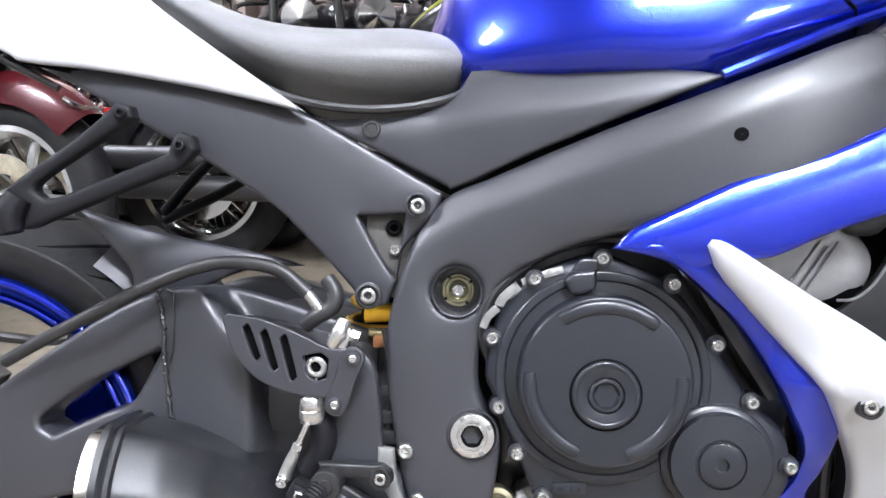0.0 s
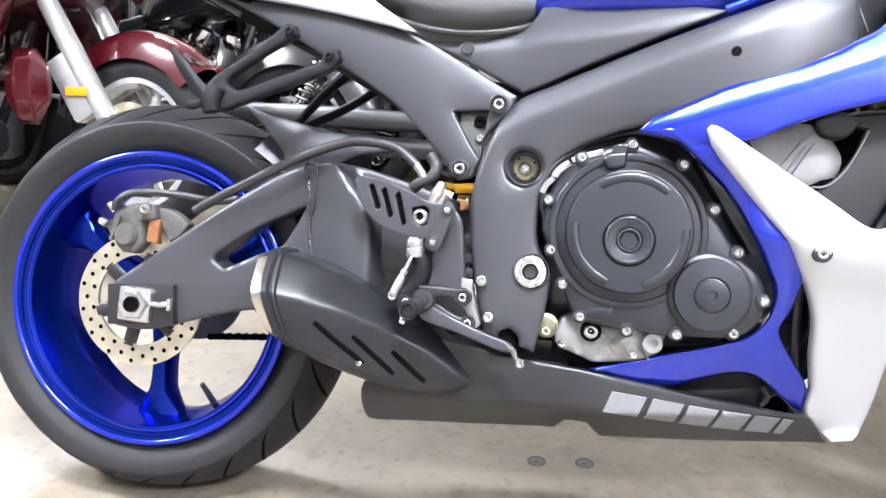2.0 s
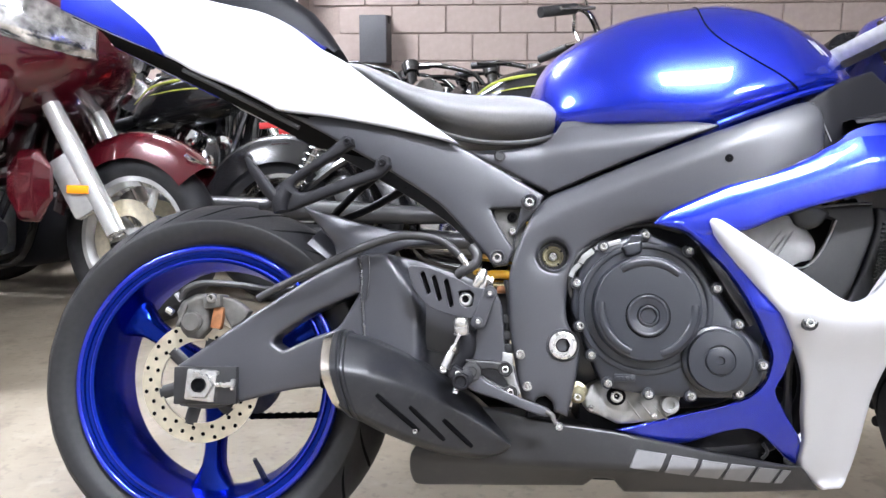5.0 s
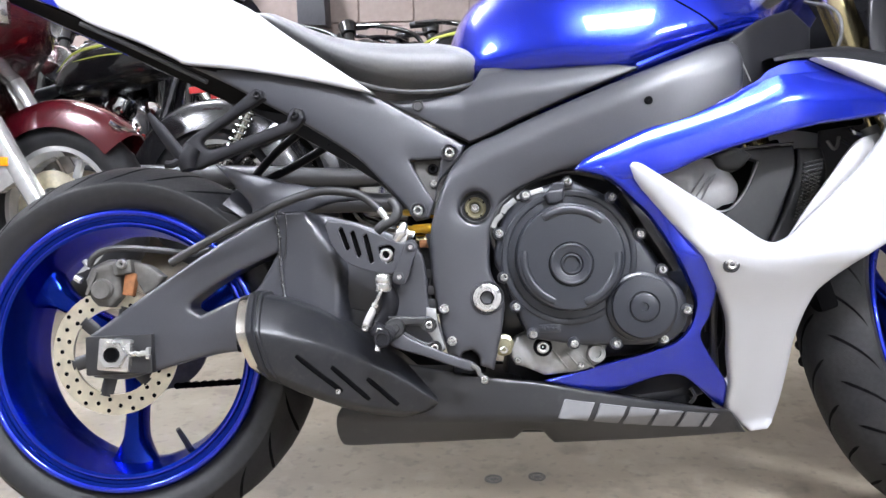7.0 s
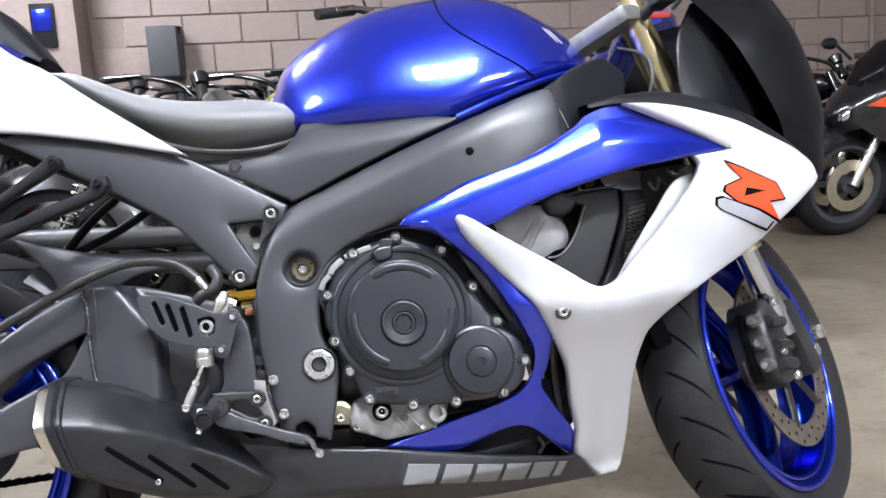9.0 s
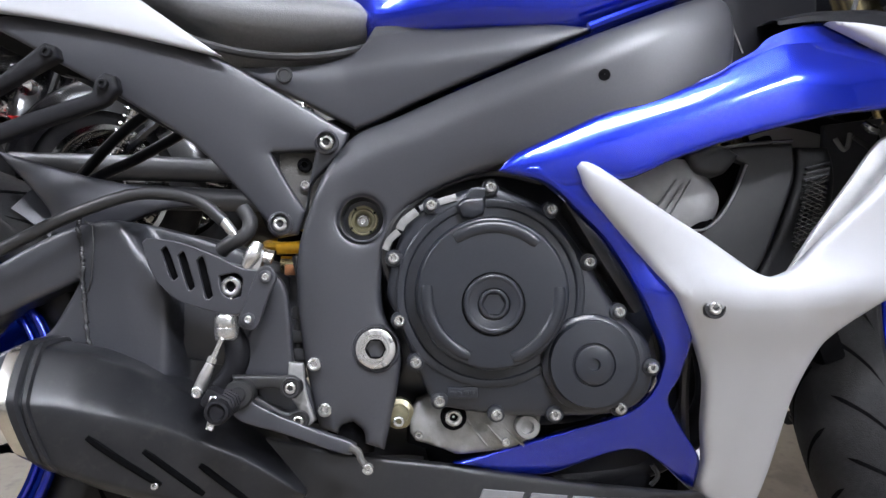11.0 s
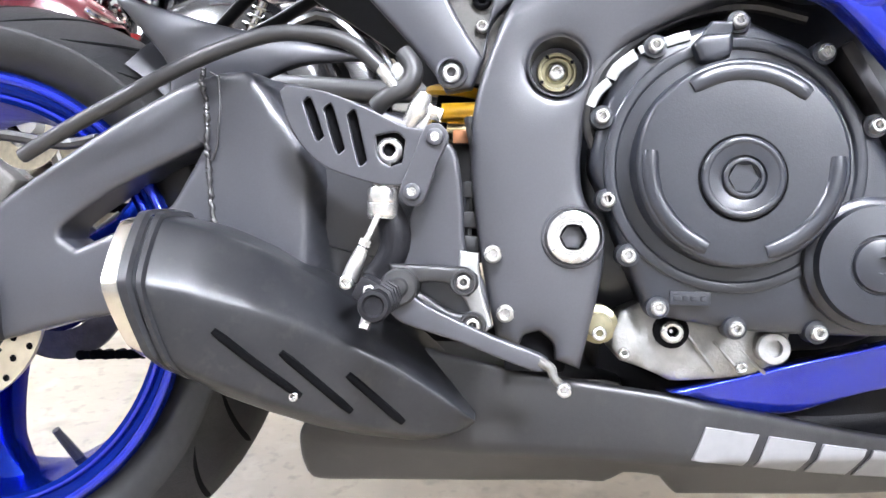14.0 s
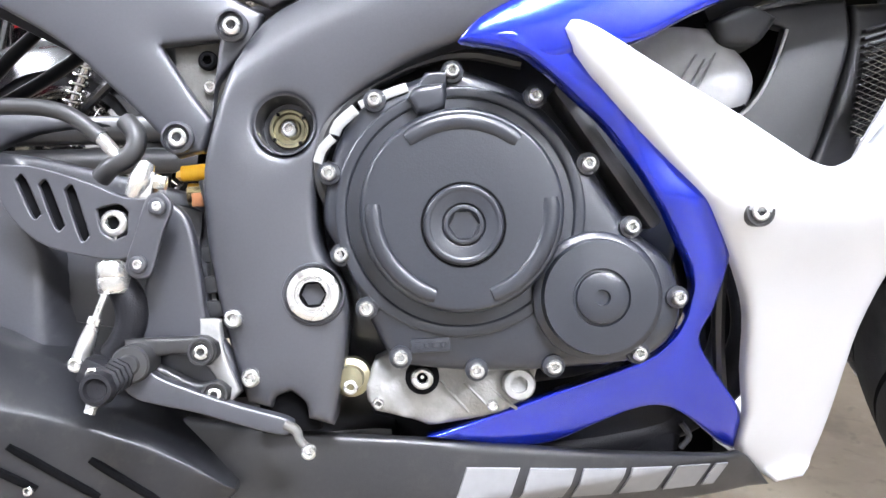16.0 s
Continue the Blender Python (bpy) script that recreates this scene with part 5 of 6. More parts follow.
        block("side_fin", (0.030, 0.006, 0.0030), pose(x, -0.1225, z, 0, -14), DARKGREY, side, 0.001)
    bm = bmesh.new()
    for k in range(16):
        z = 0.497 + 0.0050 * k
        x = lerp(z, (0.50, 0.62), (1.060, 1.092))
        tube_bm([(x - 0.010, -0.130, z), (x + 0.014, -0.127, z + 0.010)], 0.0006, 4, bm)
        tube_bm([(x - 0.010, -0.131, z + 0.006), (x + 0.014, -0.128, z - 0.004)], 0.0006, 4, bm)
    part("radiator_mesh", bm, SMOKED, rad, "dull wire mesh")
    shell("inner_cheek", [(1.115, 0.65), (1.19, 0.66), (1.175, 0.62), (1.135, 0.535), (1.105, 0.505), (1.11, 0.565)], lambda x, z: -0.085, DARKGREY, rad, 0.008, 0.002, step=0.016)
    tube("connector", [(1.174, -0.1170, 0.647), (1.182, -0.1180, 0.625), (1.187, -0.1180, 0.602)], [0.013, 0.015, 0.013], ALU, rad, 14, 3)
    tube("connector", [(1.145, -0.1150, 0.647), (1.153, -0.1170, 0.639), (1.164, -0.1170, 0.637)], [0.004, 0.006, 0.004], STEEL, rad, 8, 3)
    tube("cable_clip", [(1.114, -0.1100, 0.629), (1.122, -0.1120, 0.616), (1.128, -0.1120, 0.620), (1.132, -0.1100, 0.635)], 0.0028, ALU, rad, 6, 4)
    tube("wire", [(1.130, -0.1200, 0.629), (1.148, -0.1250, 0.614), (1.174, -0.1270, 0.591)], [0.003, 0.0035, 0.005], HOSE, rad, 6, 4)
    bolt(1.040, -0.165, 0.487, 0.008, rad, STEEL, 0.006)
    # pipes and stays in the lower gap
    for k in range(4):
        tube("header_pipe", [(0.965, -0.075 + 0.05 * k, 0.42), (0.975, -0.070 + 0.046 * k, 0.32), (0.925, -0.045 + 0.03 * k, 0.250), (0.80, -0.045 + 0.03 * k, 0.222), (0.66, -0.04 + 0.03 * k, 0.215)], 0.018, PAD, case, 12, 6)
    tube("side_stay", [(0.925, -0.14, 0.40), (0.930, -0.11, 0.33), (0.945, -0.07, 0.26)], 0.006, PLASTIC, case, 8, 4)
    tube("drain_tube", [(0.905, -0.07, 0.245), (0.912, -0.07, 0.232), (0.905, -0.065, 0.22)], 0.003, HOSE, case, 6, 4)
    # wire mesh guard beside the cover
    block("mesh_guard", (0.012, 0.04, 0.14), pose(0.825, -0.150, 0.49, 0, -32), DARKGREY, case, 0.004)
    return case


engine()


def right_controls():
    plate = shell("footrest_plate", [(0.465, 0.478), (0.486, 0.460), (0.493, 0.42), (0.497, 0.378), (0.512, 0.355), (0.520, 0.318), (0.505, 0.312), (0.465, 0.324), (0.425, 0.352), (0.440, 0.366), (0.449, 0.405), (0.456, 0.431)],
                  lambda x, z: -0.172, COVER, bike, 0.010, 0.003, 0.002, step=0.01, label="black footrest mounting plate")
    slots = []
    for (x0, z0), (x1, z1) in (((0.369, 0.495), (0.379, 0.468)), ((0.386, 0.490), (0.396, 0.458)), ((0.405, 0.485), (0.414, 0.449))):
        w = 0.0038
        slots.append([(x0 - w, z0), (x0, z0 + w), (x0 + w, z0), (x1 + w, z1), (x1, z1 - w), (x1 - w, z1)])
    slots.append([(0.424, 0.469), (0.440, 0.472), (0.448, 0.466), (0.446, 0.448), (0.436, 0.445), (0.427, 0.452)])
    shell("heel_guard", [(0.346, 0.503), (0.351, 0.508), (0.384, 0.503), (0.421, 0.489), (0.446, 0.477), (0.468, 0.474), (0.474, 0.466), (0.466, 0.44), (0.458, 0.424), (0.448, 0.430), (0.430, 0.430), (0.402, 0.437), (0.382, 0.445), (0.366, 0.459), (0.354, 0.477)],
          lambda x, z: -0.192, COVER, plate, 0.004, 0.0012, 0.0, holes=slots, step=0.009, label="black slotted heel guard")
    # near-black sheet added behind the slots, standing in for the shade there
    shell("slot_shade", [(0.358, 0.500), (0.384, 0.498), (0.424, 0.484), (0.452, 0.472), (0.452, 0.442), (0.428, 0.439), (0.400, 0.446), (0.372, 0.466)], lambda x, z: -0.1855, DARK, plate, 0.003, 0.001, 0.0, step=0.012)
    for x, z in ((0.472, 0.468), (0.455, 0.425)):
        bolt(x, -0.1975, z, 0.0068, plate, COVER, 0.003)
        bolt(x, -0.1978, z, 0.0040, plate, STEEL, 0.003)
    shell("link_plate", [(0.462, 0.472), (0.467, 0.478), (0.475, 0.479), (0.481, 0.473), (0.482, 0.465), (0.474, 0.447), (0.466, 0.422), (0.461, 0.415), (0.453, 0.414), (0.446, 0.419), (0.445, 0.427), (0.454, 0.450)], lambda x, z: -0.1965, COVER, plate, 0.004, 0.0014, step=0.01)
    # rear brake master cylinder
    mc = tube("master_cylinder", [(0.442, -0.172, 0.470), (0.434, -0.174, 0.445), (0.431, -0.176, 0.424)], [0.011, 0.012, 0.012], STEEL, plate, 14, 3, "bright rear brake master cylinder")
    lathe("collar", [(0.0105, -0.0135), (0.0115, -0.012), (0.0125, -0.0095), (0.0128, -0.002), (0.0122, -0.001), (0.0128, 0.0), (0.0128, 0.009), (0.0115, 0.0115), (0.0005, 0.0115)], STEEL, mc, (0, 0, 0), 22).matrix_basis = pose(0.4295, -0.180, 0.417, 88, 0, 4)
    tube("boot", [(0.432, -0.174, 0.412), (0.4385, -0.173, 0.396), (0.4385, -0.172, 0.380), (0.431, -0.172, 0.365), (0.420, -0.172, 0.354)], [0.0115, 0.0130, 0.0125, 0.0115, 0.010], PAD, mc, 18, 6)
    tube("push_rod", [(0.427, -0.192, 0.404), (0.422, -0.193, 0.392), (0.416, -0.194, 0.378)], 0.0030, STEEL, mc, 8, 2)
    tube("lock_nut", [(0.4195, -0.1935, 0.3865), (0.4175, -0.194, 0.3815)], 0.0052, STEEL, mc, 6, 1)
    tube("clevis", [(0.417, -0.193, 0.380), (0.412, -0.194, 0.369), (0.4065, -0.195, 0.355)], [0.0050, 0.0062, 0.0066], STEEL, mc, 10, 3)
    bolt(0.4055, -0.199, 0.353, 0.0058, mc, STEEL, 0.005)
    block("fluid_port", (0.018, 0.018, 0.024), pose(0.458, -0.180, 0.486, 0, 15), STEEL, mc, 0.004)
    tube("banjo", [(0.450, -0.184, 0.478), (0.457, -0.186, 0.490), (0.462, -0.184, 0.503)], [0.007, 0.009, 0.006], STEEL, mc, 10, 4)
    tube("port_nut", [(0.468, -0.186, 0.488), (0.476, -0.186, 0.486)], 0.006, STEEL, mc, 6, 1)
    bolt(0.435, -0.180, 0.458, 0.011, mc, STEEL, 0.010)
    # silver lug behind the pedal
    shell("alloy_lug", [(0.492, 0.380), (0.507, 0.378), (0.510, 0.350), (0.520, 0.320), (0.512, 0.312), (0.500, 0.335), (0.492, 0.35)], lambda x, z: -0.176, ALU, plate, 0.01, 0.002, step=0.01)
    # footrest
    peg = tube("footrest", [(0.446, -0.17, 0.350), (0.440, -0.200, 0.346), (0.433, -0.232, 0.340)], [0.0125, 0.0115, 0.0095], PAD, plate, 14, 4, "ribbed black footrest peg")
    for k in range(6):
        lathe("peg_ring", [(0.0105, -0.0026), (0.0130, -0.0016), (0.0130, 0.0016), (0.0105, 0.0026)], PAD, peg, (0.4405 - 0.0011 * k, -0.200 - 0.0056 * k, 0.346 - 0.001 * k), 9)
    lathe("peg_end", [(0.0005, -0.2345), (0.0070, -0.2345), (0.0085, -0.2375), (0.0112, -0.2370), (0.0125, -0.2340), (0.0122, -0.2270), (0.0095, -0.2255)], PAD, peg, (0.4335, 0, 0.3385), 20)
    block("peg_bracket", (0.024, 0.026, 0.020), pose(0.4285, -0.214, 0.3475, 0, 28), PAD, peg, 0.005)
    bolt(0.4290, -0.2265, 0.3485, 0.0052, peg, STEEL, 0.004)
    tube("peg_feeler", [(0.4285, -0.226, 0.332), (0.4255, -0.230, 0.3205)], [0.0048, 0.0040], STEEL, peg, 8, 1)
    lathe("peg_hub", [(0.0005, -0.2105), (0.0065, -0.2105), (0.0080, -0.2085), (0.0130, -0.2080), (0.0145, -0.2060), (0.0145, -0.180)], HOSE, peg, (0.4475, 0, 0.3510), 24)
    # brake pedal
    ped = shell("brake_pedal", [(0.440, 0.352), (0.455, 0.346), (0.469, 0.337), (0.493, 0.326), (0.525, 0.313), (0.555, 0.303), (0.564, 0.298), (0.562, 0.291), (0.555, 0.289), (0.529, 0.297), (0.493, 0.310), (0.461, 0.319), (0.446, 0.325), (0.438, 0.336)],
                lambda x, z: -0.200, COVER, plate, 0.012, 0.0016, 0.0, step=0.007, label="worn black brake pedal", relief=facet([(0.43, 0.345), (0.461, 0.330), (0.493, 0.3165), (0.529, 0.3035), (0.57, 0.290)], 0.18, 0.001))
    tip = tube("pedal_tip", [(0.558, -0.197, 0.296), (0.566, -0.200, 0.292), (0.569, -0.203, 0.285), (0.575, -0.206, 0.279)], [0.0045, 0.0040, 0.0032, 0.0036], DUSTY, ped, 10, 4)
    bolt(0.576, -0.207, 0.2775, 0.0058, tip, STEEL, 0.006)
    shell("pedal_arm", [(0.437, 0.368), (0.457, 0.368), (0.485, 0.367), (0.498, 0.367), (0.507, 0.361), (0.508, 0.352), (0.501, 0.344), (0.490, 0.346), (0.481, 0.354), (0.457, 0.353), (0.441, 0.350)], lambda x, z: -0.190, PLASTIC, ped, 0.010, 0.003, 0.001, step=0.008)
    shell("pedal_arm", [(0.449, 0.348), (0.463, 0.345), (0.48, 0.335), (0.492, 0.330), (0.505, 0.331), (0.514, 0.324), (0.512, 0.314), (0.503, 0.312), (0.495, 0.318), (0.479, 0.324), (0.463, 0.333)], lambda x, z: -0.186, PLASTIC, ped, 0.010, 0.003, 0.001, step=0.008)
    for x, z in ((0.497, 0.3555), (0.505, 0.322)):
        lathe("bolt_seat", [(0.0105, -0.186), (0.0105, -0.1955), (0.0098, -0.1965), (0.0082, -0.1965), (0.0076, -0.194), (0.0005, -0.194)], HOSE, ped, (x, 0, z), 22)
        bolt(x, -0.193, z, 0.0058, ped, STEEL, 0.004)
    # hoses
    tube("breather_hose", [(0.10, -0.145, 0.452), (0.141, -0.150, 0.474), (0.213, -0.160, 0.509), (0.263, -0.163, 0.533), (0.313, -0.165, 0.551), (0.348, -0.166, 0.556), (0.393, -0.168, 0.549), (0.424, -0.172, 0.526)], 0.0068, HOSE, bike, 10, 6)
    tube("hose_end", [(0.418, -0.172, 0.532), (0.428, -0.173, 0.521), (0.436, -0.174, 0.510)], 0.0055, STEEL, bike, 10, 2)
    tube("fluid_hose", [(0.441, -0.165, 0.540), (0.450, -0.170, 0.527), (0.447, -0.172, 0.513), (0.430, -0.172, 0.503), (0.420, -0.168, 0.495)], 0.008, HOSE, bike, 10, 6)
    # suspension unit glimpsed behind
    sh = tube("shock_absorber", [(0.50, -0.02, 0.62), (0.46, 0.0, 0.46), (0.44, 0.0, 0.34)], 0.022, DARK, bike, 12, 3, "rear shock absorber with a yellow spring")
    coil = []
    for s in np.linspace(0, 1, 90):
        a = s * 2 * math.pi * 7
        coil.append((0.505 - 0.055 * s + 0.036 * math.cos(a), 0.036 * math.sin(a) - 0.02, 0.60 - 0.18 * s))
    part("spring", tube_bm(coil, 0.0055, 7), SPRING, sh, "yellow coil spring")
    tube("gold_reservoir", [(0.470, -0.12, 0.500), (0.512, -0.12, 0.502)], 0.007, SPRING, sh, 12, 1)
    tube("gold_reservoir", [(0.475, -0.12, 0.482), (0.512, -0.12, 0.481)], 0.010, GOLD, sh, 12, 1)
    block("orange_tag", (0.022, 0.008, 0.012), pose(0.492, -0.135, 0.476), RUST, sh, 0.002)
    tube("frame_cable", [(0.495, -0.15, 0.49), (0.502, -0.155, 0.45), (0.497, -0.15, 0.40), (0.505, -0.15, 0.36)], 0.004, HOSE, bike, 8, 5)
    for z in (0.43, 0.405, 0.385):
        block("frame_lug", (0.02, 0.02, 0.014), pose(0.502, -0.148, z), PLASTIC, bike, 0.003)


right_controls()


def passenger_peg():
    hy = lambda x, z: -lerp(x, (0.09, 0.15, 0.20, 0.30), (0.203, 0.200, 0.187, 0.168))
    hang = shell("peg_hanger", [(0.238, 0.712), (0.250, 0.708), (0.253, 0.696), (0.244, 0.690), (0.205, 0.663), (0.168, 0.634), (0.165, 0.624), (0.180, 0.618), (0.232, 0.640), (0.284, 0.662), (0.288, 0.676), (0.296, 0.684), (0.308, 0.680), (0.311, 0.666), (0.302, 0.655),
                                (0.290, 0.646), (0.232, 0.621), (0.178, 0.597), (0.158, 0.588), (0.144, 0.590), (0.134, 0.600), (0.133, 0.618), (0.150, 0.636), (0.200, 0.676)], hy, PAD, bike, 0.014, 0.004, 0.002, 0.01, step=0.008, label="black forked passenger footrest hanger", corner=50)
    tube("hanger_foot", [(0.155, -0.205, 0.618), (0.147, -0.208, 0.602), (0.150, -0.209, 0.584)], [0.012, 0.014, 0.011], PAD, hang, 10, 3)
    tube("passenger_peg", [(0.146, -0.214, 0.600), (0.130, -0.216, 0.618), (0.110, -0.219, 0.645), (0.095, -0.220, 0.666)], [0.009, 0.0095, 0.0080, 0.003], PAD, hang, 10, 4, flat=0.6)
    tube("hanger_clip", [(0.138, -0.212, 0.598), (0.128, -0.213, 0.592), (0.118, -0.214, 0.592)], 0.006, PAD, hang, 8, 2)
    bolt(0.243, -0.181, 0.700, 0.006, hang, PAD, 0.005)
    bolt(0.298, -0.174, 0.669, 0.006, hang, PAD, 0.005)
    # far hanger
    tube("peg_hanger", [(0.240, 0.145, 0.712), (0.19, 0.150, 0.672), (0.135, 0.158, 0.615)], 0.008, PAD, bike, 10, 4)
    tube("peg_hanger", [(0.295, 0.145, 0.684), (0.22, 0.152, 0.643), (0.135, 0.160, 0.605)], 0.008, PAD, bike, 10, 4)


passenger_peg()


def hugger():
    """The mudguard over the rear tyre."""
    rings = []
    for s in np.linspace(0, 1, 14):
        a = radians(58 - 52 * s)
        r = 0.330 + 0.006 * s
        w = 0.088 - 0.01 * (1 - s)
        row = []
        for q in np.linspace(-1, 1, 13):
            drop = 0.055 * abs(q) ** 3
            row.append((0.012 + (r - drop) * math.cos(a), w * q, 0.315 + (r - drop) * math.sin(a)))
        rings.append(row)
    h = loft("rear_mudguard", rings, COVER, bike, "dark grey rear mudguard", cap=False, closed=False)
    shell("mudguard_wing", [(0.150, 0.612), (0.175, 0.585), (0.208, 0.545), (0.211, 0.516), (0.27, 0.520), (0.335, 0.545), (0.40, 0.55), (0.36, 0.562), (0.248, 0.584)], lambda x, z: -0.095, COVER, h, 0.008, 0.003, 0.008, 0.02, step=0.012, relief=ridge([(0.17, 0.60), (0.25, 0.55), (0.33, 0.548)], 0.006, 0.03))
    return h


hugger()


def front_end():
    """Fork, front wheel, brake and bars, all turned to the left about the steering axis."""
    rake, head = radians(20.0), Vector((1.048, 0, 0.79))
    axis = Vector((-math.sin(rake), 0, math.cos(rake)))
    STEER = 40.0
    turn = Matrix.Translation(head) @ Matrix.Rotation(radians(STEER), 4, axis) @ Matrix.Translation(-head)
    fork = new("front_end")
    fork.parent = bike
    fork.matrix_basis = turn
    axle = Vector((1.377, 0, 0.316))
    ahead = Vector((math.cos(rake), 0, math.sin(rake)))
    off = ahead * ((axle - head).dot(ahead))
    for side in (-1, 1):
        foot = axle + Vector((0, side * 0.111, 0)) - off * 0.0
        base = head + off * 0.72 + Vector((0, side * 0.111, 0))
        p = lambda d: tuple(base + axis * d)
        ln = (axle - head).dot(axis)
        t = tube("fork_tube", [p(0.13), p(-0.20), p(-0.335)], 0.027, GOLD, fork, 20, 1, "gold fork tube")
        tube("fork_collar", [p(-0.325), p(-0.352)], 0.0295, GOLD, fork, 20, 1)
        tube("fork_slider", [p(-0.35), p(ln + 0.05)], 0.0205, CHROME, fork, 18, 1, "chrome fork slider")
        block("fork_foot", (0.055, 0.045, 0.13), pose(*(base + axis * (ln + 0.035) + ahead * 0.02), 0, -math.degrees(rake)), PLASTIC, fork, 0.012)
    for d, nm in ((0.10, "top_clamp"), (-0.10, "lower_clamp")):
        c = head + off * 0.5 + axis * d
        block(nm, (0.08, 0.27, 0.03), pose(*c, 0, -math.degrees(rake)), ALU if d > 0 else PLASTIC, fork, 0.01)
    wheel = part("front_wheel", lathe_bm([(0.012, -0.06), (0.03, -0.06), (0.036, -0.04), (0.03, 0.0), (0.036, 0.04), (0.03, 0.06), (0.012, 0.06), (0.012, -0.06)], 28), BLUE, fork, "blue cast front wheel")
    wheel.location = axle
    tyre(wheel, 0.300, 0.122, 0.222)
    rim_lips(part("rim", wheel_bm(None, 0.222, 0.050), WHEEL, wheel, "glossy blue rim"), 0.222, 0.050)
    spokes(wheel, 0.222, 0.04, [radians(v) for v in (-100, 20, 140)], 0.0)
    disc(wheel, -0.070, 0.118, 0.155, 36, mat=OLD_DISC)
    disc(wheel, 0.070, 0.118, 0.155, 36, mat=OLD_DISC)
    tube("axle", [(0, -0.135, 0), (0, 0.135, 0)], 0.011, STEEL, wheel, 16, 1)
    lathe("axle_nut", [(0.0005, -0.146), (0.012, -0.146), (0.0135, -0.143), (0.0135, -0.130)], STEEL, wheel, (0.018, 0, 0.030), 6)
    for side in (-1, 1):
        cal = shell("front_caliper", [(-0.155, 0.045), (-0.135, 0.085), (-0.11, 0.095), (-0.075, 0.07), (-0.07, 0.0), (-0.085, -0.045), (-0.12, -0.055), (-0.15, -0.03)], lambda x, z: -0.118, PLASTIC, fork, 0.06, 0.01, 0.006, 0.015, step=0.012, label="dark front brake caliper with bright bolts")
        cal.matrix_basis = Matrix.Translation(axle) @ (Matrix() if side < 0 else Matrix.Diagonal((1, -1, 1, 1)))
        for x, z in ((-0.105, 0.085), (-0.125, 0.0), (-0.10, -0.04)):
            bolt(x, -0.124, z, 0.008, cal, STEEL, 0.008)
        for z in (0.05, 0.01, -0.02):
            tube("piston_housing", [(-0.145, -0.126, z), (-0.095, -0.126, z)], 0.010, PLASTIC, cal, 10, 1)
        block("pad_gap", (0.030, 0.012, 0.115), pose(-0.145, -0.086, 0.015), DARK, cal, 0.002)
        for z in (0.055, 0.018, -0.018):
            lug = tube("bridge_lug", [(-0.140, -0.107, z), (-0.160, -0.107, z)], [0.013, 0.011], DUSTY, cal, 12, 1)
            tube("bridge_bolt", [(-0.155, -0.107, z), (-0.167, -0.107, z)], 0.006, STEEL, lug, 6, 1)
        tube("brake_hose", [(-0.10, -0.115, 0.09), (-0.085, -0.11, 0.16), (-0.11, -0.10, 0.26), (-0.16, -0.08, 0.36)], 0.006, HOSE, cal, 8, 6)
    # front mudguard
    rings = []
    for s in np.linspace(0, 1, 18):
        a = radians(62 + 75 * s)
        rings.append([(axle.x + (0.318 - 0.03 * abs(q) ** 3) * math.cos(a), 0.066 * q, axle.z + (0.318 - 0.03 * abs(q) ** 3) * math.sin(a)) for q in np.linspace(-1, 1, 11)])
    loft("front_mudguard", rings, PLASTIC, fork, "black front mudguard", cap=False, closed=False)
    # clip-on bars
    for side in (-1, 1):
        a = head + off * 0.72 + axis * 0.085 + Vector((0, side * 0.111, 0))
        b = a + Vector((-0.10, side * 0.21, 0.01))
        tube("handlebar", [a, a.lerp(b, 0.5), b], 0.010, DARKGREY, fork, 12, 2)
        tube("hand_grip", [a.lerp(b, 0.45), b], 0.016, HOSE, fork, 14, 1)
        tube("lever", [a.lerp(b, 0.3) + Vector((0.05, 0, 0)), a.lerp(b, 0.7) + Vector((0.055, 0, 0.005)), b + Vector((0.05, 0, 0))], 0.006, ALU, fork, 8, 4)
        block("switch_box", (0.035, 0.04, 0.04), pose(*a.lerp(b, 0.35)), PLASTIC, fork, 0.008)
    block("key_cylinder", (0.05, 0.05, 0.05), pose(*(head + axis * 0.12 - ahead * 0.02)), PLASTIC, fork, 0.01)
    block("dash", (0.06, 0.20, 0.10), pose(1.27, 0, 0.78, 0, -40), PLASTIC, bike, 0.015, "black instrument panel")
    tube("cable_loop", [(1.10, -0.08, 0.86), (1.13, -0.12, 0.83), (1.13, -0.13, 0.78), (1.10, -0.12, 0.73)], 0.0028, HOSE, bike, 8, 6)
    return fork


front_end()


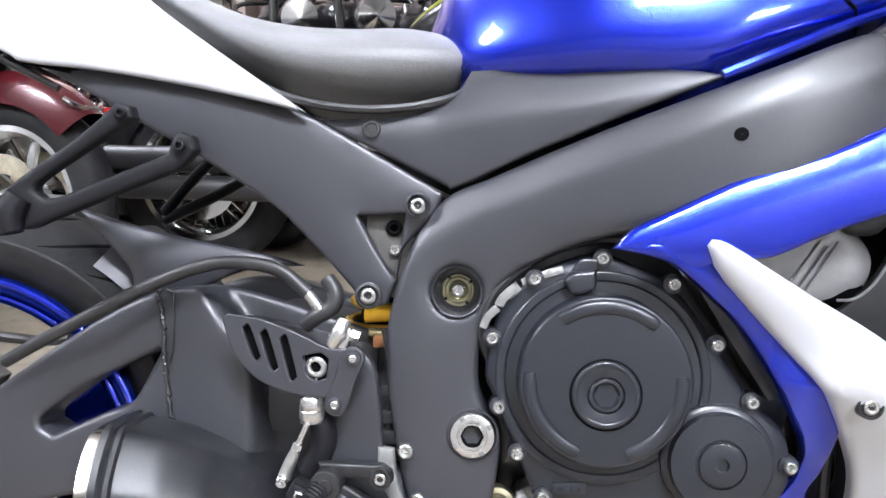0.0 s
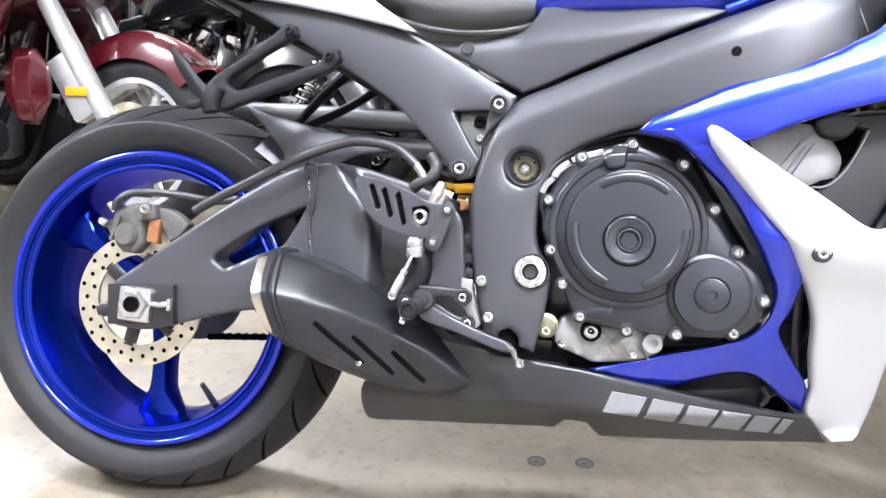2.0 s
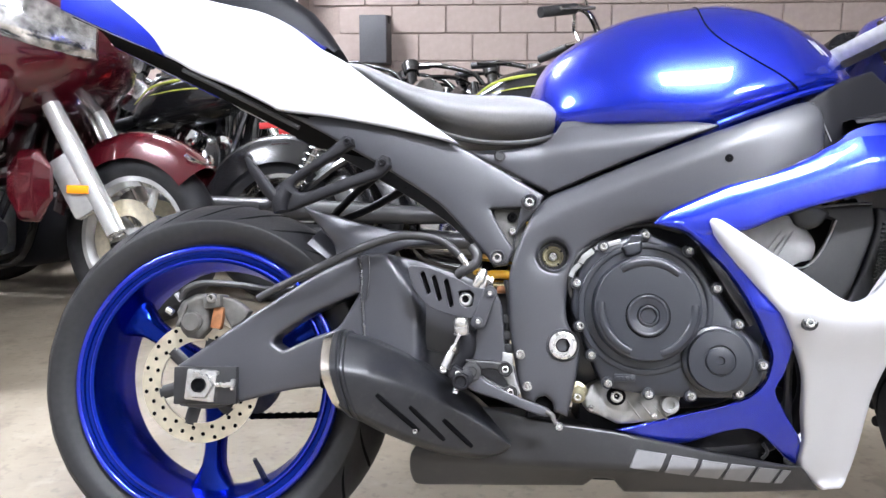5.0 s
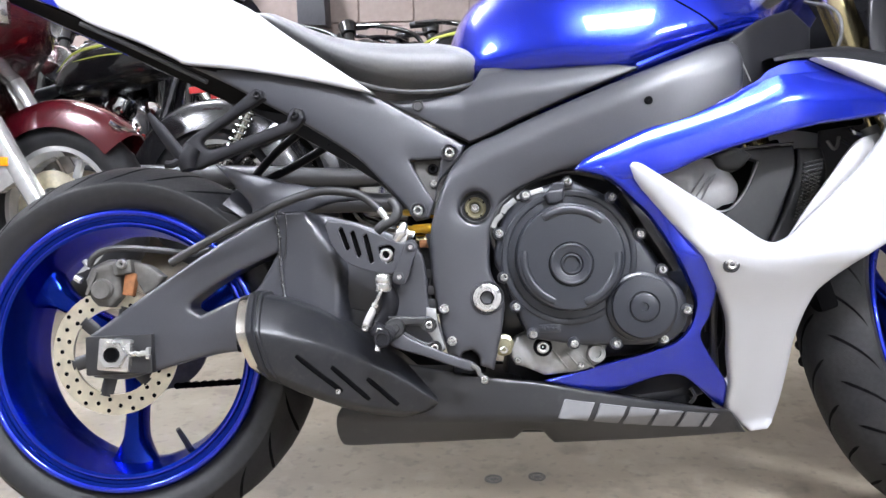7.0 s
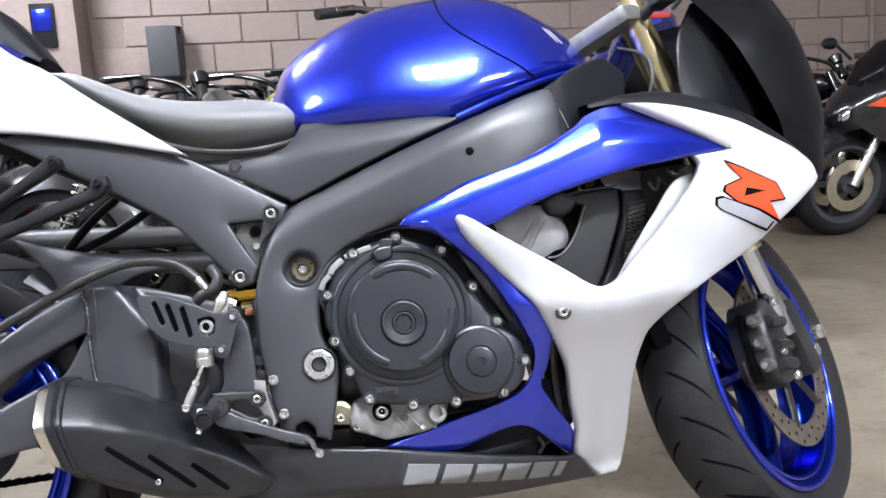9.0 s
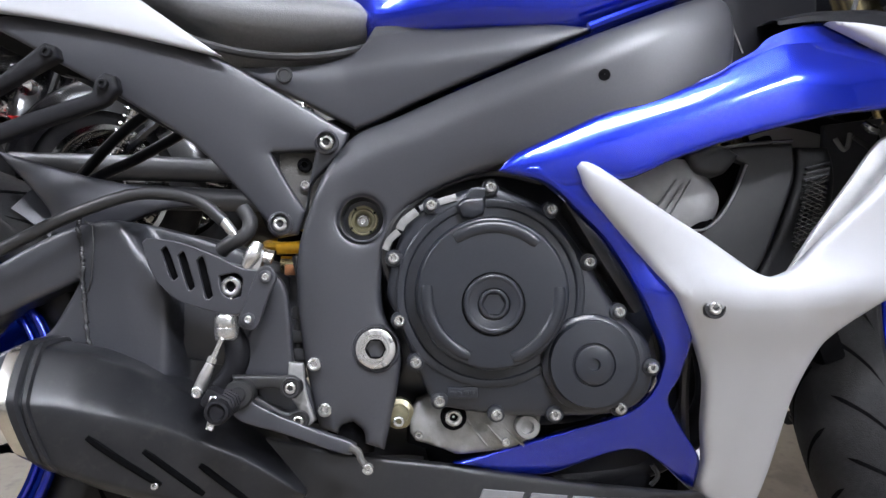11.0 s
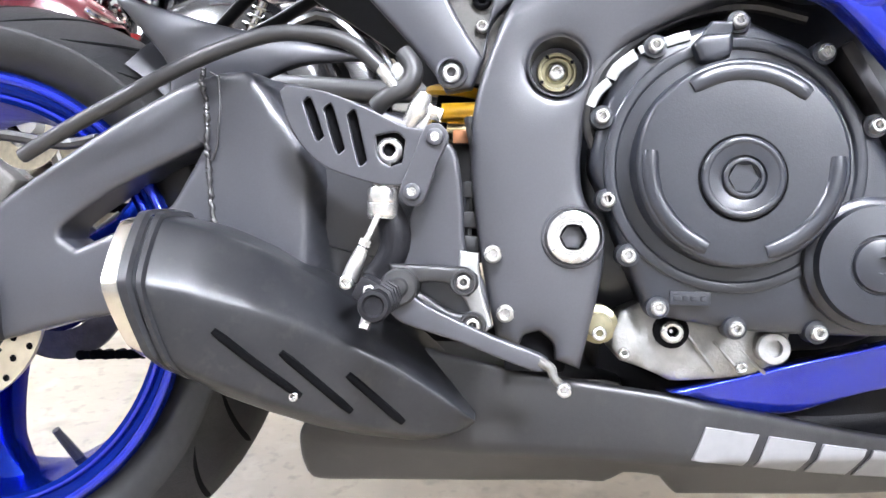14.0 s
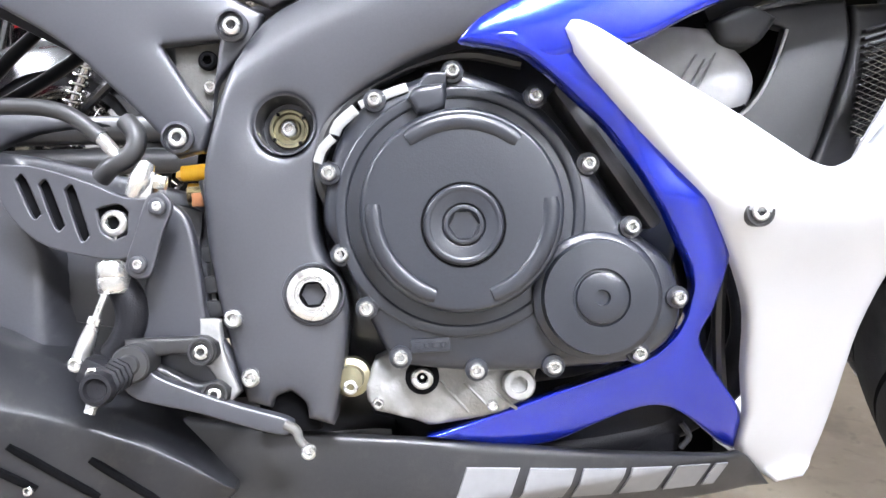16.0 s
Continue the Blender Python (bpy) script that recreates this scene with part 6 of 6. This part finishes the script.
# ---- the other motorcycles ----
def plain_wheel(parent, x, z, r, rim_r, width, name, rim_mat, spoke_count, tilt=0.0, wall=None):
    w = part(name, lathe_bm([(0.01, -0.07), (0.04, -0.07), (0.05, -0.03), (0.05, 0.03), (0.04, 0.07), (0.01, 0.07), (0.01, -0.07)], 20), rim_mat, parent)
    w.matrix_basis = pose(x, 0, z, 0, 0, tilt)
    h = width / 2
    lathe("tyre", [(rim_r, -h * 0.8), (rim_r + 0.03, -h), (r - 0.035, -h * 0.95), (r - 0.008, -h * 0.55), (r, 0), (r - 0.008, h * 0.55), (r - 0.035, h * 0.95), (rim_r + 0.03, h), (rim_r, h * 0.8)], RUBBER, w, seg=56, angle=60)
    lathe("rim", [(rim_r + 0.008, -h * 0.84), (rim_r - 0.012, -h * 0.82), (rim_r - 0.03, -h * 0.4), (rim_r - 0.03, h * 0.4), (rim_r - 0.012, h * 0.82), (rim_r + 0.008, h * 0.84)], rim_mat, w, seg=56)
    bm = bmesh.new()
    for i in range(spoke_count):
        a = 2 * math.pi * i / spoke_count
        if spoke_count > 12:
            b = a + (0.35 if i % 2 else -0.35)
            s = 0.05 if i % 4 < 2 else -0.05
            tube_bm([(0.045 * math.cos(b), s, 0.045 * math.sin(b)), ((rim_r - 0.028) * math.cos(a), 0, (rim_r - 0.028) * math.sin(a))], 0.0028, 5, bm)
        else:
            tube_bm([(0.04 * math.cos(a), 0, 0.04 * math.sin(a)), ((rim_r - 0.025) * math.cos(a), 0, (rim_r - 0.025) * math.sin(a))], 0.018, 8, bm, flat=0.7)
    part("spokes", bm, rim_mat, w)
    for s in (-1, 1):
        lathe("brake_disc", [(0.085, s * 0.078), (0.145, s * 0.078), (0.145, s * 0.083), (0.085, s * 0.083), (0.085, s * 0.078)], CHROME if rim_mat is CHROME else DISC, w, seg=40)
    return w


def mudguard(parent, x, z, r, a0, a1, width, mat, drop=0.07):
    rings = []
    for a in np.linspace(radians(a0), radians(a1), 22):
        rings.append([(x + (r - drop * abs(q) ** 4) * math.cos(a), width / 2 * q, z + (r - drop * abs(q) ** 4) * math.sin(a)) for q in np.linspace(-1, 1, 13)])
    return loft("mudguard", rings, mat, parent, cap=False, closed=False, angle=60)


def pod(name, parent, xs, tops, bots, ws, mat, p=0.7, n=20, steps=22):
    """A rounded body from its top, bottom and half width along x."""
    rings = []
    for x in np.linspace(xs[0], xs[-1], steps):
        t, b, w = lerp(x, xs, tops), lerp(x, xs, bots), lerp(x, xs, ws)
        rings.append([(x, w * math.copysign(abs(math.cos(a)) ** p, math.cos(a)), (t + b) / 2 + (t - b) / 2 * math.copysign(abs(math.sin(a)) ** p, math.sin(a))) for a in [2 * math.pi * q / n for q in range(n)]])
    return loft(name, rings, mat, parent, angle=50)


def finned_cylinder(parent, base, lean, h=0.24, r=0.07, mat=None):
    m = Matrix.Translation(base) @ pose(0, 0, 0, 0, lean, 0)
    bm = bmesh.new()
    prof = []
    for i in range(9):
        prof += [(r * 0.8, h * i / 9), (r, h * i / 9 + 0.001), (r, h * (i + 0.5) / 9), (r * 0.8, h * (i + 0.5) / 9 + 0.001)]
    lathe_bm(prof + [(r, h), (r * 1.05, h + 0.02), (r * 0.9, h + 0.07), (0.001, h + 0.08)], 18, bm=bm)
    ob = part("cylinder", bm, mat or CHROME, parent)
    ob.matrix_basis = m @ pose(0, 0, 0, 90, 0, 0)
    return ob


def cruiser(m, paint, label, touring=False, stripe=False, steer=0.0, wire=True, mirrors=True, bright=None):
    """A cruiser, front towards +x, rear axle over the origin."""
    c = empty("cruiser_motorcycle", m, label, "motorcycle", "parked motorcycles")
    bright = bright or CHROME
    wb = 1.66
    plain_wheel(c, 0, 0.325, 0.325, 0.215, 0.15, "rear_wheel", bright, 40 if wire else 8)
    fa = Vector((wb, 0, 0.325))
    plain_wheel(c, fa.x, fa.z, 0.325, 0.225 if touring else 0.23, 0.13, "front_wheel", ALLOY if touring else bright, 5 if touring else 40, steer)
    mudguard(c, 0, 0.325, 0.385, 8, 178, 0.20, paint, 0.07 if touring else 0.12)
    fg = mudguard(c, 0, 0, 0.395 if touring else 0.365, 42 if touring else 12, 165, 0.17, paint, 0.10)
    fg.matrix_basis = pose(fa.x, 0, fa.z, 0, 0, steer)
    if touring:
        tip = [(0.386 * math.cos(a) + 0.006, 0.075 * math.sin(q), 0.386 * math.sin(a)) for q, a in ((u * 1.4, radians(46 + 7 * abs(u) ** 2)) for u in np.linspace(-1, 1, 9))]
        part("fender_trim", tube_bm(tip, 0.010, 8), CHROME, fg, "chrome fender tip")
    # frame and engine
    tube("frame_tube", [(0.05, -0.12, 0.42), (0.35, -0.14, 0.62), (0.55, -0.13, 0.45), (0.60, -0.12, 0.22), (1.0, -0.12, 0.20), (1.15, -0.09, 0.45), (1.28, -0.03, 0.86)], 0.018, BLACK_PAINT, c, 8, 5)
    tube("frame_tube", [(0.05, 0.12, 0.42), (0.35, 0.14, 0.62), (0.55, 0.13, 0.45), (0.60, 0.12, 0.22), (1.0, 0.12, 0.20), (1.15, 0.09, 0.45), (1.28, 0.03, 0.86)], 0.018, BLACK_PAINT, c, 8, 5)
    tube("frame_tube", [(0.35, 0, 0.66), (0.80, 0, 0.74), (1.28, 0, 0.88)], 0.025, BLACK_PAINT, c, 8, 4)
    part("crankcase", block_bm((0.46, 0.26, 0.26), 0.05, pose(0.80, 0, 0.36)), ALU if bright is CHROME else DARKGREY, c)
    lathe("engine_cover", [(0.115, -0.13), (0.11, -0.155), (0.08, -0.165), (0.0005, -0.165)], bright, c, (0.70, 0, 0.36), 28)
    lathe("engine_cover", [(0.085, -0.13), (0.08, -0.15), (0.05, -0.16), (0.0005, -0.16)], bright, c, (0.93, 0, 0.35), 28)
    finned_cylinder(c, (0.74, 0, 0.44), -24, mat=bright)
    finned_cylinder(c, (0.88, 0, 0.44), 24, mat=bright)
    lathe("air_cleaner", [(0.085, -0.10), (0.085, -0.15), (0.07, -0.165), (0.0005, -0.168)], bright, c, (0.81, 0, 0.60), 26)
    for dz, dx in ((0.0, 0.0), (0.095, 0.06)):
        tube("exhaust_pipe", [(0.95 - dx, -0.12, 0.55), (1.02 - dx, -0.17, 0.42), (0.90 - dx, -0.19, 0.30 + dz), (0.6, -0.20, 0.29 + dz), (0.2, -0.205, 0.30 + dz), (-0.25, -0.21, 0.31 + dz)], [0.024, 0.024, 0.026, 0.035, 0.042, 0.042], PLASTIC if stripe else bright, c, 12, 5)
    # tank, seat, bars
    tk = pod("tank", c, (0.72, 0.78, 0.90, 1.05, 1.18, 1.27), (0.80, 0.87, 0.945, 0.985, 0.97, 0.90), (0.74, 0.72, 0.73, 0.76, 0.80, 0.85), (0.05, 0.10, 0.145, 0.16, 0.13, 0.06), paint)
    if stripe:
        for dz in (0.0,):
            tube("tank_stripe", [(0.76, -0.092, 0.825), (0.86, -0.132, 0.895), (0.98, -0.137, 0.925), (1.08, -0.142, 0.925), (1.17, -0.125, 0.925), (1.22, -0.10, 0.91)], [0.001, 0.005, 0.007, 0.006, 0.004, 0.001], STRIPE, tk, 8, 6, flat=0.8)
            tube("tank_stripe", [(0.86, -0.143, 0.860), (0.98, -0.158, 0.880), (1.10, -0.155, 0.890), (1.18, -0.128, 0.895)], [0.001, 0.003, 0.003, 0.001], STRIPE, tk, 8, 6, flat=0.8)
    lathe("filler_cap", [(0.032, -0.02), (0.032, 0.01), (0.02, 0.014), (0.0005, 0.014)], bright, tk, (0, 0, 0), 18).matrix_basis = pose(1.02, 0, 0.982, 90)
    pod("seat", c, (0.05, 0.12, 0.30, 0.45, 0.60, 0.74), (0.80, 0.84, 0.80, 0.74, 0.74, 0.79), (0.74, 0.72, 0.69, 0.67, 0.68, 0.74), (0.08, 0.12, 0.14, 0.16, 0.14, 0.06), PAD)
    rk = Vector((-0.50, 0, 0.866))
    for s in (-1, 1):
        f0 = fa + Vector((-0.03, s * 0.10, 0))
        tube("fork", [f0, f0 + rk * 0.30], 0.034, bright, c, 14, 1)
        tube("fork", [f0 + rk * 0.30, f0 + rk * 0.74], 0.024, bright, c, 14, 1)
        h0 = fa + rk * 0.74 + Vector((0, s * 0.06, 0))
        up = 1.0 if mirrors else 0.45
        tube("handlebar", [h0, h0 + Vector((-0.03, s * 0.06, 0.12 * up)), h0 + Vector((-0.10, s * 0.24, 0.17 * up)), h0 + Vector((-0.24, s * 0.36, 0.13 * up))], 0.013, bright, c, 10, 5)
        tube("hand_grip", [h0 + Vector((-0.13, s * 0.275, 0.162 * up)), h0 + Vector((-0.25, s * 0.365, 0.128 * up))], 0.019, HOSE, c, 12, 1)
        tube("lever", [h0 + Vector((-0.06, s * 0.23, 0.175 * up)), h0 + Vector((-0.18, s * 0.37, 0.14 * up))], 0.007, bright, c, 8, 1)
        mi = h0 + Vector((-0.10, s * 0.30, 0.27))
        if mirrors:
            tube("mirror_stem", [h0 + Vector((-0.08, s * 0.22, 0.17)), h0 + Vector((-0.10, s * 0.27, 0.23)), mi], 0.005, bright, c, 8, 4)
            lathe("mirror", [(0.0005, -0.010), (0.038, -0.007), (0.044, 0.003), (0.038, 0.008), (0.0005, 0.010)], bright, c, (0, 0, 0), 22).matrix_basis = Matrix.Translation(mi) @ pose(0, 0, 0, 0, 0, 80)
        tube("rear_shock", [(0.02, s * 0.15, 0.36), (0.18, s * 0.15, 0.66)], 0.016, bright, c, 10, 1)
        coil = []
        for q in np.linspace(0, 1, 80):
            a = q * 2 * math.pi * 9
            ctr = Vector((0.05 + 0.12 * q, s * 0.15, 0.42 + 0.225 * q))
            coil.append(ctr + Vector((0.88 * math.cos(a), math.sin(a), -0.47 * math.cos(a))) * 0.028)
        part("shock_spring", tube_bm(coil, 0.0055, 6), bright, c)
        lathe("turn_signal", [(0.0005, -0.03), (0.025, -0.02), (0.03, 0.0), (0.025, 0.025), (0.0005, 0.03)], bright, c, (-0.20, s * 0.17, 0.66), 14)
        part("side_reflector", block_bm((0.09, 0.012, 0.026), 0.003, pose(-0.03, s * 0.118, 0.735, 0, -4)), TAILRED, c, "red side reflector")
    tube("instrument_stem", [fa + rk * 0.70, fa + rk * 0.80], 0.03, bright, c, 10, 1)
    lathe("gauge", [(0.0005, 0.03), (0.045, 0.03), (0.05, 0.02), (0.04, -0.03), (0.0005, -0.04)], bright, c, (0, 0, 0), 20).matrix_basis = Matrix.Translation(fa + rk * 0.84) @ pose(0, 0, 0, 60, 0, 90)
    part("tail_lamp", block_bm((0.05, 0.12, 0.05), 0.012, pose(-0.34, 0, 0.55)), TAILRED, c)
    if not touring:
        lathe("headlamp", [(0.0005, 0.09), (0.05, 0.08), (0.085, 0.0), (0.092, -0.06), (0.085, -0.075), (0.0005, -0.085)], CHROME, c, (0, 0, 0), 24).matrix_basis = Matrix.Translation(fa + rk * 0.66 + Vector((0.14, 0, 0))) @ pose(0, 0, 0, 0, 0, 90)
    else:
        # batwing-like fairing, twin lamp cluster, fork covers, bags
        pod("fairing", c, (1.02, 1.10, 1.22, 1.38, 1.50, 1.58), (1.16, 1.30, 1.34, 1.26, 1.14, 1.05), (0.90, 0.76, 0.73, 0.79, 0.88, 0.98), (0.30, 0.42, 0.42, 0.34, 0.22, 0.05), paint, 0.75, 26, 26)
        for s in (-1, 1):
            rings = []
            for q in np.linspace(0, 1, 14):
                x = 1.20 + 0.36 * q
                y = s * (0.425 - 0.30 * q ** 1.8)
                hh = 0.055 + 0.035 * math.sin(math.pi * (0.15 + 0.8 * q))
                zc = 1.16 - 0.14 * q
                rings.append([(x + 0.01 * math.cos(a), y + s * 0.025 * math.cos(a), zc + hh * math.sin(a)) for a in [2 * math.pi * k / 12 for k in range(12)]])
            loft("headlamp", rings, LENS, c, "clear wrap-round headlamp")
            lathe("fog_lamp", [(0.0005, 0.07), (0.060, 0.055), (0.075, -0.02), (0.070, -0.035), (0.060, -0.038), (0.0005, -0.030)], LENS, c, (0, 0, 0), 22).matrix_basis = pose(1.15, s * 0.30, 0.52, 0, 0, 60)
            # dark body added to fill the dark gap below the fairing
            pod("gap_fill", c, (0.62, 0.72, 0.95, 1.15, 1.26), (0.44, 0.50, 0.50, 0.46, 0.38), (0.24, 0.18, 0.17, 0.20, 0.28), (0.03, 0.07, 0.09, 0.08, 0.03), PAD).location = (0, s * 0.24, 0)
            pod("leg_shield", c, (1.26, 1.31, 1.38, 1.43), (0.58, 0.64, 0.64, 0.58), (0.46, 0.38, 0.38, 0.46), (0.015, 0.03, 0.03, 0.01), paint).location = (0, s * 0.20, 0)
            f0 = fa + Vector((-0.02, s * 0.13, 0.02))
            part("fork_cover", block_bm((0.11, 0.05, 0.24), 0.02, pose(fa.x - 0.18, s * 0.135, 0.515, 0, -30)), ALLOY, c, "chrome fork cover")
            part("fork_reflector", block_bm((0.085, 0.012, 0.030), 0.003, pose(fa.x - 0.15, s * 0.166, 0.500)), AMBER, c, "amber fork reflector")
            tube("fork_sleeve", [f0, f0 + rk * 0.30, f0 + rk * 0.58], [0.036, 0.038, 0.034], ALLOY, c, 14, 2)
            pod("side_bag", c, (-0.42, -0.36, -0.1, 0.2, 0.26), (0.62, 0.68, 0.72, 0.70, 0.62), (0.40, 0.34, 0.32, 0.36, 0.46), (0.10, 0.12, 0.13, 0.12, 0.08), paint).location = (0, s * 0.30, 0)
            pod("side_cowl", c, (0.70, 0.78, 0.95, 1.15, 1.30, 1.36), (0.78, 0.94, 1.06, 1.10, 1.05, 0.95), (0.55, 0.50, 0.52, 0.58, 0.68, 0.82), (0.04, 0.09, 0.11, 0.10, 0.07, 0.03), paint).location = (0, s * 0.27, 0)
        gl = pod("windscreen", c, (1.05, 1.15, 1.25, 1.33), (1.62, 1.60, 1.50, 1.36), (1.30, 1.30, 1.30, 1.30), (0.26, 0.27, 0.27, 0.25), SMOKE)
        tube("engine_guard", [(1.05, -0.10, 0.30), (1.12, -0.34, 0.34), (1.14, -0.36, 0.48), (1.16, -0.12, 0.62)], 0.018, bright, c, 10, 6)
    return c


def sport(m, paint, second, label, wheel_mat, flash=None):
    """A sport motorcycle, front towards +x, rear axle over the origin."""
    c = empty("sport_motorcycle", m, label, "motorcycle", "parked motorcycles")
    fa = Vector((1.40, 0, 0.30))
    plain_wheel(c, 0, 0.315, 0.315, 0.215, 0.18, "rear_wheel", wheel_mat, 5)
    plain_wheel(c, fa.x, fa.z, 0.30, 0.215, 0.12, "front_wheel", wheel_mat, 5)
    mudguard(c, fa.x, fa.z, 0.325, 30, 140, 0.14, BLACK_PAINT)
    rk = Vector((-0.40, 0, 0.917))
    for s in (-1, 1):
        f0 = fa + Vector((-0.01, s * 0.10, 0))
        tube("fork", [f0, f0 + rk * 0.30], 0.026, STEEL, c, 12, 1)
        tube("fork", [f0 + rk * 0.28, f0 + rk * 0.60], 0.030, GOLD, c, 12, 1)
        tube("handlebar", [(1.16, s * 0.12, 0.86), (1.10, s * 0.30, 0.88), (1.06, s * 0.36, 0.87)], 0.014, HOSE, c, 10, 2)
        tube("mirror_stem", [(1.30, s * 0.14, 0.98), (1.30, s * 0.28, 1.06)], 0.009, PAD, c, 8, 1)
        pod("mirror", c, (1.26, 1.30, 1.34), (1.08, 1.10, 1.08), (1.05, 1.03, 1.05), (0.02, 0.06, 0.02), PAD).location = (0, s * 0.33, 0)
        shell("side_fairing", [(0.70, 0.58), (0.85, 0.66), (1.05, 0.78), (1.25, 0.82), (1.42, 0.74), (1.46, 0.66), (1.25, 0.52), (1.05, 0.40), (1.0, 0.24), (0.70, 0.20), (0.55, 0.26), (0.75, 0.36), (0.82, 0.48)],
              lambda x, z: s * (0.23 - 0.5 * max(0, x - 1.1) ** 1.4), paint, c, 0.01, 0.004, step=0.04)
        shell("side_flash", [(0.95, 0.74), (1.10, 0.81), (1.25, 0.82), (1.40, 0.745), (1.22, 0.72), (1.05, 0.66)], lambda x, z: s * (0.238 - 0.5 * max(0, x - 1.1) ** 1.4), flash or second, c, 0.008, 0.003, step=0.04)
        shell("lower_fairing", [(0.72, 0.34), (0.80, 0.44), (0.88, 0.56), (0.98, 0.50), (1.0, 0.36), (0.96, 0.24), (0.74, 0.22)], lambda x, z: s * 0.242, BLACK_PAINT, c, 0.008, 0.003, step=0.04)
    pod("nose", c, (1.18, 1.26, 1.36, 1.46, 1.52), (0.92, 0.92, 0.86, 0.78, 0.70), (0.72, 0.66, 0.60, 0.58, 0.64), (0.20, 0.20, 0.17, 0.12, 0.03), second)
    pod("windscreen", c, (1.10, 1.18, 1.28, 1.38), (1.10, 1.08, 0.99, 0.88), (0.90, 0.88, 0.86, 0.84), (0.10, 0.14, 0.14, 0.05), SMOKE)
    for s in (-1, 1):
        pod("headlamp", c, (1.36, 1.42, 1.50), (0.76, 0.77, 0.70), (0.70, 0.66, 0.66), (0.02, 0.05, 0.02), LENS).location = (0, s * 0.075, 0)
    pod("tank", c, (0.55, 0.62, 0.75, 0.90, 1.02, 1.10), (0.80, 0.90, 0.97, 0.98, 0.94, 0.86), (0.74, 0.72, 0.72, 0.76, 0.80, 0.83), (0.06, 0.14, 0.19, 0.20, 0.16, 0.07), flash or paint)
    pod("seat", c, (0.20, 0.28, 0.42, 0.56, 0.62), (0.86, 0.85, 0.81, 0.81, 0.78), (0.80, 0.76, 0.72, 0.73, 0.75), (0.09, 0.13, 0.15, 0.13, 0.05), PAD)
    pod("tail", c, (-0.32, -0.20, 0.0, 0.20, 0.32), (1.0, 1.0, 0.96, 0.90, 0.84), (0.94, 0.90, 0.83, 0.76, 0.74), (0.03, 0.08, 0.11, 0.13, 0.13), paint)
    part("tail_lamp", block_bm((0.02, 0.10, 0.02), 0.005, pose(-0.315, 0, 0.965)), TAILRED, c)
    part("engine_block", block_bm((0.42, 0.34, 0.34), 0.05, pose(0.76, 0, 0.44)), DARKGREY, c)
    part("swingarm", block_bm((0.52, 0.22, 0.08), 0.02, pose(0.26, 0, 0.36, 0, 6)), DARKGREY, c)
    tube("muffler", [(0.55, -0.14, 0.22), (0.30, -0.17, 0.32), (0.02, -0.18, 0.42)], [0.03, 0.05, 0.055], DARKGREY, c, 14, 3)
    return c


# row behind: the maroon touring machine and the black cruiser
def standing(x, y, heading, back=1.66, lean=-6):
    """The pose that puts the front axle over (x, y)."""
    h = radians(heading)
    return pose(x - back * math.cos(h), y - back * math.sin(h), 0, 0, 0, heading) @ pose(0, 0, 0, lean)


cruiser(standing(-0.88, 1.52, -6), MAROON, "maroon touring motorcycle with chrome fork covers", touring=True, steer=-6)
black = cruiser(standing(1.22, 1.85, -2), BLACK_PAINT, "black cruiser with yellow-green stripes on its tank", stripe=True)
copy_thing(black, standing(-0.30, 2.17, -2))
cruiser(standing(-1.28, 0.70, 3), BLACK_PAINT, "black cruiser parked beside the maroon touring motorcycle")
plainer = cruiser(standing(-0.35, 2.75, -70), BLACK_PAINT, "black and chrome cruiser in the back row", wire=False, mirrors=False, bright=SMOKED)
for x, y, hd in ((0.05, 2.6, -62), (0.45, 2.75, -66), (0.85, 2.65, -62), (1.25, 2.7, -66), (1.7, 2.8, -60), (-0.75, 2.6, -72), (-1.15, 2.75, -68), (-1.55, 2.65, -70), (-2.0, 2.75, -70), (2.5, 3.1, -64), (2.95, 3.55, -64), (3.55, 3.75, -60), (4.2, 3.6, -66), (4.75, 3.5, -62), (-2.45, 2.6, -72),
                 (-2.2, 3.45, -68), (-1.75, 3.4, -72), (-1.35, 3.5, -66), (-0.95, 3.4, -70), (-0.55, 3.5, -66), (-0.15, 3.4, -70), (0.25, 3.5, -64), (0.65, 3.4, -70), (1.05, 3.5, -66), (1.45, 3.4, -62), (1.95, 3.5, -66)):
    copy_thing(plainer, standing(x, y, hd))
sport(standing(3.42, 2.95, 183, 1.40), BLACK_PAINT, BLACK_PAINT, "black sport motorcycle with orange tank and flashes", DARKGREY, ORANGE)
sport(pose(1.72, 1.55, 0, 0, 0, 72) @ Matrix.Diagonal((1.08, 1.08, 1.08, 1)), BLUE, BLACK_PAINT, "dark blue sport motorcycle with a raised tail", DARKGREY)


# marks on the floor
def floor_marks():
    """Two dull anchor rings set flush in the concrete."""
    for x, y in ((0.681, 0.180), (0.598, 0.172)):
        f = part("floor_anchor", lathe_bm([(0.017, 0.0), (0.0165, 0.0012), (0.0125, 0.0012), (0.012, 0.0005), (0.006, 0.0005), (0.005, 0.001), (0.0005, 0.001)], 24), DUSTY)
        f.matrix_basis = pose(x, y, 0.0025, 90)
        tagged(f, "small dull metal anchor ring in the concrete", "anchor", "floor anchors")


floor_marks()
